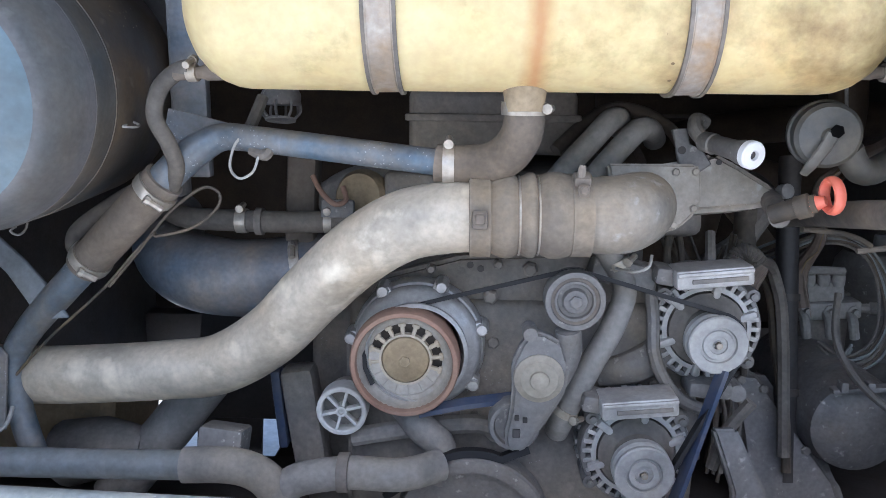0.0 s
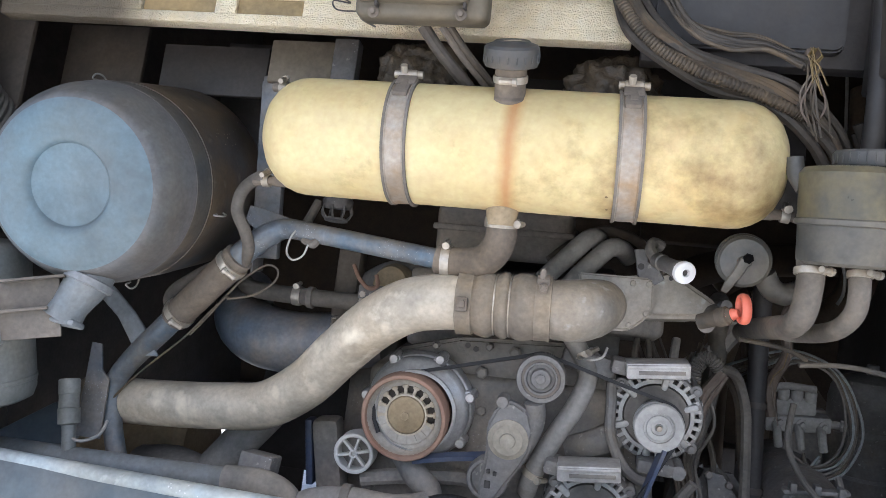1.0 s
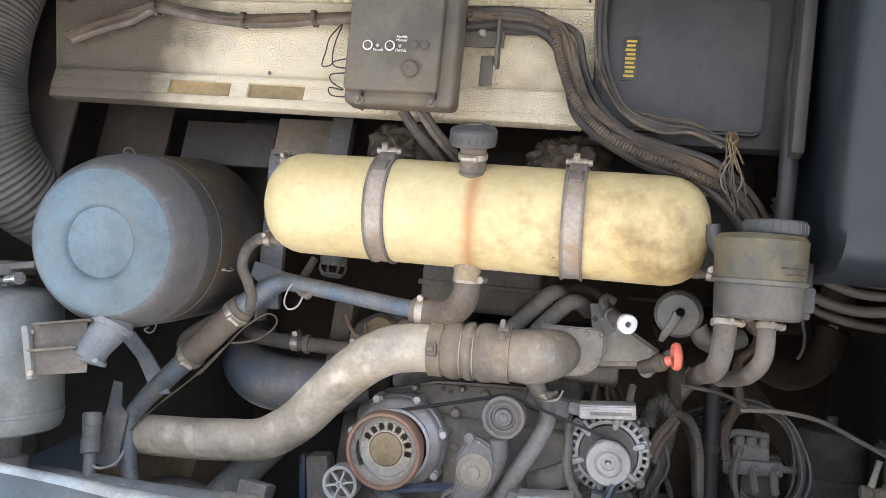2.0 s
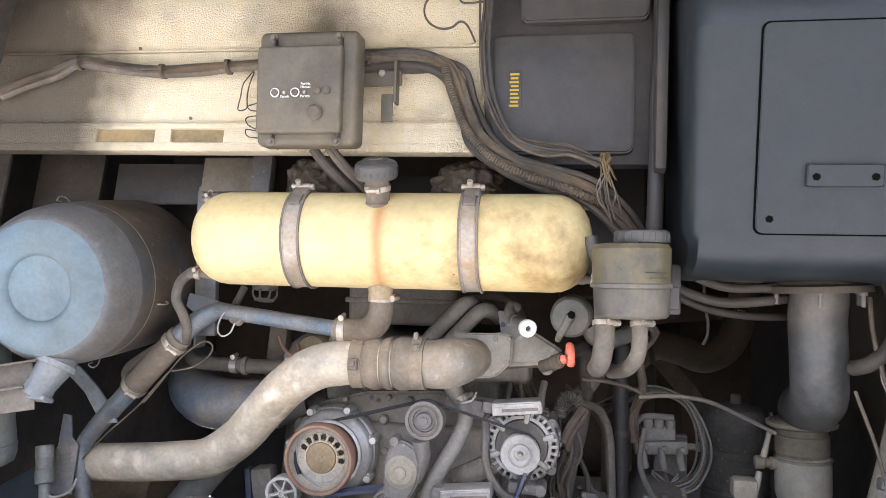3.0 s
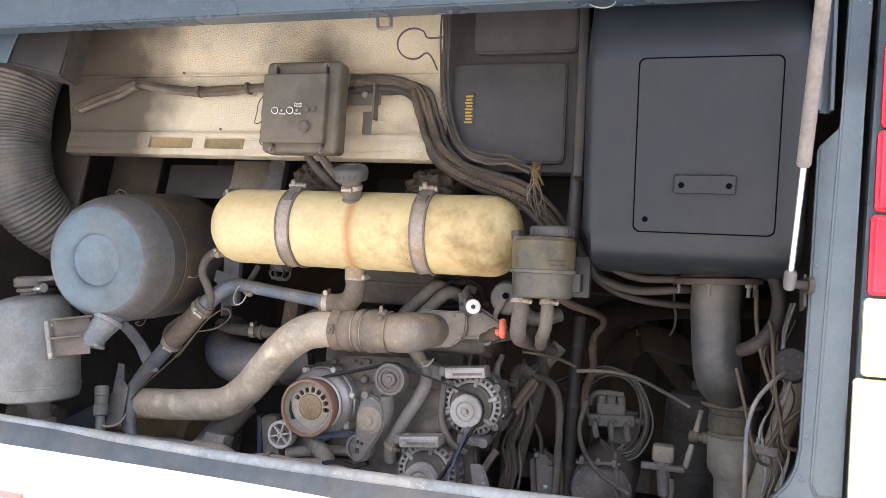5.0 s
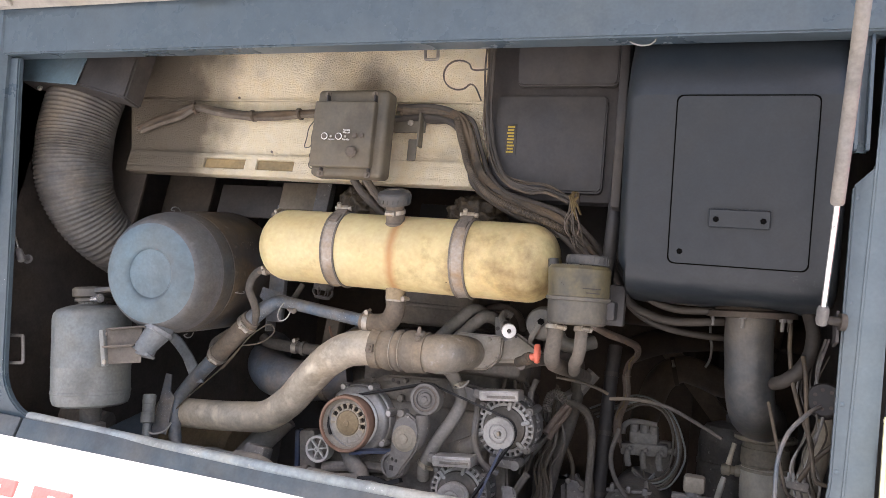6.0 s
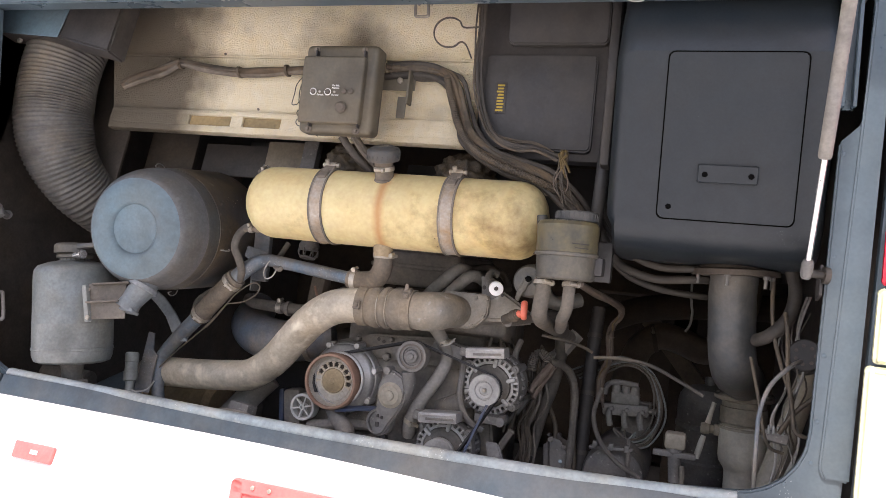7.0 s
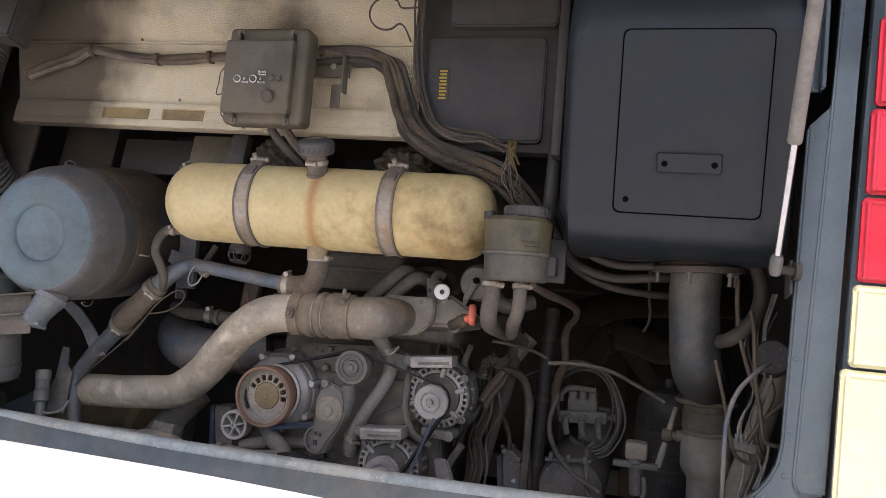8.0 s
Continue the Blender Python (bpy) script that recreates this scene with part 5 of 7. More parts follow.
part("channel", join(plate([(1.056, 0.74), (1.084, 0.74), (1.084, 1.05), (1.056, 1.05)], on_frame(0, 0, -0.030), (1, 0, 0), FRAME_U, 0.012, 0.002), box(on_frame(1.060, 0.895, -0.012), (0.007, 0.03, 0.31), 0.002, (11, 0, 0)), box(on_frame(1.080, 0.895, -0.012), (0.007, 0.03, 0.31), 0.002, (11, 0, 0))), M_BODY, gut)
for x, v in ((1.070, 0.655), (1.070, 0.462), (1.068, 0.278), (1.066, 0.155), (1.062, 0.077), (1.02, 0.03), (0.6, 0.0)):
    bt = thing("frame_bolt", "small screw in the painted flange", "screw", on_frame(x, v, 0.0), "flange screws")
    part("head", bolt(on_frame(x, v, 0.0), FRAME_U.cross(V(1, 0, 0)) * -1, 0.0045, 0.002), M_BODY, bt)
hd = thing("bay_handle", "small grey wire handle on the side wall", "handle", (-0.985, 0.86, 1.16))
part("grip", hose([(-1.031, 0.86, 1.136), (-0.980, 0.86, 1.140), (-0.971, 0.86, 1.132), (-0.947, 0.86, 1.076), (-0.955, 0.86, 1.067), (-1.004, 0.86, 1.062)], 0.005, 8, 3), M_CAST, hd)

hw = thing("header_wire", "thin pale wire hooked through the header edge", "wire", (0.666, 0.62, 1.87))
part("loop", hose([(0.640, 0.625, 1.878), (0.648, 0.615, 1.868), (0.664, 0.612, 1.861), (0.680, 0.615, 1.864), (0.690, 0.622, 1.876)], 0.0016, 6), M_WIRE, hw)
part("tail", hose([(0.690, 0.622, 1.876), (0.696, 0.600, 1.900), (0.712, 0.597, 1.913), (0.728, 0.598, 1.916)], 0.0014, 6), M_WIRE, hw)

# ---- charge air pipe ----
cp = thing("charge_air_pipe", "thick scuffed aluminium charge air pipe with a rubber bellows", "air pipe", (-0.35, 1.09, 0.99))
MAIN = [(-0.70, 1.20, 1.004), (-0.58, 1.15, 1.010), (-0.472, 1.14, 1.017), (-0.391, 1.13, 1.025), (-0.312, 1.12, 1.037), (-0.234, 1.09, 1.082), (-0.170, 1.055, 1.142), (-0.109, 1.02, 1.194), (-0.051, 1.0, 1.228), (0.005, 0.989, 1.240), (0.047, 0.988, 1.243)]
part("main_tube", hose(MAIN, [0.043, 0.042, 0.042, 0.042, 0.0425, 0.043, 0.0435, 0.044, 0.0445, 0.0445, 0.0445], 32, 8), M_PIPE, cp, "grey aluminium tube with pale scuffs", 60)
BO, BA = V(0.034, 0.988, 1.243), V(1, 0, 0.02).normalized()
bel = [(0.0475, 0.0), (0.0490, 0.0005), (0.0490, 0.025), (0.0472, 0.027), (0.0498, 0.033), (0.0530, 0.043), (0.0522, 0.052), (0.0480, 0.0575), (0.0468, 0.060), (0.0480, 0.0625), (0.0525, 0.071), (0.0520, 0.078), (0.0480, 0.0805), (0.0468, 0.083), (0.0484, 0.086), (0.0528, 0.095), (0.0530, 0.108), (0.0505, 0.119), (0.0490, 0.123), (0.0490, 0.145), (0.0450, 0.147)]
be = part("bellows", lathe(bel, BO, BA, 40, 0.004), M_SLEEVE, cp, "dusty brown rubber bellows hose", 60)
for h in (0.060, 0.083):
    part("wire_ring", lathe([(0.0466, -0.0015), (0.0492, -0.001), (0.0492, 0.001), (0.0466, 0.0015)], BO + BA * h, BA, 40), M_CLAMP, be, "steel reinforcing ring")
for h in (0.013, 0.134):
    cl = part("band_clamp", lathe([(0.048, -0.012), (0.0512, -0.012), (0.0506, -0.009), (0.0506, 0.009), (0.0512, 0.012), (0.048, 0.012)], BO + BA * h, BA, 40), M_SLEEVE, cp, "dusty flat band clamp")
    c0 = BO + BA * h
    if h < 0.1:
        part("clamp_bolt", join(box(c0 + V(0, -0.054, -0.009), (0.018, 0.012, 0.022), 0.003), box(c0 + V(0, -0.060, -0.009), (0.012, 0.010, 0.012), 0.003)), M_BELLOWS, cl)
    else:
        part("clamp_bolt", join(box(c0 + V(-0.002, -0.036, 0.040), (0.020, 0.020, 0.012), 0.003, (35, 0, 0)), box(c0 + V(-0.001, -0.045, 0.024), (0.014, 0.010, 0.018), 0.003, (25, 0, 0)), lathe([(0, -0.010), (0.005, -0.010), (0.005, 0.006), (0.0035, 0.012), (0, 0.012)], c0 + V(-0.004, -0.042, 0.044), (0.1, -0.3, 1), 8), bolt(c0 + V(-0.001, -0.050, 0.024), (0, -1, 0.3), 0.0055, 0.005)), M_BELLOWS, cl)
part("elbow", hose([(0.172, 0.988, 1.2458), (0.200, 0.989, 1.2465), (0.222, 0.993, 1.249), (0.241, 1.008, 1.256), (0.253, 1.034, 1.264), (0.258, 1.078, 1.270)], [0.045, 0.0478, 0.0485, 0.0465, 0.042, 0.040], 32, 6), M_ELBOW, cp, "tan-dusted cast aluminium elbow", 60)
part("elbow_web", plate([(0.215, 1.290), (0.262, 1.306), (0.262, 1.232), (0.232, 1.222), (0.215, 1.226)], (0, 1.058, 0), (1, 0, 0), (0, 0, 1), -0.012, 0.004, 2), M_ELBOW, cp)
fl = part("elbow_flange", plate([(0.215, 1.322), (0.332, 1.323), (0.339, 1.317), (0.340, 1.272), (0.331, 1.256), (0.314, 1.240), (0.300, 1.232), (0.235, 1.228)], (0, 1.094, 0), (1, 0, 0), (0, 0, 1), 0.019, 0.004, 3), M_ELBOW, cp)
for x, z in ((0.331, 1.312), (0.305, 1.311), (0.329, 1.263), (0.303, 1.241)):
    part("bolt", bolt((x, 1.076, z), (0, -1, 0), 0.0055, 0.005), M_ELBOW, fl)

man = thing("intake_manifold", "dusty cast intake manifold with a drilled lug", "manifold", (0.36, 1.14, 1.25))
part("casting", plate([(0.25, 1.318), (0.340, 1.334), (0.362, 1.342), (0.396, 1.324), (0.422, 1.308), (0.442, 1.296), (0.450, 1.285), (0.445, 1.273), (0.408, 1.265), (0.341, 1.259), (0.25, 1.25)], (0, 1.160, 0), (1, 0, 0), (0, 0, 1), 0.066, 0.008, 3), M_ELBOW, man)
part("lug", plate([(0.304, 1.372), (0.324, 1.374), (0.328, 1.352), (0.345, 1.344), (0.357, 1.325), (0.323, 1.300), (0.312, 1.33), (0.308, 1.355)], (0, 1.100, 0), (1, 0, 0), (0, 0, 1), 0.008, 0.0015), M_CAST, man)
for x, z, r, y in ((0.317, 1.343, 0.0055, 1.092), (0.367, 1.328, 0.004, 1.094)):
    part("lug_hole", lathe([(0, 0.0012), (r, 0.0012), (r, 0), (0, 0)], (x, y, z), (0, -1, 0), 12), M_DARK, man)
part("runner", box((0.20, 1.24, 1.275), (0.34, 0.14, 0.085), 0.014, None, 3), M_IRON, man)
part("end_boss", lathe([(0, 0), (0.010, 0), (0.010, 0.014), (0, 0.016)], (0.452, 1.10, 1.290), (0.3, -1, 0), 14), M_CAST, man)

sw = thing("filler_tube", "grey filler tube with a round white plastic cap", "filler", (0.34, 1.02, 1.32))
WA = (V(0.378, 0.983, 1.320) - V(0.340, 1.070, 1.352)).normalized()
part("tube", lathe([(0.013, 0), (0.014, 0.02), (0.012, 0.022), (0.013, 0.06), (0.016, 0.075), (0.016, 0.088)], (0.340, 1.070, 1.352), WA, 18), M_CAST, sw)
wc = part("white_cap", lathe([(0.013, 0.084), (0.0175, 0.086), (0.0175, 0.094), (0.016, 0.096), (0.006, 0.0965), (0.0055, 0.090), (0, 0.090)], (0.340, 1.070, 1.352), WA, 28), M_WHITE_PLASTIC, sw, "clean white cap with a centre hole")
part("cap_core", lathe([(0, 0.002), (0.0045, 0.002), (0.0052, 0)], V(0.340, 1.070, 1.352) + WA * 0.0905, WA, 14), M_DARK, wc)
part("upper_stub", hose([(0.340, 1.070, 1.352), (0.330, 1.075, 1.368), (0.334, 1.085, 1.383), (0.348, 1.095, 1.380)], 0.010, 10), M_CAST, sw)

pump = thing("cover_pump", "dusty round pump cover with a lever arm", "pump", (0.47, 1.0, 1.30))
part("cover", lathe([(0, -0.006), (0.008, -0.006), (0.010, 0), (0.034, 0.003), (0.0385, 0.008), (0.0385, 0.026), (0.041, 0.028), (0.041, 0.036), (0.034, 0.05), (0.030, 0.08)], (0.455, 0.962, 1.342), (0.12, 1, 0.05), 32), M_RESERVOIR, pump)
part("lever", hose([(0.455, 0.955, 1.345), (0.447, 0.957, 1.327), (0.437, 0.961, 1.309), (0.432, 0.971, 1.296)], [0.008, 0.0075, 0.007, 0.005], 10, 4, 0.5, (0, -1, 0)), M_RESERVOIR, pump)
# black stud stands in for the dark hole in the cover's centre
part("pivot", bolt((0.458, 0.953, 1.348), (0.0, -1, 0), 0.008, 0.004), M_GAP, pump)
part("outlet", hose([(0.49, 0.99, 1.325), (0.505, 0.995, 1.303), (0.53, 1.01, 1.297), (0.57, 1.04, 1.31)], 0.017, 14), M_RESERVOIR, pump)

dip = thing("oil_filler", "grey oil filler neck with an orange plastic ring pull", "oil filler", (0.43, 1.0, 1.24))
DA = V(0.75, -0.62, 0.22).normalized()
part("neck", lathe([(0.012, -0.018), (0.012, 0.012), (0.0145, 0.013), (0.0145, 0.028), (0.011, 0.030), (0.011, 0.036)], (0.417, 0.993, 1.256), DA, 20), M_CABLE, dip)
C0 = V(0.457, 0.960, 1.272)
up_r, side_r = V(-0.08, 0.0, 1).normalized(), V(-0.12, 0.99, 0.03).normalized()
ring_pts = [C0 + up_r * 0.0215 * math.sin(2 * math.pi * k / 20) * 0.88 + side_r * 0.0165 * math.cos(2 * math.pi * k / 20) for k in range(21)]
part("plug", lathe([(0.011, 0.030), (0.009, 0.036), (0.006, 0.046), (0, 0.048)], (0.417, 0.993, 1.256), DA, 14), M_ORANGE, dip, "orange dipstick plug")
part("ring_pull", rings(ring_pts, 0.0046, 10, 1.5, (1, 0.12, 0.08), False), M_ORANGE, dip, "bright orange ring pull")
part("neck_drop", hose([(0.412, 1.0, 1.248), (0.448, 1.14, 1.29), (0.482, 1.31, 1.325), (0.490, 1.35, 1.27), (0.489, 1.355, 1.21), (0.476, 1.355, 1.13), (0.460, 1.355, 1.07), (0.44, 1.355, 0.95)], [0.013, 0.014, 0.0175, 0.0185, 0.0185, 0.0185, 0.0185, 0.018], 14), M_RUBBER, dip, "long dusty filler pipe")

# ---- engine ----
eng = thing("engine_block", "dusty grey iron diesel engine block with its timing case", "engine", (0.10, 1.45, 0.55))
part("block", box((0.09, 1.48, 0.90), (0.46, 0.56, 0.60), 0.02, (12.5, 0, 0), 3), M_IRON, eng)
CASE_U = V(0, -0.2164, 0.9763)
part("timing_case", plate([(x, (z - 1.05) / 0.9763) for x, z in ((-0.145, 0.62), (0.36, 0.62), (0.375, 0.95), (0.35, 1.13), (0.30, 1.185), (0.22, 1.205), (0.02, 1.195), (-0.09, 1.165), (-0.145, 1.08))], (0, 1.175, 1.05), (1, 0, 0), CASE_U, -0.03, 0.006, 2), M_IRON, eng, "flat dusty timing case")
part("head", box((0.10, 1.48, 1.305), (0.40, 0.52, 0.15), 0.012, (12.5, 0, 0), 3), M_IRON, eng)
vc = part("rocker_cover", box((0.065, 1.435, 1.448), (0.262, 0.40, 0.10), 0.012, (12.5, 0, 0), 3), M_IRON, eng, "dusty grey rocker cover")
part("cover_lip", box((0.065, 1.433, 1.455), (0.274, 0.412, 0.012), 0.004, (12.5, 0, 0)), M_IRON, vc)
part("cover_lid", box((0.065, 1.424, 1.498), (0.24, 0.37, 0.012), 0.004, (12.5, 0, 0)), M_IRON, vc)
rnd = random.Random(12)
for x, z in ((-0.11, 1.12), (-0.02, 1.178), (0.075, 1.186), (0.065, 1.14), (0.07, 1.075), (0.12, 1.18), (0.235, 1.17), (0.30, 1.02), (0.305, 1.08), (-0.115, 0.92), (0.02, 0.97), (0.045, 0.968), (-0.02, 0.95)):
    part("bolt", bolt((x, 1.172 - 0.2217 * (z - 1.05), z), (0, -0.976, -0.216), 0.007 if rnd.random() > 0.4 else 0.011, 0.014), M_IRON, eng)
for x, z in ((0.035, 1.183), (0.05, 1.178), (0.085, 1.125), (0.063, 1.05)):
    part("case_hole", lathe([(0, 0.001), (0.005, 0.001), (0.005, 0), (0, 0)], (x, 1.174 - 0.2217 * (z - 1.05), z), (0, -0.976, -0.216), 10), M_DARK, eng)
part("oil_gallery", hose([(-0.06, 1.14, 0.99), (-0.03, 1.13, 0.955), (0.0, 1.13, 0.925), (-0.01, 1.13, 0.88)], 0.022, 12), M_IRON, eng)
part("case_rib", hose([(-0.13, 1.165, 0.93), (-0.05, 1.16, 0.945), (0.05, 1.16, 0.955), (0.08, 1.16, 0.94)], 0.014, 10), M_IRON, eng)
part("bracket_arm", hose([(0.22, 1.165, 1.03), (0.27, 1.15, 1.045), (0.31, 1.15, 1.07), (0.34, 1.16, 1.11)], [0.018, 0.024, 0.026, 0.02], 12, 6, 0.6, (0, 1, 0)), M_CAST, eng)
part("cradle", hose([(0.285, 1.13, 1.165), (0.288, 1.12, 1.12), (0.292, 1.12, 1.06), (0.32, 1.12, 1.01), (0.36, 1.13, 0.99)], 0.009, 10, 6), M_CAST, eng, "curved alternator bracket")
part("water_neck", box((0.245, 1.13, 1.175), (0.09, 0.06, 0.035), 0.008, (0, 12, 0)), M_CAST, eng)
part("side_casting", box((-0.185, 1.50, 0.98), (0.10, 0.30, 0.50), 0.02, None, 3), M_IRON, eng)
part("heat_shield", box((-0.35, 1.55, 1.02), (0.29, 0.012, 0.29), 0.004), M_DARK, eng, "sooty heat shield")
part("heat_shield", box((-0.435, 1.56, 0.93), (0.13, 0.012, 0.30), 0.004), M_DARK, eng, "sooty heat shield")
part("sump", box((0.09, 1.55, 0.55), (0.40, 0.50, 0.16), 0.03, (12.5, 0, 0), 3), M_IRON, eng)

# fan hub pulley with the rusty rim
fan = thing("fan_pulley", "large pulley with a rust-orange rim and spoked muddy hub", "pulley", (-0.045, 1.10, 0.98))
FC = V(-0.050, 1.075, 1.048)
part("rim", lathe([(0.0640, 0.014), (0.0648, -0.001), (0.0662, -0.004), (0.0715, -0.004), (0.0738, 0.0), (0.0748, 0.024), (0.0720, 0.026), (0.0720, 0.050), (0.066, 0.052)], FC, (0, 1, 0), 56, 0.0, True), M_RUST, fan, "rust-orange outer rim")
part("dish", lathe([(0.0652, 0.000), (0.0640, 0.008), (0.0610, 0.0155), (0.0575, 0.0195), (0.0575, 0.026), (0.062, 0.028)], FC, (0, 1, 0), 48, 0.0, True), M_DISH, fan, "pale dusted dish wall")
part("dish_floor", lathe([(0.0630, 0.0140), (0.0590, 0.0185), (0.0540, 0.0208), (0.0505, 0.0210), (0.0500, 0.028), (0.062, 0.029)], FC, (0, 1, 0), 48, 0.0, True), M_DISH, fan, "pale muddy dish floor")
part("hub_back", lathe([(0, 0.034), (0.052, 0.034), (0.052, 0.038), (0, 0.038)], FC, (0, 1, 0), 36), M_FLANGE, fan)
part("web_ring", lathe([(0.0325, 0.0260), (0.0330, 0.0185), (0.0362, 0.0180), (0.0372, 0.0260)], FC, (0, 1, 0), 44, 0.0, True), M_WEB, fan, "pale dusty web ring")
for k in range(16):
    a = 2 * math.pi * (k + 0.25) / 16
    d = V(math.cos(a), 0, math.sin(a))
    if math.sin(a) > -0.30:
        part("spoke", join(box(FC + d * 0.0430 + V(0, 0.0215, 0), (0.016, 0.007, 0.0058), 0.0022, (0, -math.degrees(a), 0)), box(FC + d * 0.0490 + V(0, 0.0215, 0), (0.006, 0.007, 0.0110), 0.0026, (0, -math.degrees(a), 0))), M_WEB, fan, "pale dusty spoke")
    a += math.pi / 16
    d, e = V(math.cos(a), 0, math.sin(a)), V(-math.sin(a), 0, math.cos(a))
    if math.sin(a) < -0.10 or k == 7:
        part("mud_fill", plate([(0.034, -0.007), (0.051, -0.0105), (0.051, 0.0105), (0.034, 0.007)], FC + V(0, 0.0195, 0), d, e, -0.004, 0.001), M_DISH, fan, "caked mud in the web")
hb = part("hub", lathe([(0, 0.0115), (0.010, 0.0115), (0.012, 0.0125), (0.025, 0.0140), (0.0310, 0.0170), (0.0335, 0.0240), (0.0340, 0.034)], FC, (0, 1, 0), 36), M_DUSTY_HUB, fan, "mud-brown hub")
part("hub_nut", bolt(FC + V(0, 0.0115, 0), (0, -1, 0), 0.0075, 0.004), M_DUSTY_HUB, hb)
cpl = part("clutch_body", lathe([(0.066, 0.026), (0.071, 0.030), (0.071, 0.036), (0.068, 0.038), (0.072, 0.043), (0.082, 0.047), (0.0880, 0.054), (0.0895, 0.062), (0.0870, 0.066), (0.0915, 0.068), (0.0945, 0.074), (0.0945, 0.092), (0.085, 0.098), (0.05, 0.104)], FC + V(0.014, -0.010, 0.008), (0, 1, 0), 48, 0.0, True), M_ALU, fan, "bright aluminium viscous clutch body")
for k in range(7):
    a = 2 * math.pi * (k + 0.35) / 7
    part("clutch_lug", join(lathe([(0, 0.050), (0.007, 0.050), (0.009, 0.054), (0.010, 0.090), (0, 0.092)], FC + V(0.014 + 0.094 * math.cos(a), -0.010, 0.008 + 0.094 * math.sin(a)), (0, 1, 0), 10), box(FC + V(0.014 + 0.088 * math.cos(a), 0.060, 0.008 + 0.088 * math.sin(a)), (0.018, 0.030, 0.022), 0.004, (0, -math.degrees(a), 0))), M_ALU, cpl)

star = thing("spoked_pulley", "small pale cast pulley with six spokes", "pulley", (-0.14, 1.13, 0.935))
SC = V(-0.142, 1.130, 0.973)
part("rim", lathe([(0.0285, 0.02), (0.0285, 0.0), (0.030, -0.002), (0.0345, -0.002), (0.036, 0.0), (0.036, 0.03), (0.030, 0.032)], SC, (0, 1, 0), 40, 0.0, True), M_BRIGHT, star)
for k in range(6):
    a = 2 * math.pi * k / 6 + 0.25
    part("spoke", box(SC + V(0.018 * math.cos(a), 0.006, 0.018 * math.sin(a)), (0.026, 0.012, 0.0042), 0.001, (0, -math.degrees(a), 0)), M_BRIGHT, star)
part("hub", lathe([(0, 0.004), (0.004, 0.003), (0.0045, -0.003), (0.0075, -0.003), (0.008, 0.02)], SC, (0, 1, 0), 18), M_BRIGHT, star)
part("backing", lathe([(0, 0.022), (0.03, 0.022), (0.03, 0.06), (0, 0.06)], SC, (0, 1, 0), 24), M_IRON, star)

idl = thing("idler_pulley", "smooth grey idler pulley with a hex bolt", "pulley", (0.172, 1.06, 1.10))
IC = V(0.172, 1.041, 1.138)
part("wheel", lathe([(0, 0.010), (0.012, 0.010), (0.012, 0.006), (0.022, 0.006), (0.0235, 0.001), (0.0265, 0.001), (0.027, 0.004), (0.0305, 0.004), (0.032, 0.0), (0.0385, 0.0), (0.0395, 0.003), (0.0395, 0.032), (0.034, 0.034)], IC, (0, 1, 0), 44), M_CAST, idl)
part("seal", lathe([(0.0268, 0.0025), (0.0312, 0.0025), (0.0312, 0.006), (0.0268, 0.006)], IC, (0, 1, 0), 40, 0.0, True), M_HOSE_DARK, idl, "dark seal groove")
part("dust_cap", lathe([(0, -0.003), (0.015, -0.002), (0.017, 0.003), (0.0175, 0.008)], IC, (0, 1, 0), 28), M_CAST, idl)
part("bolt", bolt(IC + V(0, -0.003, 0), (0, -1, 0), 0.009, 0.006), M_CAST, idl)
part("stem", lathe([(0.014, 0.03), (0.014, 0.14)], IC, (0, 1, 0), 16), M_IRON, idl)

ten = thing("belt_tensioner", "dusty cast belt tensioner arm with its lower wheel", "belt tensioner", (0.115, 1.06, 0.93))
part("arm", plate([(0.105, 1.085), (0.118, 1.100), (0.135, 1.098), (0.158, 1.085), (0.168, 1.055), (0.165, 1.02), (0.150, 0.99), (0.130, 0.96), (0.118, 0.938), (0.102, 0.930), (0.088, 0.936), (0.085, 0.955), (0.092, 0.99), (0.094, 1.02), (0.092, 1.055)], (0, 1.062, 0), (1, 0, 0), (0, 0, 1), -0.022, 0.005, 3), M_CAST, ten)
part("spring_case", lathe([(0, -0.012), (0.012, -0.012), (0.013, -0.009), (0.024, -0.008), (0.028, -0.004), (0.0325, -0.002), (0.034, 0.006), (0.034, 0.03)], (0.1285, 1.062, 1.037), (0, 1, 0), 36), M_TAN, ten, "brown dusty spring case")
part("lug", lathe([(0, -0.004), (0.009, -0.004), (0.010, 0), (0.010, 0.03)], (0.115, 1.058, 1.098), (0, 1, 0), 14), M_CAST, ten)
part("lower_wheel", lathe([(0, 0.012), (0.026, 0.012), (0.028, 0.006), (0.033, 0.006), (0.035, 0.010), (0.035, 0.034), (0, 0.036)], (0.099, 1.068, 0.963), (0, 1, 0), 36), M_CAST, ten)
for x, z, w in ((0.101, 0.982, 0.006), (0.112, 0.979, 0.006), (0.101, 0.960, 0.010)):
    part("arm_hole", box((x, 1.0605, z), (w, 0.004, w * 1.2), 0.001), M_DARK, ten)
part("pivot_arm", hose([(0.165, 1.075, 1.10), (0.168, 1.08, 1.07), (0.16, 1.085, 1.04), (0.15, 1.09, 1.02)], 0.017, 12), M_CAST, ten)

crank = thing("crank_pulley", "broad dusty crankshaft pulley", "pulley", (0.045, 1.14, 0.72))
part("wheel", lathe([(0, 0.0), (0.03, 0.0), (0.04, 0.012), (0.085, 0.012), (0.088, 0.0), (0.105, 0.0), (0.108, 0.004), (0.108, 0.04), (0, 0.044)], (0.045, 1.115, 0.815), (0, 1, 0), 56), M_CAST, crank)

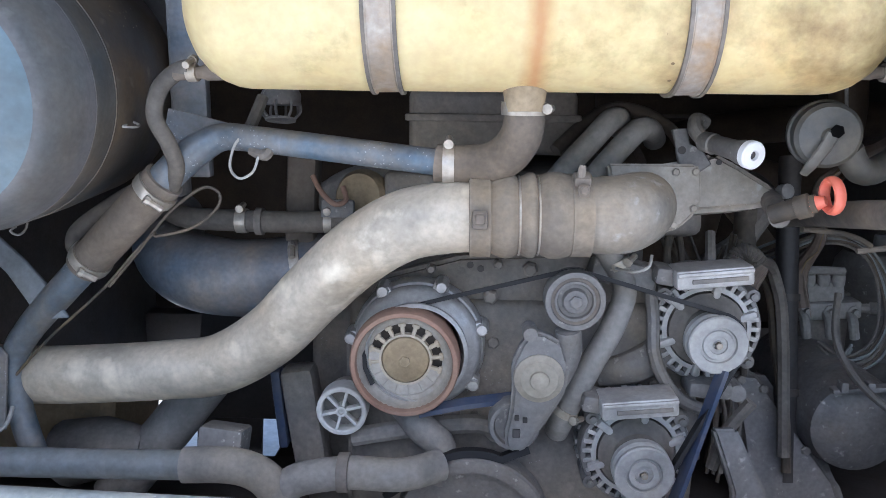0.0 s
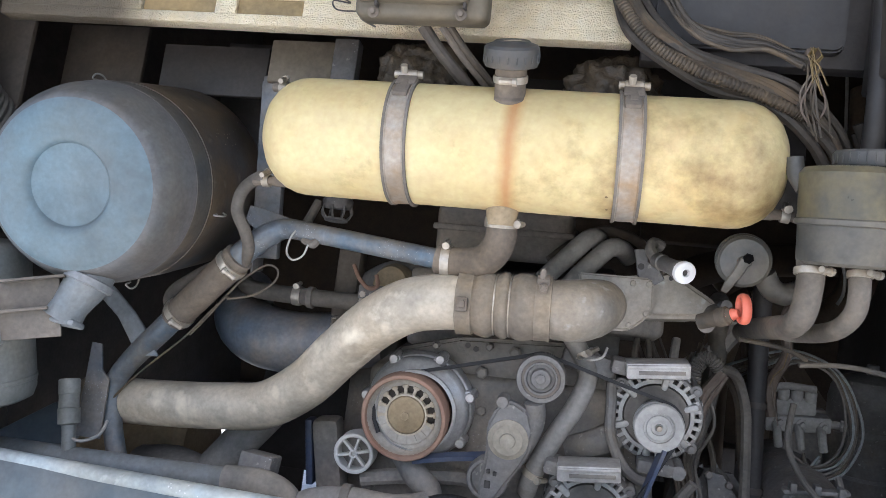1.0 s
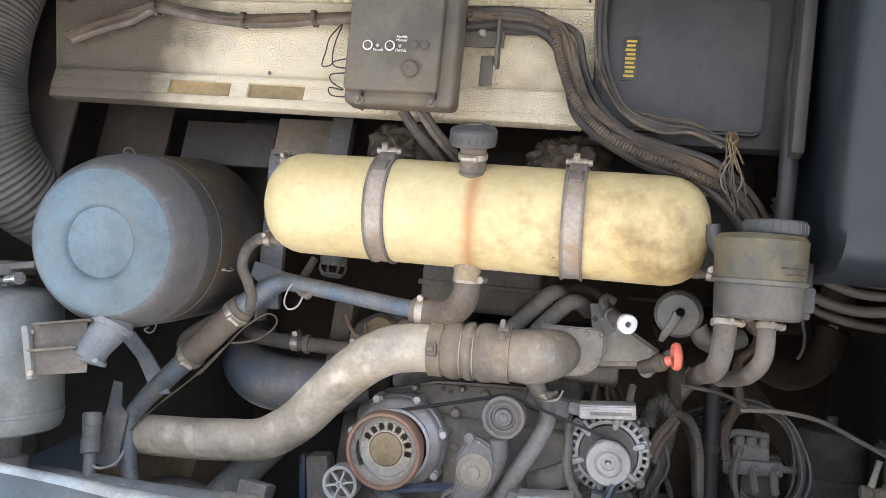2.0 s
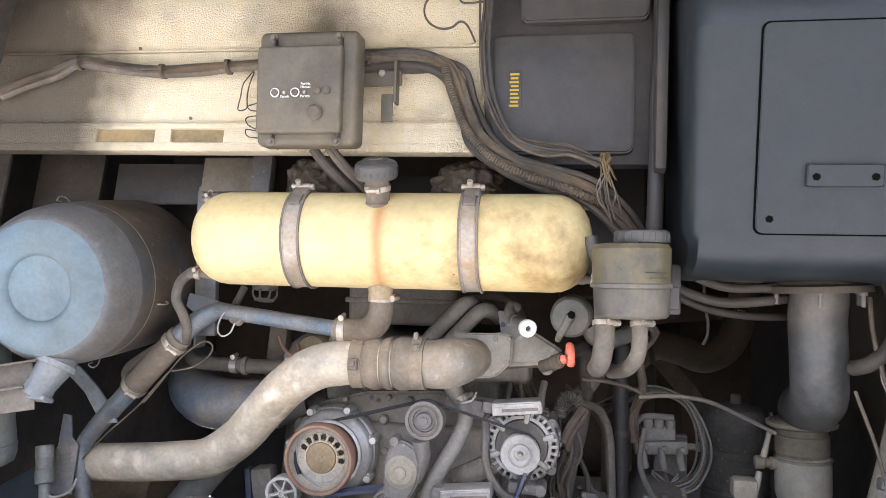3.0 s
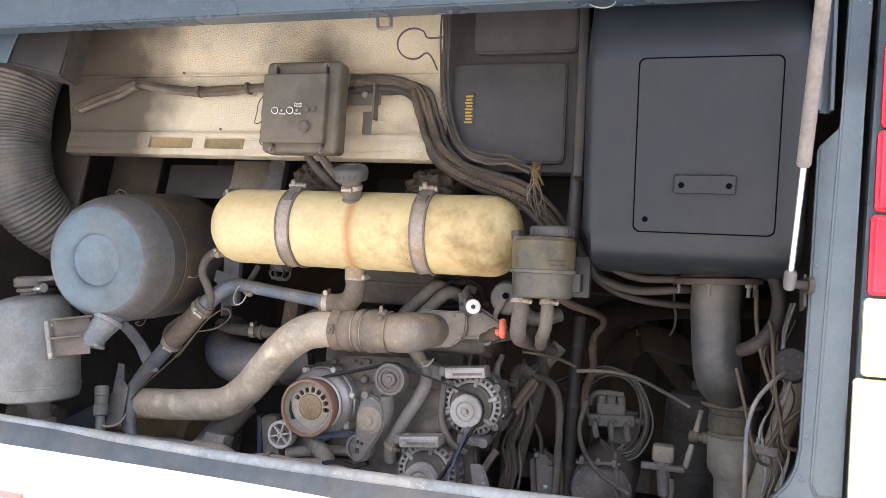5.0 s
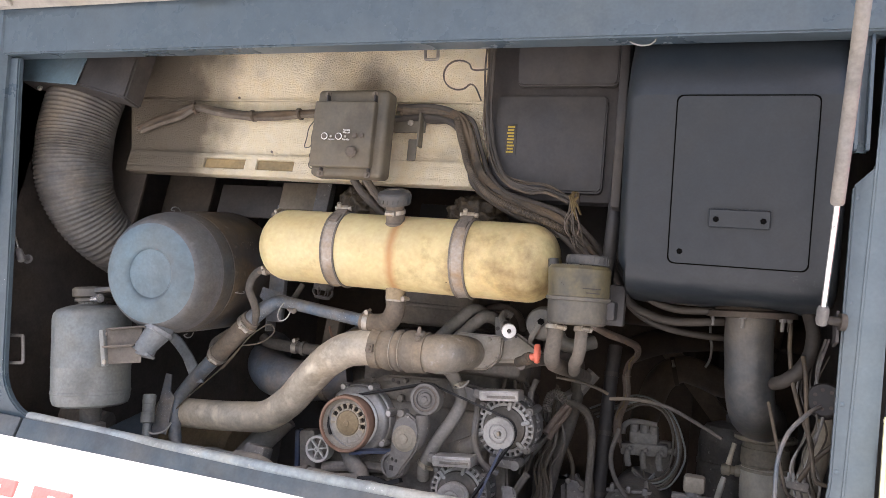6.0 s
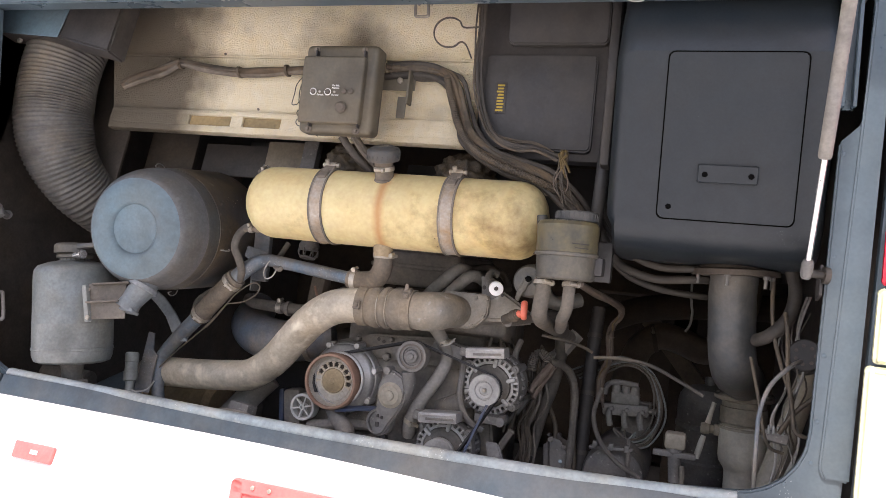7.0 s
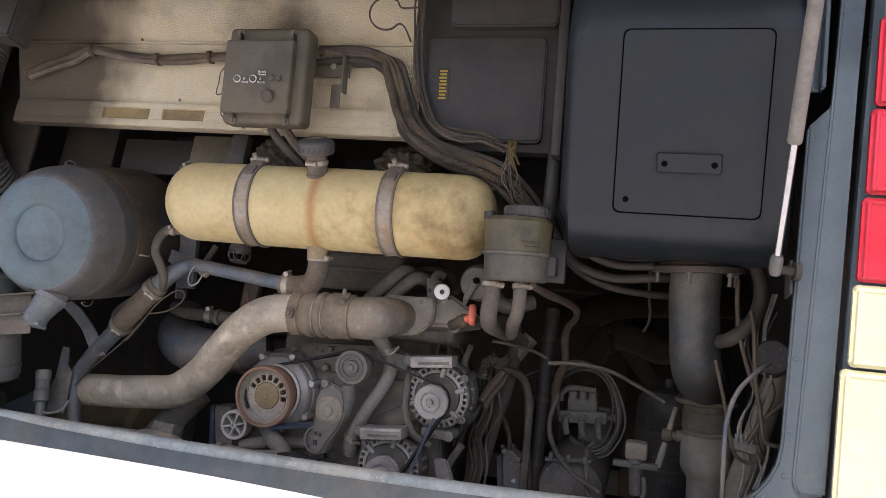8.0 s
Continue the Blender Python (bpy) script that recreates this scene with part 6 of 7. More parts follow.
blt = thing("drive_belt", "black ribbed drive belt over the pulleys", "drive belt", (0.10, 1.09, 0.90))
loop = [(-0.036 + 0.071 * math.cos(radians(a)), 1.10, 1.057 + 0.069 * math.sin(radians(a))) for a in (215, 195, 175, 160, 145, 130, 115)] + arc(0.172, 1.138, 0.0408, 104, 66, 1.06, 5) + arc(0.362, 1.088, 0.0385, 66, -20, 1.085, 8) + arc(0.268, 0.921, 0.0385, -30, -70, 1.09, 5) + arc(0.045, 0.815, 0.110, -60, -150, 1.10, 8)
part("belt", ribbon(loop, 0.018, 0.0055, (0, 1, 0)), M_BELT, blt)
b2 = thing("drive_belt", "worn blue-black drive belt low on the engine", "drive belt", (0.30, 1.07, 0.95))
part("belt", ribbon([(0.372, 1.082, 1.050), (0.350, 1.085, 0.985), (0.322, 1.088, 0.900), (0.30, 1.09, 0.84)], 0.022, 0.006, (-0.26, 0.97, 0)), M_BELT_BLUE, b2)
b3 = thing("drive_belt", "worn blue belt behind the tensioner", "drive belt", (0.05, 1.10, 0.99))
part("belt", ribbon([(-0.03, 1.10, 0.981), (0.03, 1.105, 0.993), (0.10, 1.11, 1.003)], 0.016, 0.008, (0, 0.85, 0.5)), M_BELT_BLUE, b3)
b4 = thing("drive_belt", "thick black belt round the crankshaft pulley", "drive belt", (0.045, 1.11, 0.90))
part("belt", ribbon([(-0.075, 1.105, 0.865)] + arc(0.045, 0.815, 0.112, 140, 70, 1.105, 10) + [(0.12, 1.105, 0.935)], 0.022, 0.010), M_BELT, b4)

# alternators: one built, one copied
alt = thing("alternator", "dusty finned aluminium alternator with a bright pulley", "alternator", (0.362, 1.13, 1.01), "alternators on the engine")
AC = V(0.362, 1.09, 1.094)
part("front_housing", lathe([(0.020, 0.0), (0.030, 0.004), (0.034, 0.020), (0.044, 0.026), (0.052, 0.030), (0.052, 0.040)], AC, (0, 1, 0), 40), M_RUBBER, alt)
part("stator", lathe([(0.046, 0.049), (0.066, 0.050), (0.0675, 0.056), (0.068, 0.13), (0.05, 0.135), (0, 0.135)], AC, (0, 1, 0), 48), M_RUBBER, alt, "dark windings behind the fins")
part("outer_ring", lathe([(0.0685, 0.036), (0.0745, 0.037), (0.0765, 0.044), (0.0765, 0.066), (0.070, 0.070), (0.068, 0.060)], AC, (0, 1, 0), 48, 0.0, True), M_CAST, alt)
part("rear_ring", lathe([(0.068, 0.090), (0.077, 0.092), (0.078, 0.125), (0.06, 0.14), (0, 0.142)], AC, (0, 1, 0), 48), M_CAST, alt)
part("inner_ring", lathe([(0.0545, 0.033), (0.0610, 0.034), (0.0610, 0.044), (0.0545, 0.044)], AC, (0, 1, 0), 40, 0.0, True), M_PULLEY, alt)
for k in range(30):
    a = 2 * math.pi * k / 30
    part("fin", box(AC + V(0.0660 * math.cos(a), 0.043, 0.0660 * math.sin(a)), (0.013, 0.016, 0.0064), 0.0012, (0, -math.degrees(a), 0)), M_PULLEY, alt)
for k in range(6):
    a = 2 * math.pi * k / 6 + 0.35
    part("housing_arm", box(AC + V(0.049 * math.cos(a), 0.034, 0.049 * math.sin(a)), (0.040, 0.014, 0.0115), 0.004, (0, -math.degrees(a), 0)), M_PULLEY, alt)
for ang in (38, 142, 218, 322):
    a = radians(ang)
    part("through_bolt", lathe([(0, 0.030), (0.005, 0.030), (0.005, 0.035), (0.0095, 0.036), (0.0105, 0.040), (0.0105, 0.125), (0, 0.126)], AC + V(0.0765 * math.cos(a), 0, 0.0765 * math.sin(a)), (0, 1, 0), 12), M_CAST, alt, "bolted housing boss")
for k in range(22):
    a = 2 * math.pi * k / 22
    part("side_rib", box(AC + V(0.0765 * math.cos(a), 0.078, 0.0765 * math.sin(a)), (0.006, 0.030, 0.007), 0.001, (0, -math.degrees(a), 0)), M_PULLEY, alt)
pl = part("pulley", lathe([(0, 0.0), (0.006, 0.0), (0.0065, 0.004), (0.012, 0.004), (0.0125, 0.0015), (0.0195, 0.001), (0.0205, 0.0035), (0.0235, 0.0035), (0.0245, 0.0), (0.0375, -0.001), (0.0395, 0.001), (0.0395, 0.006), (0.038, 0.008), (0.0395, 0.010), (0.038, 0.012), (0.0395, 0.014), (0.038, 0.016), (0.0395, 0.018), (0.0395, 0.028), (0.030, 0.030)], AC + V(0.001, -0.021, -0.006), (0, 1, 0), 44), M_PULLEY, alt, "pale grooved pulley")
part("pulley_nut", lathe([(0, -0.004), (0.0042, -0.004), (0.0046, 0.0), (0.0058, 0.0), (0.006, 0.006)], AC + V(0.001, -0.021, -0.006), (0, 1, 0), 12), M_CLAMP, pl)
rgl = part("regulator", box(AC + V(-0.008, 0.012, 0.083), (0.100, 0.055, 0.026), 0.004, (0, -6, 0)), M_ALU, alt, "finned regulator housing")
part("regulator_slot", box(AC + V(-0.002, -0.0155, 0.081), (0.072, 0.004, 0.006), 0.001, (0, -6, 0)), M_IRON, rgl)
part("regulator_lip", box(AC + V(-0.008, -0.014, 0.090), (0.098, 0.008, 0.006), 0.002, (0, -6, 0)), M_ALU, rgl)
part("lug_side", box(AC + V(-0.065, 0.03, 0.078), (0.03, 0.05, 0.024), 0.006, (0, 8, 0)), M_CAST, alt)
part("foot", join(box(AC + V(0.005, 0.03, -0.080), (0.060, 0.05, 0.022), 0.005, (0, 3, 0)), lathe([(0, -0.008), (0.012, -0.008), (0.012, 0.05), (0, 0.05)], AC + V(0.040, 0.014, -0.082), (0, 1, 0), 14)), M_CAST, alt, "cast mounting foot")
copy_thing(alt, Matrix.Translation((0.268, 1.13, 0.838)))

hs = thing("bypass_hose", "grey bent coolant hose beside the tensioner", "hose", (0.2, 1.11, 1.0))
part("hose_run", hose([(0.205, 1.08, 1.225), (0.224, 1.10, 1.20), (0.246, 1.105, 1.155), (0.232, 1.105, 1.105), (0.205, 1.105, 1.055), (0.182, 1.11, 1.01), (0.168, 1.125, 0.975), (0.162, 1.15, 0.95)], 0.0165, 16), M_PALEHOSE, hs)
clamp_on(hs, (0.236, 1.103, 1.188), (0.5, 0.1, -0.9), 0.0168, 0.011, (0.8, -0.6, 0))
clamp_on(hs, (0.170, 1.120, 0.985), (-0.4, 0.3, -0.9), 0.0168, 0.011, (0.8, -0.6, 0))
for pts in ([(0.148, 1.13, 1.295), (0.160, 1.12, 1.314), (0.199, 1.12, 1.358), (0.226, 1.125, 1.388), (0.243, 1.15, 1.396), (0.25, 1.19, 1.39)], [(0.195, 1.13, 1.295), (0.208, 1.12, 1.312), (0.242, 1.12, 1.352), (0.266, 1.125, 1.376), (0.286, 1.145, 1.379), (0.30, 1.18, 1.372)]):
    th = thing("injector_hose", "thick grey hose rising to the engine top", "hose", pts[0])
    part("hose_run", hose(pts, 0.0165, 16), M_PALEHOSE, th)
th = thing("breather_hose", "dark hose behind the tank outlet", "hose", (0.25, 1.28, 1.38))
part("hose_run", hose([(0.16, 1.22, 1.36), (0.20, 1.24, 1.40), (0.25, 1.27, 1.435), (0.30, 1.27, 1.43), (0.335, 1.24, 1.40), (0.35, 1.22, 1.37)], 0.010, 12), M_HOSE_DARK, th)

# left of the engine
el = thing("intake_hose", "large dark blue-black rubber elbow hose", "hose", (-0.4, 1.26, 1.10))
part("elbow", hose([(-0.17, 1.30, 1.185), (-0.25, 1.28, 1.165), (-0.33, 1.27, 1.155), (-0.41, 1.28, 1.165), (-0.47, 1.32, 1.20), (-0.50, 1.40, 1.26)], [0.056, 0.060, 0.062, 0.063, 0.060, 0.055], 28), M_HOSE_BLUE, el)
clamp_on(el, (-0.235, 1.283, 1.168), (-1, 0, -0.2), 0.061, 0.016, (0, -1, 0.6))
cpj = thing("cross_pipe", "thin dusty coolant pipe with clamped joints", "coolant pipe", (-0.28, 1.2, 1.22))
part("tube", hose([(-0.43, 1.21, 1.26), (-0.40, 1.20, 1.247), (-0.31, 1.20, 1.243), (-0.20, 1.20, 1.243), (-0.10, 1.20, 1.246)], 0.0165, 16), M_RUBBER, cpj)
part("steel_end", hose([(-0.285, 1.20, 1.2425), (-0.18, 1.20, 1.2425), (-0.09, 1.205, 1.246)], 0.0135, 16), M_STEEL_BLUE, cpj)
part("collar", lathe([(0.016, -0.006), (0.021, -0.005), (0.021, 0.005), (0.016, 0.006)], (-0.285, 1.2, 1.2425), (1, 0, 0), 20, 0.0, True), M_RUBBER, cpj)
clamp_on(cpj, (-0.312, 1.2, 1.243), (1, 0, 0), 0.017, 0.016, (0, -0.4, 1))
clamp_on(cpj, (-0.18, 1.2, 1.243), (1, 0, 0), 0.015, 0.012, (0, -0.4, 1))
hz = thing("heater_hose", "curved grey hose from the tank to the filter side", "hose", (-0.34, 0.97, 1.28))
part("hose_run", hose([(-0.298, 0.937, 1.409), (-0.318, 0.945, 1.406), (-0.343, 0.955, 1.387), (-0.352, 0.965, 1.355), (-0.340, 0.98, 1.325), (-0.337, 1.0, 1.298), (-0.350, 1.02, 1.275)], 0.0105, 14), M_RUBBER, hz)
hb2 = thing("return_hose", "grey hose curling behind the sleeve", "hose", (-0.5, 1.09, 1.19))
part("hose_run", hose([(-0.405, 1.09, 1.285), (-0.44, 1.09, 1.268), (-0.485, 1.09, 1.238), (-0.510, 1.09, 1.215), (-0.508, 1.085, 1.195), (-0.485, 1.08, 1.190)], 0.0125, 14), M_RUBBER, hb2)
wl = thing("grey_cable", "thin pale cable looped beside the coolant pipe", "cable", (-0.38, 1.02, 1.1))
part("cable", hose([(-0.625, 1.11, 0.985), (-0.585, 1.105, 1.032), (-0.542, 1.095, 1.074), (-0.465, 1.075, 1.138), (-0.411, 1.055, 1.191), (-0.381, 1.04, 1.215), (-0.374, 1.035, 1.212), (-0.332, 1.035, 1.222), (-0.305, 1.035, 1.240), (-0.292, 1.035, 1.258), (-0.297, 1.035, 1.273), (-0.318, 1.035, 1.275), (-0.355, 1.035, 1.247), (-0.385, 1.042, 1.214), (-0.415, 1.058, 1.183), (-0.455, 1.075, 1.143)], 0.0021, 8), M_CABLE, wl)
sn = thing("sensor_cage", "small wire-caged sensor under the tank", "sensor", (-0.255, 1.19, 1.418))
part("cup", lathe([(0, 0.0), (0.026, 0.0), (0.030, 0.008), (0.030, 0.016), (0.022, 0.030), (0, 0.032)], (-0.255, 1.19, 1.418), (0, -0.15, 1), 20), M_CAST, sn)
for k in range(8):
    a = k * math.pi / 4
    part("cage_wire", hose([(-0.255 + 0.028 * math.cos(a), 1.19 + 0.028 * math.sin(a), 1.423), (-0.255 + 0.030 * math.cos(a), 1.19 + 0.03 * math.sin(a), 1.408), (-0.255 + 0.020 * math.cos(a), 1.19 + 0.02 * math.sin(a), 1.396)], 0.0022, 6), M_CAST, sn)
part("cage_ring", lathe([(0.019, -0.002), (0.023, -0.002), (0.023, 0.002), (0.019, 0.002)], (-0.255, 1.19, 1.396), (0, 0, 1), 20), M_CAST, sn)
part("stem", hose([(-0.243, 1.05, 1.40), (-0.255, 1.04, 1.36), (-0.262, 1.03, 1.345)], 0.008, 10), M_RUBBER, sn)
part("post", box((-0.235, 1.27, 1.27), (0.05, 0.05, 0.18), 0.012), M_HOSE_DARK, sn, "dark stand")
tb = thing("turbo_body", "rust-red dusty turbocharger housing", "turbocharger", (-0.12, 1.25, 1.28))
part("housing", lathe([(0, 0), (0.035, 0.0), (0.045, 0.02), (0.045, 0.06), (0.03, 0.08), (0, 0.09)], (-0.14, 1.22, 1.285), (0.2, 1, 0), 24), M_DUSTY_HUB, tb)
part("wheel_case", hose([(-0.19, 1.30, 1.28), (-0.14, 1.27, 1.30), (-0.08, 1.29, 1.30), (-0.05, 1.34, 1.28)], 0.04, 18), M_IRON, tb)
part("rust_wire", hose([(-0.20, 1.17, 1.31), (-0.185, 1.165, 1.285), (-0.165, 1.165, 1.268), (-0.15, 1.17, 1.275), (-0.155, 1.17, 1.295)], 0.004, 8), M_RUST, tb, "rust-red bent wire")
part("clip", box((-0.165, 1.19, 1.262), (0.05, 0.012, 0.03), 0.004), M_CAST, tb)

# under the charge pipe
lb = thing("cross_beam", "dusty grey tubular beam along the bay floor", "chassis beam", (-0.45, 1.05, 0.88))
part("beam_tube", hose([(-1.0, 1.05, 0.905), (-0.60, 1.05, 0.908), (-0.32, 1.05, 0.912), (-0.27, 1.05, 0.913), (-0.235, 1.055, 0.900), (-0.205, 1.06, 0.87), (-0.20, 1.06, 0.83)], 0.0195, 18), M_SPOUT, lb)
part("beam_elbow", hose([(-0.335, 1.05, 0.912), (-0.27, 1.05, 0.913), (-0.232, 1.055, 0.899), (-0.205, 1.06, 0.868)], 0.0235, 18), M_PALEHOSE, lb, "rubber elbow")
part("mount", box((-0.295, 1.09, 0.935), (0.06, 0.05, 0.045), 0.005, (0, 6, 0)), M_CAST, lb)
lp2 = thing("water_pipe", "dusty grey coolant pipe at the foot of the engine", "coolant pipe", (-0.12, 1.08, 0.88))
part("tube", hose([(-0.21, 1.06, 0.875), (-0.185, 1.06, 0.895), (-0.12, 1.06, 0.906), (-0.05, 1.07, 0.903), (0.0, 1.10, 0.91)], 0.022, 16), M_PALEHOSE, lp2)
part("collar", lathe([(0.021, -0.008), (0.026, -0.007), (0.026, 0.007), (0.021, 0.008)], (-0.125, 1.06, 0.906), (1, 0, 0), 22, 0.0, True), M_RUBBER, lp2)
ex = thing("exhaust_pipe", "thick dusty exhaust pipe slanting to the floor", "exhaust pipe", (-0.45, 1.28, 0.88))
part("tube", hose([(-0.34, 1.28, 1.045), (-0.392, 1.27, 0.977), (-0.441, 1.27, 0.913), (-0.462, 1.27, 0.887), (-0.53, 1.27, 0.80)], 0.037, 22), M_PALEHOSE, ex)
sil = thing("silencer", "dusty brown exhaust silencer drum under the pipe", "silencer", (-0.62, 1.40, 0.78))
part("drum", lathe([(0, 0), (0.09, 0.004), (0.105, 0.02), (0.105, 0.24), (0.09, 0.26), (0, 0.265)], (-0.82, 1.42, 0.90), (1, 0, 0.05), 32), M_DUSTY_HUB, sil)
part("cone", hose([(-0.62, 1.30, 0.86), (-0.55, 1.28, 0.875), (-0.47, 1.26, 0.88)], [0.055, 0.05, 0.03], 18), M_PALEHOSE, sil)
gc = thing("engine_mount", "dusty grey engine mount column with a blue stripe", "engine mount", (-0.23, 1.25, 0.80))
part("column", box((-0.217, 1.25, 0.935), (0.054, 0.05, 0.18), 0.012, (0, -8, 0)), M_IRON, gc)
part("stripe", box((-0.256, 1.245, 0.957), (0.014, 0.03, 0.125), 0.003, (0, -5, 0)), M_BELT_BLUE, gc, "blue painted strip")
bx = thing("floor_tray", "blue-grey folded steel tray at the bay side", "bracket", (-0.8, 1.08, 0.88))
part("tray", plate([(-0.16, -0.05), (0.03, -0.05), (0.10, 0.06), (0.0, 0.07)], (-0.72, 1.10, 0.925), (1, 0, 0), (0, 0.35, 0.94), 0.008, 0.002), M_CHANNEL, bx)
part("roll", lathe([(0, 0), (0.034, 0.0), (0.036, 0.006), (0.036, 0.15), (0.028, 0.156), (0, 0.158)], (-1.0, 1.12, 0.945), (1, 0.1, -0.05), 22), M_RUBBER, bx, "grey rolled sleeve")

# ---- steering fluid reservoir ----
rs = thing("fluid_reservoir", "smoked grey fluid reservoir with a flat dark lid", "reservoir", (0.560, 0.832, 1.326))
part("lower_body", lathe([(0, 0), (0.058, 0.0), (0.063, 0.004), (0.0645, 0.05), (0.069, 0.052), (0.069, 0.058), (0.066, 0.060)], (0.560, 0.832, 1.326), (-0.015, 0, 1), 44), M_RESERVOIR, rs)
part("upper_body", lathe([(0.066, 0.058), (0.066, 0.064), (0.0675, 0.118), (0.062, 0.126), (0.045, 0.128), (0, 0.128)], (0.560, 0.832, 1.326), (-0.015, 0, 1), 44), M_RES_TOP, rs, "smoky yellowed upper half")
ld = part("lid", lathe([(0.040, 0.126), (0.045, 0.128), (0.046, 0.130), (0.046, 0.146), (0.044, 0.149), (0, 0.150)], (0.577, 0.828, 1.326), (-0.015, 0, 1), 40), M_CAP_GREY, rs, "flat dark screw lid")
part("lid_ribs", join(*[box((0.575 + 0.0462 * math.cos(a), 0.828 + 0.0462 * math.sin(a), 1.464), (0.0018, 0.0018, 0.014), 0.0004) for a in [2 * math.pi * k / 28 for k in range(28)]]), M_CAP_GREY, ld)
part("side_spout", hose([(0.505, 0.86, 1.424), (0.494, 0.868, 1.444), (0.490, 0.87, 1.466)], 0.012, 12), M_RESERVOIR, rs)
part("level_mark", join(box((0.596, 0.7745, 1.404), (0.04, 0.002, 0.002), 0.0005, (0, 0, 32)), box((0.599, 0.7755, 1.395), (0.03, 0.002, 0.002), 0.0005, (0, 0, 32))), M_DARK, rs)
part("holder", join(box((0.627, 0.850, 1.361), (0.025, 0.05, 0.04), 0.005), box((0.60, 0.910, 1.374), (0.10, 0.03, 0.09), 0.004)), M_PANEL, rs, "dark bracket")
for pts, r in (([(0.514, 0.845, 1.332), (0.516, 0.850, 1.300), (0.512, 0.862, 1.262), (0.508, 0.90, 1.248), (0.506, 0.98, 1.252), (0.510, 1.12, 1.262), (0.520, 1.28, 1.27)], 0.0175), ([(0.573, 0.838, 1.332), (0.574, 0.842, 1.290), (0.571, 0.853, 1.264), (0.560, 0.88, 1.247), (0.550, 0.94, 1.245), (0.535, 1.02, 1.25)], 0.0135)):
    th = thing("reservoir_hose", "dark dusty rubber hose below the reservoir", "hose", pts[-1])
    part("hose_run", hose(pts, r, 16), M_RUBBER, th)
    clamp_on(th, pts[0][:2] + (1.316,), (0, 0, 1), r + 0.0005, 0.009, (0.8, -0.8, 0))

# ---- tall hose and filter under the cabinet ----
tv = thing("heater_duct", "sooty blue-black vertical duct with a bolted flange", "duct", (0.93, 1.08, 1.15))
part("top_flange", lathe([(0.060, 0.040), (0.074, 0.030), (0.082, 0.010), (0.094, 0.006), (0.095, -0.006), (0.045, -0.008)], (0.912, 1.012, 1.420), (-0.05, -0.216, 0.976), 36), M_FLANGE, tv)
part("neck", lathe([(0.068, 0), (0.072, 0.07)], (0.912, 1.009, 1.435), (0, -0.216, 0.976), 32), M_FLANGE, tv)
for k in range(6):
    a = 2 * math.pi * k / 6 + 0.3
    part("bolt", lathe([(0, -0.02), (0.004, -0.02), (0.004, 0.0), (0.007, 0.0), (0.007, 0.01), (0, 0.011)], (0.912 + 0.083 * math.cos(a), 1.014 + 0.081 * math.sin(a), 1.410 + 0.018 * math.sin(a)), (0, -0.216, 0.976), 8), M_CAST, tv)
part("tube", hose([(0.908, 0.992, 1.440), (0.910, 1.0, 1.404), (0.910, 1.02, 1.362), (0.914, 1.035, 1.310), (0.918, 1.055, 1.265), (0.925, 1.085, 1.230), (0.937, 1.16, 1.216), (0.964, 1.33, 1.222), (0.975, 1.40, 1.215)], [0.0515, 0.0515, 0.0515, 0.0515, 0.0515, 0.052, 0.053, 0.052, 0.050], 30), M_TUBE, tv, "dusty blue-black tube")

stn = thing("fuel_strainer", "large dusty tan strainer housing with a drain tap", "strainer", (0.985, 1.42, 0.83))
part("flange", lathe([(0.040, 0.012), (0.070, 0.010), (0.076, 0.006), (0.076, -0.002), (0.068, -0.006), (0.05, -0.008)], (0.975, 1.40, 1.190), (-0.03, 0, 1), 44), M_TAN, stn, "dust-brown top flange")
for k in range(8):
    a = 2 * math.pi * (k + 0.3) / 8
    part("bolt", bolt((0.975 + 0.067 * math.cos(a), 1.40 + 0.067 * math.sin(a), 1.200), (0, 0, 1), 0.006, 0.006), M_FLANGE, stn)
part("neck", lathe([(0.055, 0.0), (0.055, -0.020), (0.058, -0.022), (0.058, -0.062), (0.055, -0.064), (0.055, -0.075)], (0.975, 1.40, 1.188), (-0.02, 0, 1), 44), M_TAN, stn, "dust-brown stepped neck")
part("housing", lathe([(0.054, -0.068), (0.056, -0.070), (0.060, -0.074), (0.060, -0.15), (0.057, -0.165), (0.046, -0.18), (0.042, -0.19), (0.042, -0.34)], (0.977, 1.40, 1.188), (-0.02, 0, 1), 44), M_STRAINER, stn, "dusted can, brightened in its colour")
part("band", lathe([(0.0575, -0.004), (0.0615, -0.003), (0.0615, 0.003), (0.0575, 0.004)], (0.979, 1.40, 1.112), (-0.02, 0, 1), 40, 0.0, True), M_TAN, stn)
tp = part("tap", lathe([(0, 0), (0.013, 0.002), (0.015, 0.006), (0.015, 0.022), (0.011, 0.025), (0.011, 0.034), (0.015, 0.036), (0.015, 0.058)], (0.872, 1.40, 1.098), (1, 0.0, 0), 18), M_TAN, stn, "dusty drain tap")
part("tap_lever", hose([(0.902, 1.385, 1.170), (0.896, 1.383, 1.145), (0.890, 1.385, 1.115)], [0.0065, 0.006, 0.0075], 12), M_STRAINER, tp, "pale tap lever")
part("tap_spout", hose([(0.882, 1.385, 1.080), (0.876, 1.380, 1.055), (0.868, 1.380, 1.020)], [0.0065, 0.0085, 0.008], 12), M_STRAINER, tp, "pale tap spout")
at = thing("air_tank", "dusty grey upright air drier canister", "air canister", (0.893, 1.72, 0.83))
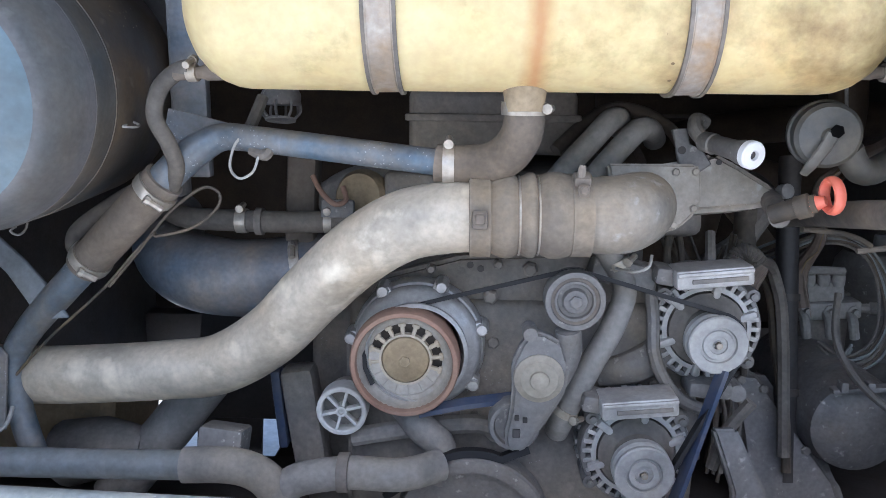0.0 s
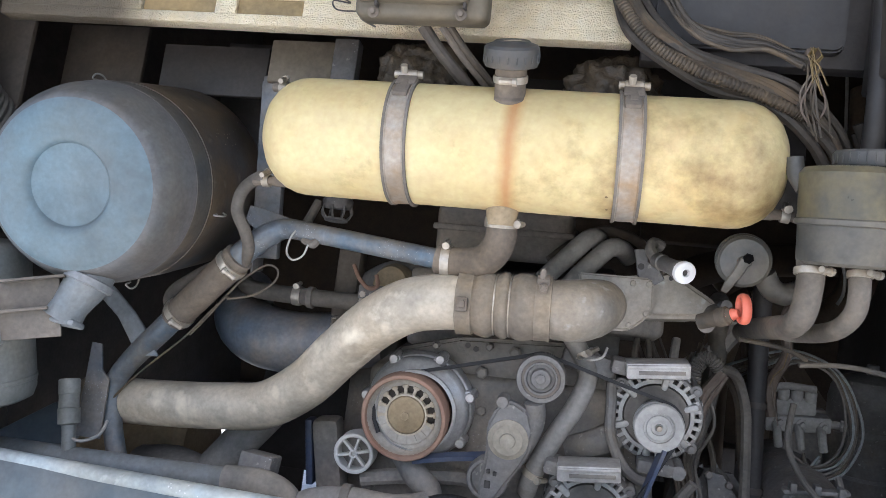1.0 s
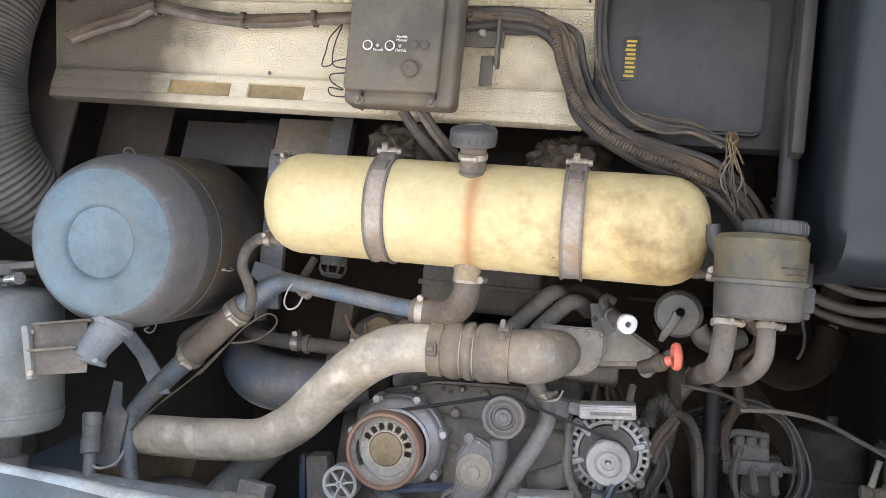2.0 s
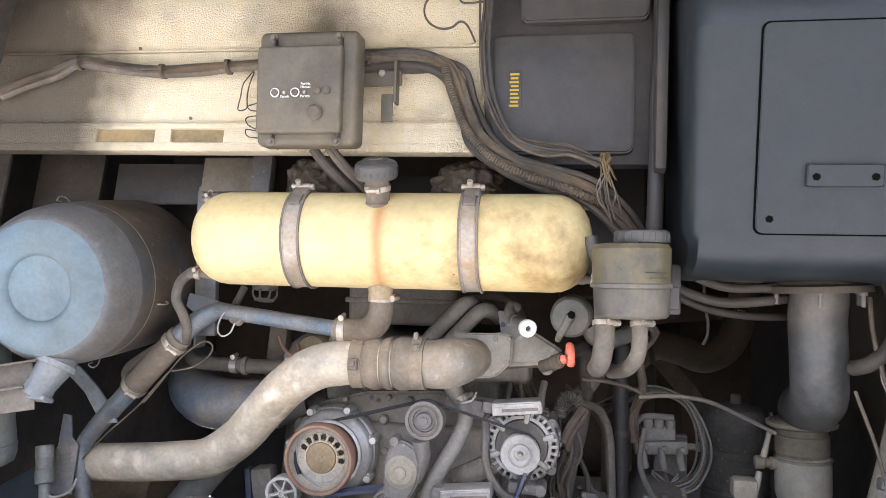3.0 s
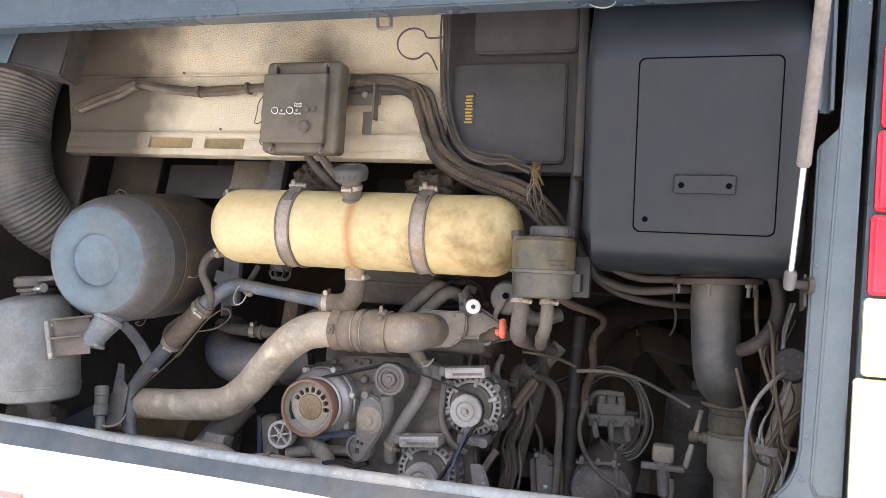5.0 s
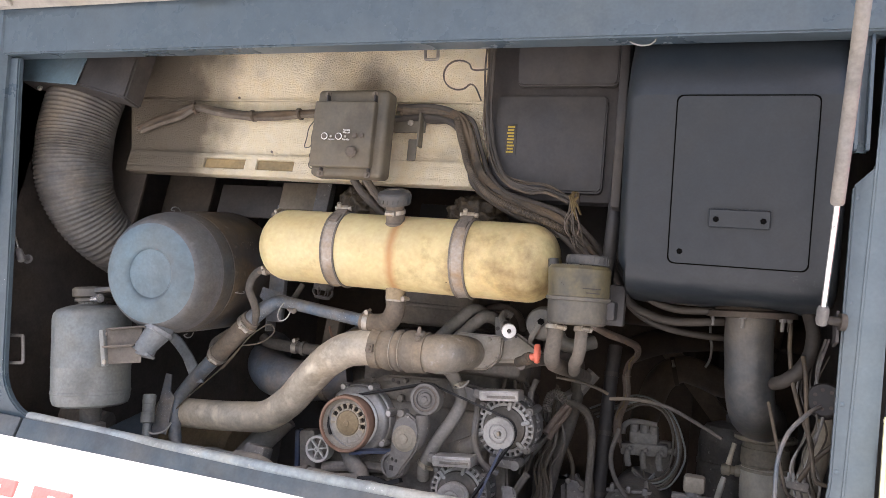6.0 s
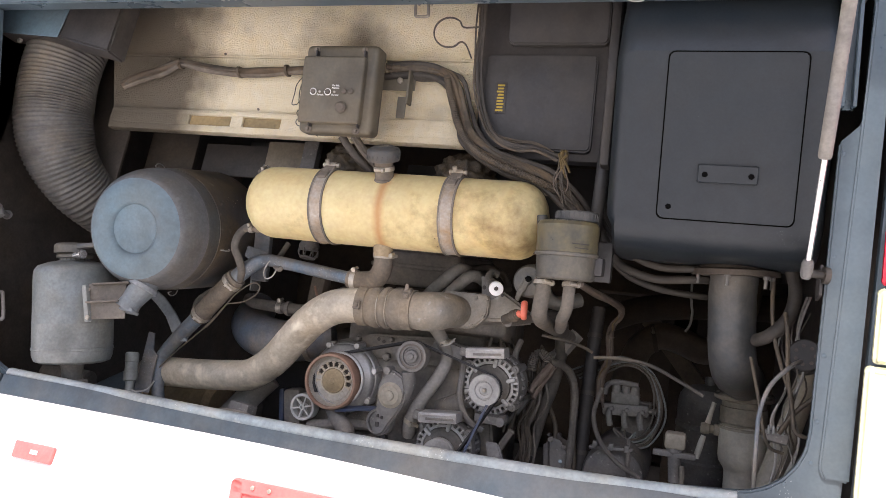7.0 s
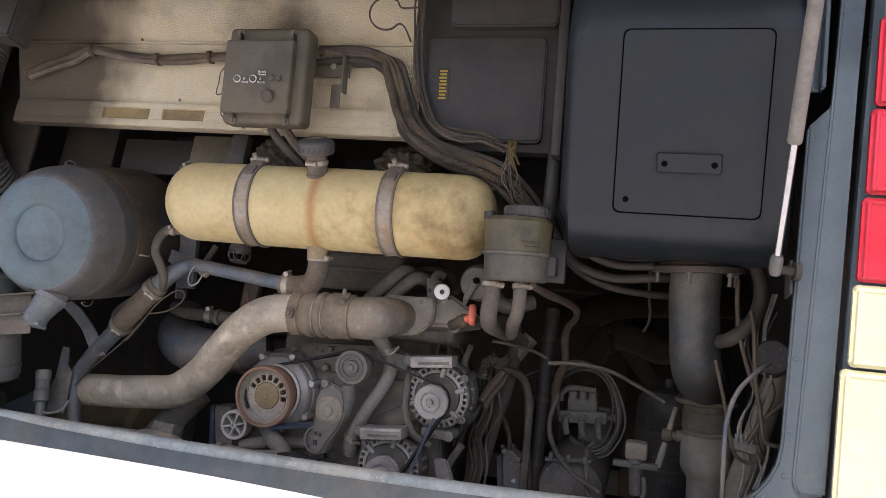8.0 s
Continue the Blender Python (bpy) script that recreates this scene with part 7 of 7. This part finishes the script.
part("shell", lathe([(0, 0.415), (0.0390, 0.412), (0.0676, 0.402), (0.0832, 0.380), (0.0871, 0.355), (0.0871, 0.30), (0.0897, 0.298), (0.0897, 0.285), (0.0871, 0.283), (0.0871, 0.0), (0, 0)], (0.893, 1.72, 0.83), (0, 0, 1), 36), M_CAST, at)
part("seam_band", lathe([(0.0858, -0.004), (0.0904, -0.004), (0.0904, 0.004), (0.0858, 0.004)], (0.893, 1.72, 1.02), (0, 0, 1), 36, 0.0, True), M_CAST, at)
part("top_port", lathe([(0, 0.03), (0.012, 0.03), (0.014, 0.026), (0.014, 0)], (0.893, 1.72, 1.238), (0, 0, 1), 14), M_CAST, at)
dm = thing("gear_drum", "dusty round gearbox drum with a bolted bracket", "gearbox", (0.67, 1.45, 0.80))
part("drum", lathe([(0, -0.01), (0.05, -0.006), (0.075, 0.01), (0.082, 0.04), (0.082, 0.30), (0, 0.3)], (0.668, 1.32, 0.93), (0, 1, 0), 36), M_CAST, dm)
part("bracket", join(box((0.66, 1.30, 1.008), (0.11, 0.02, 0.008), 0.002, (0, -5, 0)), *[box((0.62 + 0.04 * k, 1.295, 1.013), (0.012, 0.02, 0.018), 0.003) for k in range(3)]), M_CAST, dm)
sb = thing("slant_cover", "dusty slanting steel cover beside the engine", "cover", (0.55, 1.40, 0.80))
part("cover", plate([(0.468, 1.005), (0.490, 1.025), (0.528, 1.022), (0.660, 0.84), (0.68, 0.78), (0.50, 0.78), (0.478, 0.93)], (0, 1.45, 0), (1, 0, 0), (0, 0, 1), 0.08, 0.02, 3), M_CAST, sb)
for x, z in ((0.492, 1.0), (0.530, 0.985), (0.60, 0.885)):
    part("bolt", bolt((x, 1.370, z), (0, -1, 0), 0.008, 0.008), M_IRON, sb)
sl = thing("steel_slab", "dusty grey slanted steel arm", "bracket", (0.42, 1.10, 0.86))
part("slab", plate([(0.372, 0.965), (0.405, 0.966), (0.45, 0.87), (0.46, 0.82), (0.40, 0.82), (0.40, 0.88)], (0, 1.14, 0), (1, 0, 0), (0, 0, 1), 0.02, 0.004, 2), M_CAST, sl)

vb = thing("valve_block", "dusty pneumatic valve block with three elbows", "valve block", (0.675, 1.48, 1.06))
part("block", box((0.672, 1.48, 1.118), (0.125, 0.045, 0.032), 0.005, (0, -4, 0)), M_PALEHOSE, vb)
part("upper_block", box((0.668, 1.49, 1.150), (0.078, 0.04, 0.036), 0.006, (0, -4, 0)), M_PALEHOSE, vb)
for k in range(3):
    part("solenoid", lathe([(0, 0), (0.011, 0), (0.012, 0.004), (0.012, 0.020), (0.007, 0.026), (0, 0.026)], (0.642 + 0.026 * k, 1.475, 1.162), (0, 0, 1), 12), M_PALEHOSE, vb)
for k in range(3):
    x = 0.630 + 0.042 * k
    part("elbow", hose([(x, 1.46, 1.115), (x, 1.445, 1.105), (x + 0.002, 1.443, 1.090), (x + 0.006, 1.445, 1.074)], 0.0085, 10), M_PALEHOSE, vb)
    part("plug", lathe([(0, 0.010), (0.005, 0.010), (0.006, 0.004), (0.011, 0.003), (0.011, 0)], (x + 0.006, 1.457, 1.120), (0, -1, 0), 10), M_PALEHOSE, vb)
part("end_port", lathe([(0.008, 0), (0.008, 0.02), (0.011, 0.021), (0.011, 0.032), (0, 0.034)], (0.733, 1.475, 1.122), (1, -0.2, 0.05), 10), M_PALEHOSE, vb)
part("top_pipe", hose([(0.612, 1.47, 1.155), (0.616, 1.465, 1.178), (0.64, 1.46, 1.193), (0.70, 1.47, 1.190)], 0.0075, 10), M_PALEHOSE, vb)
part("stand", box((0.70, 1.53, 1.02), (0.08, 0.03, 0.24), 0.004), M_IRON, vb)
rnd = random.Random(21)
for k in range(6):
    th = thing("air_line", "thin dusty nylon air line looped round the valve block", "air line", (0.76, 1.44, 1.05))
    o, j = 0.0075 * k, rnd.uniform(-0.006, 0.006)
    part("line", hose([(0.55 - o, 1.47, 1.17 + o), (0.60, 1.45, 1.205 + o + j), (0.66, 1.44, 1.235 + 0.6 * o), (0.715 + 0.4 * o, 1.43, 1.225 + j), (0.745 + 0.6 * o, 1.43, 1.17), (0.752 + 0.7 * o + j, 1.43, 1.10), (0.728 + 0.5 * o, 1.43, 1.055 - 0.7 * o), (0.69, 1.435, 1.040 - 0.8 * o + j), (0.648 + 0.03 * (k % 3), 1.44, 1.062 - 0.3 * o)], 0.0027, 8), (M_RUBBER, M_CABLE, M_GAS)[k % 3], th)
so = thing("solenoid_valve", "dusty grey solenoid valve with cable ties", "solenoid", (0.815, 1.25, 0.95))
part("coil", box((0.815, 1.25, 1.045), (0.05, 0.045, 0.04), 0.008), M_TAN, so)
part("stem", lathe([(0.016, 0), (0.016, 0.07), (0.02, 0.072), (0.02, 0.09), (0, 0.092)], (0.822, 1.25, 0.945), (-0.1, 0, 1), 14), M_CAST, so)
part("ears", box((0.815, 1.245, 1.012), (0.10, 0.02, 0.014), 0.003), M_CAST, so)
th = thing("suction_hose", "thick dusty brown-black hose arched and drooping deep behind the duct", "hose", (0.62, 2.10, 1.235))
part("hose_run", hose([(0.60, 2.10, 0.83), (0.60, 2.10, 1.10), (0.606, 2.10, 1.215), (0.622, 2.10, 1.295), (0.655, 2.10, 1.392), (0.720, 2.10, 1.440), (0.796, 2.10, 1.428), (0.877, 2.10, 1.405), (0.951, 2.10, 1.450), (0.994, 2.10, 1.561), (1.006, 2.10, 1.677), (1.0, 2.12, 1.83), (1.0, 2.12, 2.10)], 0.048, 22), M_DEEP, th)
for at, ax in (((0.700, 2.10, 1.430), (1, 0, 0.25)), ((0.990, 2.10, 1.55), (0.4, 0, 1))):
    clamp_on(th, at, ax, 0.0495, 0.016, (0, -1, 0.4), M_BULK)
th = thing("bypass_duct", "dark rubber duct slanting deep under the cabinet", "hose", (0.55, 2.25, 1.50))
part("hose_run", hose([(0.50, 2.25, 1.50), (0.62, 2.25, 1.555), (0.76, 2.25, 1.585), (0.90, 2.25, 1.60), (1.10, 2.28, 1.62), (1.18, 2.28, 1.62)], 0.05, 18), M_BULK, th)
bxp = thing("frame_brace", "dark slanting chassis brace deep in the bay", "brace", (0.80, 2.40, 1.0), kind="structure")
part("brace", hose([(0.66, 2.40, 1.55), (0.86, 2.40, 1.32), (1.05, 2.40, 1.05)], 0.045, 4, 2), M_DEEP, bxp)
part("post", box((0.80, 2.45, 1.45), (0.09, 0.06, 1.3), 0.008), M_BULK, bxp)
part("cross_bar", box((0.80, 2.42, 1.70), (0.8, 0.06, 0.10), 0.008), M_BULK, bxp)
for pts, r in (
        ([(0.60, 0.95, 1.56), (0.628, 0.97, 1.510), (0.676, 0.97, 1.466), (0.746, 0.98, 1.446), (0.812, 0.98, 1.446), (0.88, 1.0, 1.46)], 0.0075),
        ([(0.60, 0.96, 1.55), (0.634, 0.98, 1.494), (0.682, 0.98, 1.450), (0.748, 0.985, 1.431), (0.822, 0.985, 1.432), (0.88, 1.0, 1.45)], 0.0065),
        ([(0.60, 1.0, 1.54), (0.637, 0.99, 1.478), (0.687, 0.99, 1.434), (0.749, 0.99, 1.413), (0.831, 0.99, 1.416), (0.89, 1.02, 1.43)], 0.0085),
        ([(0.60, 0.98, 1.50), (0.646, 1.0, 1.425), (0.685, 1.0, 1.400), (0.746, 1.0, 1.386), (0.834, 1.0, 1.394), (0.90, 1.08, 1.42)], 0.0095),
        ([(0.61, 1.03, 1.47), (0.66, 1.05, 1.41), (0.74, 1.06, 1.379), (0.86, 1.10, 1.379), (0.95, 1.12, 1.40)], 0.008)):
    th = thing("cabinet_hose", "sooty brown cable hose drooping under the cabinet", "hose", pts[2])
    part("hose_run", hose(pts, r, 14), M_SOOT_HOSE, th)
th = thing("return_bend", "dusty black bent hose beside the duct", "hose", (1.02, 0.98, 1.3))
part("hose_run", hose([(1.02, 0.98, 1.44), (1.034, 0.98, 1.39), (1.03, 0.98, 1.34), (1.012, 0.98, 1.305), (0.985, 0.99, 1.28), (0.965, 1.02, 1.275)], 0.0145, 16), M_SOOT_HOSE, th)
dv = thing("junction_can", "dark perforated round electrical can", "sensor can", (1.06, 1.0, 1.21))
part("can", lathe([(0, 0), (0.032, 0.0), (0.036, 0.006), (0.036, 0.05), (0, 0.052)], (1.062, 0.99, 1.25), (0.1, 1, 0), 24), M_PANEL, dv)
for k in range(7):
    a = 2 * math.pi * k / 7
    part("can_hole", lathe([(0, 0.001), (0.004, 0.001), (0.004, 0), (0, 0)], (1.062 + 0.02 * math.cos(a), 0.989, 1.25 + 0.02 * math.sin(a)), (0, -1, 0), 10), M_HOSE_DARK, dv)
cn = thing("wire_connector", "dusty multi-pin connector with loose wires", "connector", (1.01, 1.0, 1.06))
part("shell", box((1.015, 1.0, 1.072), (0.05, 0.03, 0.022), 0.004, (0, 8, 0)), M_CAST, cn)
part("pins", join(*[box((1.0 + 0.009 * k, 0.985, 1.085), (0.005, 0.008, 0.018), 0.001) for k in range(4)]), M_GAS, cn)
dt = thing("slant_tube", "dusty slanting steel tube by the pillar", "pipe", (1.02, 1.12, 0.95))
part("tube", hose([(1.10, 1.12, 1.26), (1.06, 1.12, 1.12), (1.03, 1.12, 1.02), (1.0, 1.12, 0.92)], 0.026, 16), M_TAN, dt)
for pts, r, mt, lab in (
    ([(0.973, 0.92, 0.94), (0.972, 0.91, 1.06), (0.974, 0.90, 1.113), (0.99, 0.90, 1.165), (1.024, 0.91, 1.208), (1.05, 0.95, 1.23)], 0.0045, M_STEEL_BLUE, "thin blue air line by the duct"),
    ([(0.99, 0.98, 1.40), (0.991, 0.98, 1.34), (1.0, 0.98, 1.275), (1.021, 0.98, 1.203), (1.041, 0.98, 1.147), (1.03, 0.99, 1.09)], 0.0045, M_CABLE, "thin black cable by the duct"),
    ([(1.015, 0.96, 1.33), (1.021, 0.95, 1.286), (1.027, 0.95, 1.194), (1.038, 0.95, 1.131), (1.045, 0.95, 1.088), (1.063, 0.95, 1.078), (1.09, 0.97, 1.08)], 0.0045, M_CABLE, "dusty sleeved cable by the pillar"),
    ([(1.09, 0.96, 1.17), (1.05, 0.96, 1.13), (1.03, 0.97, 1.10), (1.02, 0.98, 1.08)], 0.005, M_CABLE, "thin black cable by the pillar"),
    ([(0.955, 0.98, 1.23), (0.975, 0.96, 1.14), (0.985, 0.96, 1.09), (1.0, 0.97, 1.05), (1.03, 0.98, 1.04)], 0.0035, M_CABLE, "thin black wire by the strainer"),
    ([(0.60, 1.2, 1.215), (0.666, 1.2, 1.221), (0.74, 1.2, 1.213), (0.813, 1.2, 1.183), (0.87, 1.19, 1.155)], 0.0045, M_RUBBER, "thin grey cable crossing to the duct"),
    ([(0.62, 1.3, 1.15), (0.608, 1.28, 1.08), (0.63, 1.26, 1.02), (0.68, 1.24, 0.97), (0.74, 1.24, 0.94)], 0.006, M_RUBBER, "grey air line running to the floor"),
    ([(0.70, 1.3, 1.03), (0.705, 1.28, 0.99), (0.715, 1.26, 0.93), (0.75, 1.25, 0.90)], 0.006, M_RUBBER, "grey air line below the valve block"),
    ([(0.835, 1.24, 0.985), (0.838, 1.23, 0.95), (0.825, 1.22, 0.92)], 0.006, M_RUBBER, "grey line below the solenoid"),
):
    th = thing("cable_run", lab, "cable", pts[-1])
    part("run", hose(pts, r, 8), mt, th)

tw = thing("taped_cable", "frayed brown cable with torn yellowed tape below the reservoir", "cable", (0.60, 1.15, 1.16))
TAPED = [(0.573, 1.000, 1.356), (0.597, 1.100, 1.359), (0.626, 1.200, 1.365), (0.643, 1.300, 1.369), (0.641, 1.350, 1.355), (0.621, 1.370, 1.332), (0.616, 1.370, 1.296), (0.622, 1.370, 1.243), (0.602, 1.400, 1.182), (0.607, 1.400, 1.122)]
part("cable", hose(TAPED, [0.008, 0.010, 0.009, 0.010, 0.008, 0.009, 0.011, 0.010, 0.012, 0.011], 10), M_BRASS, tw)
rnd = random.Random(31)
for k in range(9):
    c0, c1 = V(*TAPED[k]), V(*TAPED[k + 1])
    d = c1 - c0
    pts = [c0 + V(0, -0.010, 0.004), c0 + d * 0.35 + V(0.006 * rnd.uniform(-1, 1), -0.012, -0.004), c0 + d * 0.7 + V(0.010 * rnd.uniform(-1, 1), -0.010, -0.012 * rnd.random()), c0 + d * 0.95 + V(0.012 * rnd.uniform(-1, 1), -0.004, -0.018 * rnd.random())]
    part("tape", ribbon(pts, 0.009, 0.0014, (0.3, 0.8, rnd.uniform(-0.4, 0.4))), (M_BELLOWS, M_TAPE, M_BRASS)[k % 3], tw, "frayed yellowed tape")
gw = thing("hook_wire", "thin bright bent wire deep under the cabinet", "wire", (0.81, 1.70, 1.40))
part("wire", hose([(0.81, 1.70, 2.36), (0.815, 1.70, 1.60), (0.819, 1.70, 1.492), (0.824, 1.70, 1.46), (0.821, 1.70, 1.421), (0.809, 1.70, 1.396)], 0.004, 8), M_WIRE, gw)
# wires and pipes between the engine and the duct
vc2 = thing("riser_conduit", "thick sooty vertical conduit", "conduit", (0.572, 1.386, 0.85))
part("conduit", hose([(0.577, 1.386, 1.38), (0.574, 1.386, 1.28), (0.573, 1.386, 1.20), (0.573, 1.386, 1.02), (0.572, 1.386, 0.83)], 0.0185, 14), M_DARK, vc2)
for z in (1.30, 1.14, 0.98):
    part("clip", lathe([(0.0175, -0.006), (0.0205, -0.006), (0.0205, 0.006), (0.0175, 0.006)], (0.574, 1.386, z), (0, 0, 1), 16), M_SOOT_HOSE, vc2, "dusty pipe clip")
ca = thing("corrugated_sleeve", "grey corrugated cable sleeve bent beside the alternator", "cable sleeve", (0.45, 1.25, 1.17))
cpth = smooth_path([(0.436, 1.25, 1.165), (0.437, 1.25, 1.19), (0.447, 1.25, 1.210), (0.464, 1.25, 1.211), (0.480, 1.255, 1.196)], 14)
part("sleeve", rings(cpth, [0.0125 + 0.0015 * math.sin(i * 2.1) for i in range(len(cpth))], 14), M_RUBBER, ca)
for pts, r, mt, lab in (
    ([(0.487, 1.26, 1.192), (0.472, 1.265, 1.170), (0.457, 1.265, 1.148), (0.44, 1.25, 1.11)], 0.010, M_BRASS, "rust-brown cable to the alternator"),
    ([(0.493, 1.27, 1.186), (0.482, 1.275, 1.162), (0.465, 1.27, 1.135), (0.45, 1.25, 1.095)], 0.007, M_BRASS, "rust-brown cable to the alternator"),
    ([(0.478, 1.27, 1.198), (0.510, 1.30, 1.195), (0.530, 1.33, 1.178), (0.545, 1.34, 1.135), (0.549, 1.34, 1.085), (0.551, 1.34, 1.01), (0.552, 1.34, 0.88)], 0.010, M_RUBBER, "grey hose dropping beside the alternator"),
    ([(0.46, 1.30, 1.151), (0.428, 1.30, 1.097), (0.40, 1.30, 1.053), (0.373, 1.30, 1.021)], 0.009, M_CAST, "dusty cable clip run"),
    ([(0.53, 1.36, 1.295), (0.505, 1.36, 1.26), (0.480, 1.36, 1.225), (0.450, 1.36, 1.204), (0.40, 1.38, 1.16)], 0.021, M_IRON, "dusty steel pipe behind the alternator"),
    ([(0.478, 1.36, 1.226), (0.532, 1.36, 1.156), (0.545, 1.36, 1.055), (0.562, 1.36, 0.943), (0.565, 1.36, 0.85)], 0.008, M_CABLE, "black cable dropping to the floor"),
    ([(0.439, 1.36, 1.142), (0.436, 1.36, 1.043), (0.419, 1.36, 0.955), (0.414, 1.36, 0.868)], 0.009, M_CABLE, "black cable dropping to the floor"),
    ([(0.426, 1.33, 1.108), (0.450, 1.33, 1.032), (0.439, 1.33, 0.944), (0.426, 1.33, 0.868)], 0.006, M_CABLE, "thin black cable beside the alternator"),
    ([(0.407, 1.34, 1.086), (0.428, 1.34, 0.999), (0.407, 1.34, 0.912), (0.396, 1.34, 0.847)], 0.006, M_RUBBER, "thin grey cable beside the alternator"),
    ([(0.461, 1.38, 1.110), (0.497, 1.38, 1.043), (0.502, 1.38, 0.977), (0.519, 1.38, 0.888)], 0.006, M_CABLE, "thin black cable by the conduit"),
    ([(0.48, 1.10, 1.24), (0.53, 1.12, 1.238), (0.57, 1.14, 1.232), (0.60, 1.16, 1.222)], 0.004, M_CABLE, "short cable across the hoses"),
    ([(0.43, 1.14, 1.0), (0.40, 1.16, 0.95), (0.385, 1.17, 0.90)], 0.009, M_RUBBER, "grey hose under the alternator"),
    ([(0.225, 1.10, 1.185), (0.245, 1.06, 1.178), (0.265, 1.05, 1.184), (0.272, 1.06, 1.20)], 0.0022, M_WIRE, "short pale wire under the elbow"),
    ([(0.33, 1.2, 1.24), (0.325, 1.2, 1.20), (0.33, 1.2, 1.16)], 0.006, M_CABLE, "thin wire behind the elbow"),
    ([(0.345, 1.22, 1.25), (0.352, 1.22, 1.20), (0.345, 1.22, 1.15)], 0.005, M_CABLE, "thin wire behind the elbow"),
    ([(0.40, 1.24, 1.24), (0.395, 1.22, 1.20), (0.40, 1.22, 1.16)], 0.008, M_IRON, "dusty pipe behind the elbow"),
):
    th = thing("cable_run", lab, "cable", pts[-1])
    part("run", hose(pts, r, 8), mt, th)
bundle("wiring_harness", "tangle of thin black wires dropping beside the alternator", [(0.455, 1.28, 1.215), (0.448, 1.285, 1.16), (0.462, 1.29, 1.09), (0.440, 1.29, 1.02), (0.452, 1.29, 0.95), (0.435, 1.30, 0.86)], 9, 0.026, 0.0034, [M_CABLE, M_HOSE_DARK, M_CABLE, M_RUBBER], 17)
bundle("wiring_harness", "thin dusty wires hanging beside the duct and pillar", [(1.045, 1.02, 1.36), (1.030, 1.01, 1.28), (1.045, 1.0, 1.20), (1.022, 1.0, 1.12), (1.040, 1.01, 1.05), (1.02, 1.02, 0.97)], 7, 0.024, 0.0026, [M_WIRE, M_RUBBER, M_WIRE, M_CABLE], 23)
bundle("wiring_harness", "dark wires behind the elbow and alternator", [(0.34, 1.26, 1.25), (0.36, 1.27, 1.20), (0.385, 1.28, 1.15), (0.40, 1.29, 1.08), (0.39, 1.30, 1.0)], 7, 0.022, 0.0034, [M_CABLE, M_HOSE_DARK], 29)
mx = thing("chassis_rail", "dark steel chassis rail under the bay", "chassis", (0, 1.35, 0.30), kind="structure")
for x in (-0.42, 0.60):
    part("rail", box((x, 1.86, 0.36), (0.07, 2.0, 0.20), 0.01), M_DARK, mx)
part("cross_rail", box((0, 2.80, 0.47), (2.3, 0.08, 0.20), 0.01), M_DARK, mx)
# dark sheets added under the bay to block the view of sunlit ground
for x0, x1, y1 in ((-1.17, -0.14, 1.50), (0.30, 1.17, 2.00)):
    part("undertray", box(((x0 + x1) / 2, (0.96 + y1) / 2, 0.655), (x1 - x0, y1 - 0.96, 0.006), 0.002), M_DARK, mx, "dark sheet added to hide bright ground")
part("front_rail", box((0, 0.93, 0.79), (2.3, 0.05, 0.10), 0.01), M_DARK, mx)

# ---- stand the bay upright ----
# things that hang plumb turn about a point of their own; the rest turns with the bay
PLUMB = {
    "fan_pulley": FC, "spoked_pulley": SC, "idler_pulley": IC, "belt_tensioner": V(0.128, 1.062, 1.02),
    "crank_pulley": V(0.045, 1.115, 0.815), "alternator": AC, "alternator.001": AC + V(-0.094, 0, -0.172),
    "fluid_reservoir": V(0.56, 0.832, 1.39), "fuel_strainer": V(0.98, 1.42, 1.19), "air_tank": V(0.893, 1.72, 1.20),
    "valve_block": V(0.675, 1.48, 1.12), "bracket_post": V(-0.366, 1.12, 1.42), "cover_pump": V(0.455, 0.962, 1.342),
    "solenoid_valve": V(0.815, 1.25, 1.03), "gear_drum": V(0.668, 1.32, 0.95), "engine_mount": V(-0.23, 1.25, 0.95),
}
BUILT_LEVEL = ("ground", "wall_back", "wall_left", "wall_right", "ceiling", "chassis_rail")
for ob in list(scene.objects):
    if ob.parent is not None or ob.type not in ("MESH", "EMPTY") or ob.name in BUILT_LEVEL:
        continue
    pivot = PLUMB.get(ob.name)
    move = LEVEL if pivot is None else Matrix.Translation(LEVEL @ pivot - pivot)
    ob.matrix_basis = move @ ob.matrix_basis
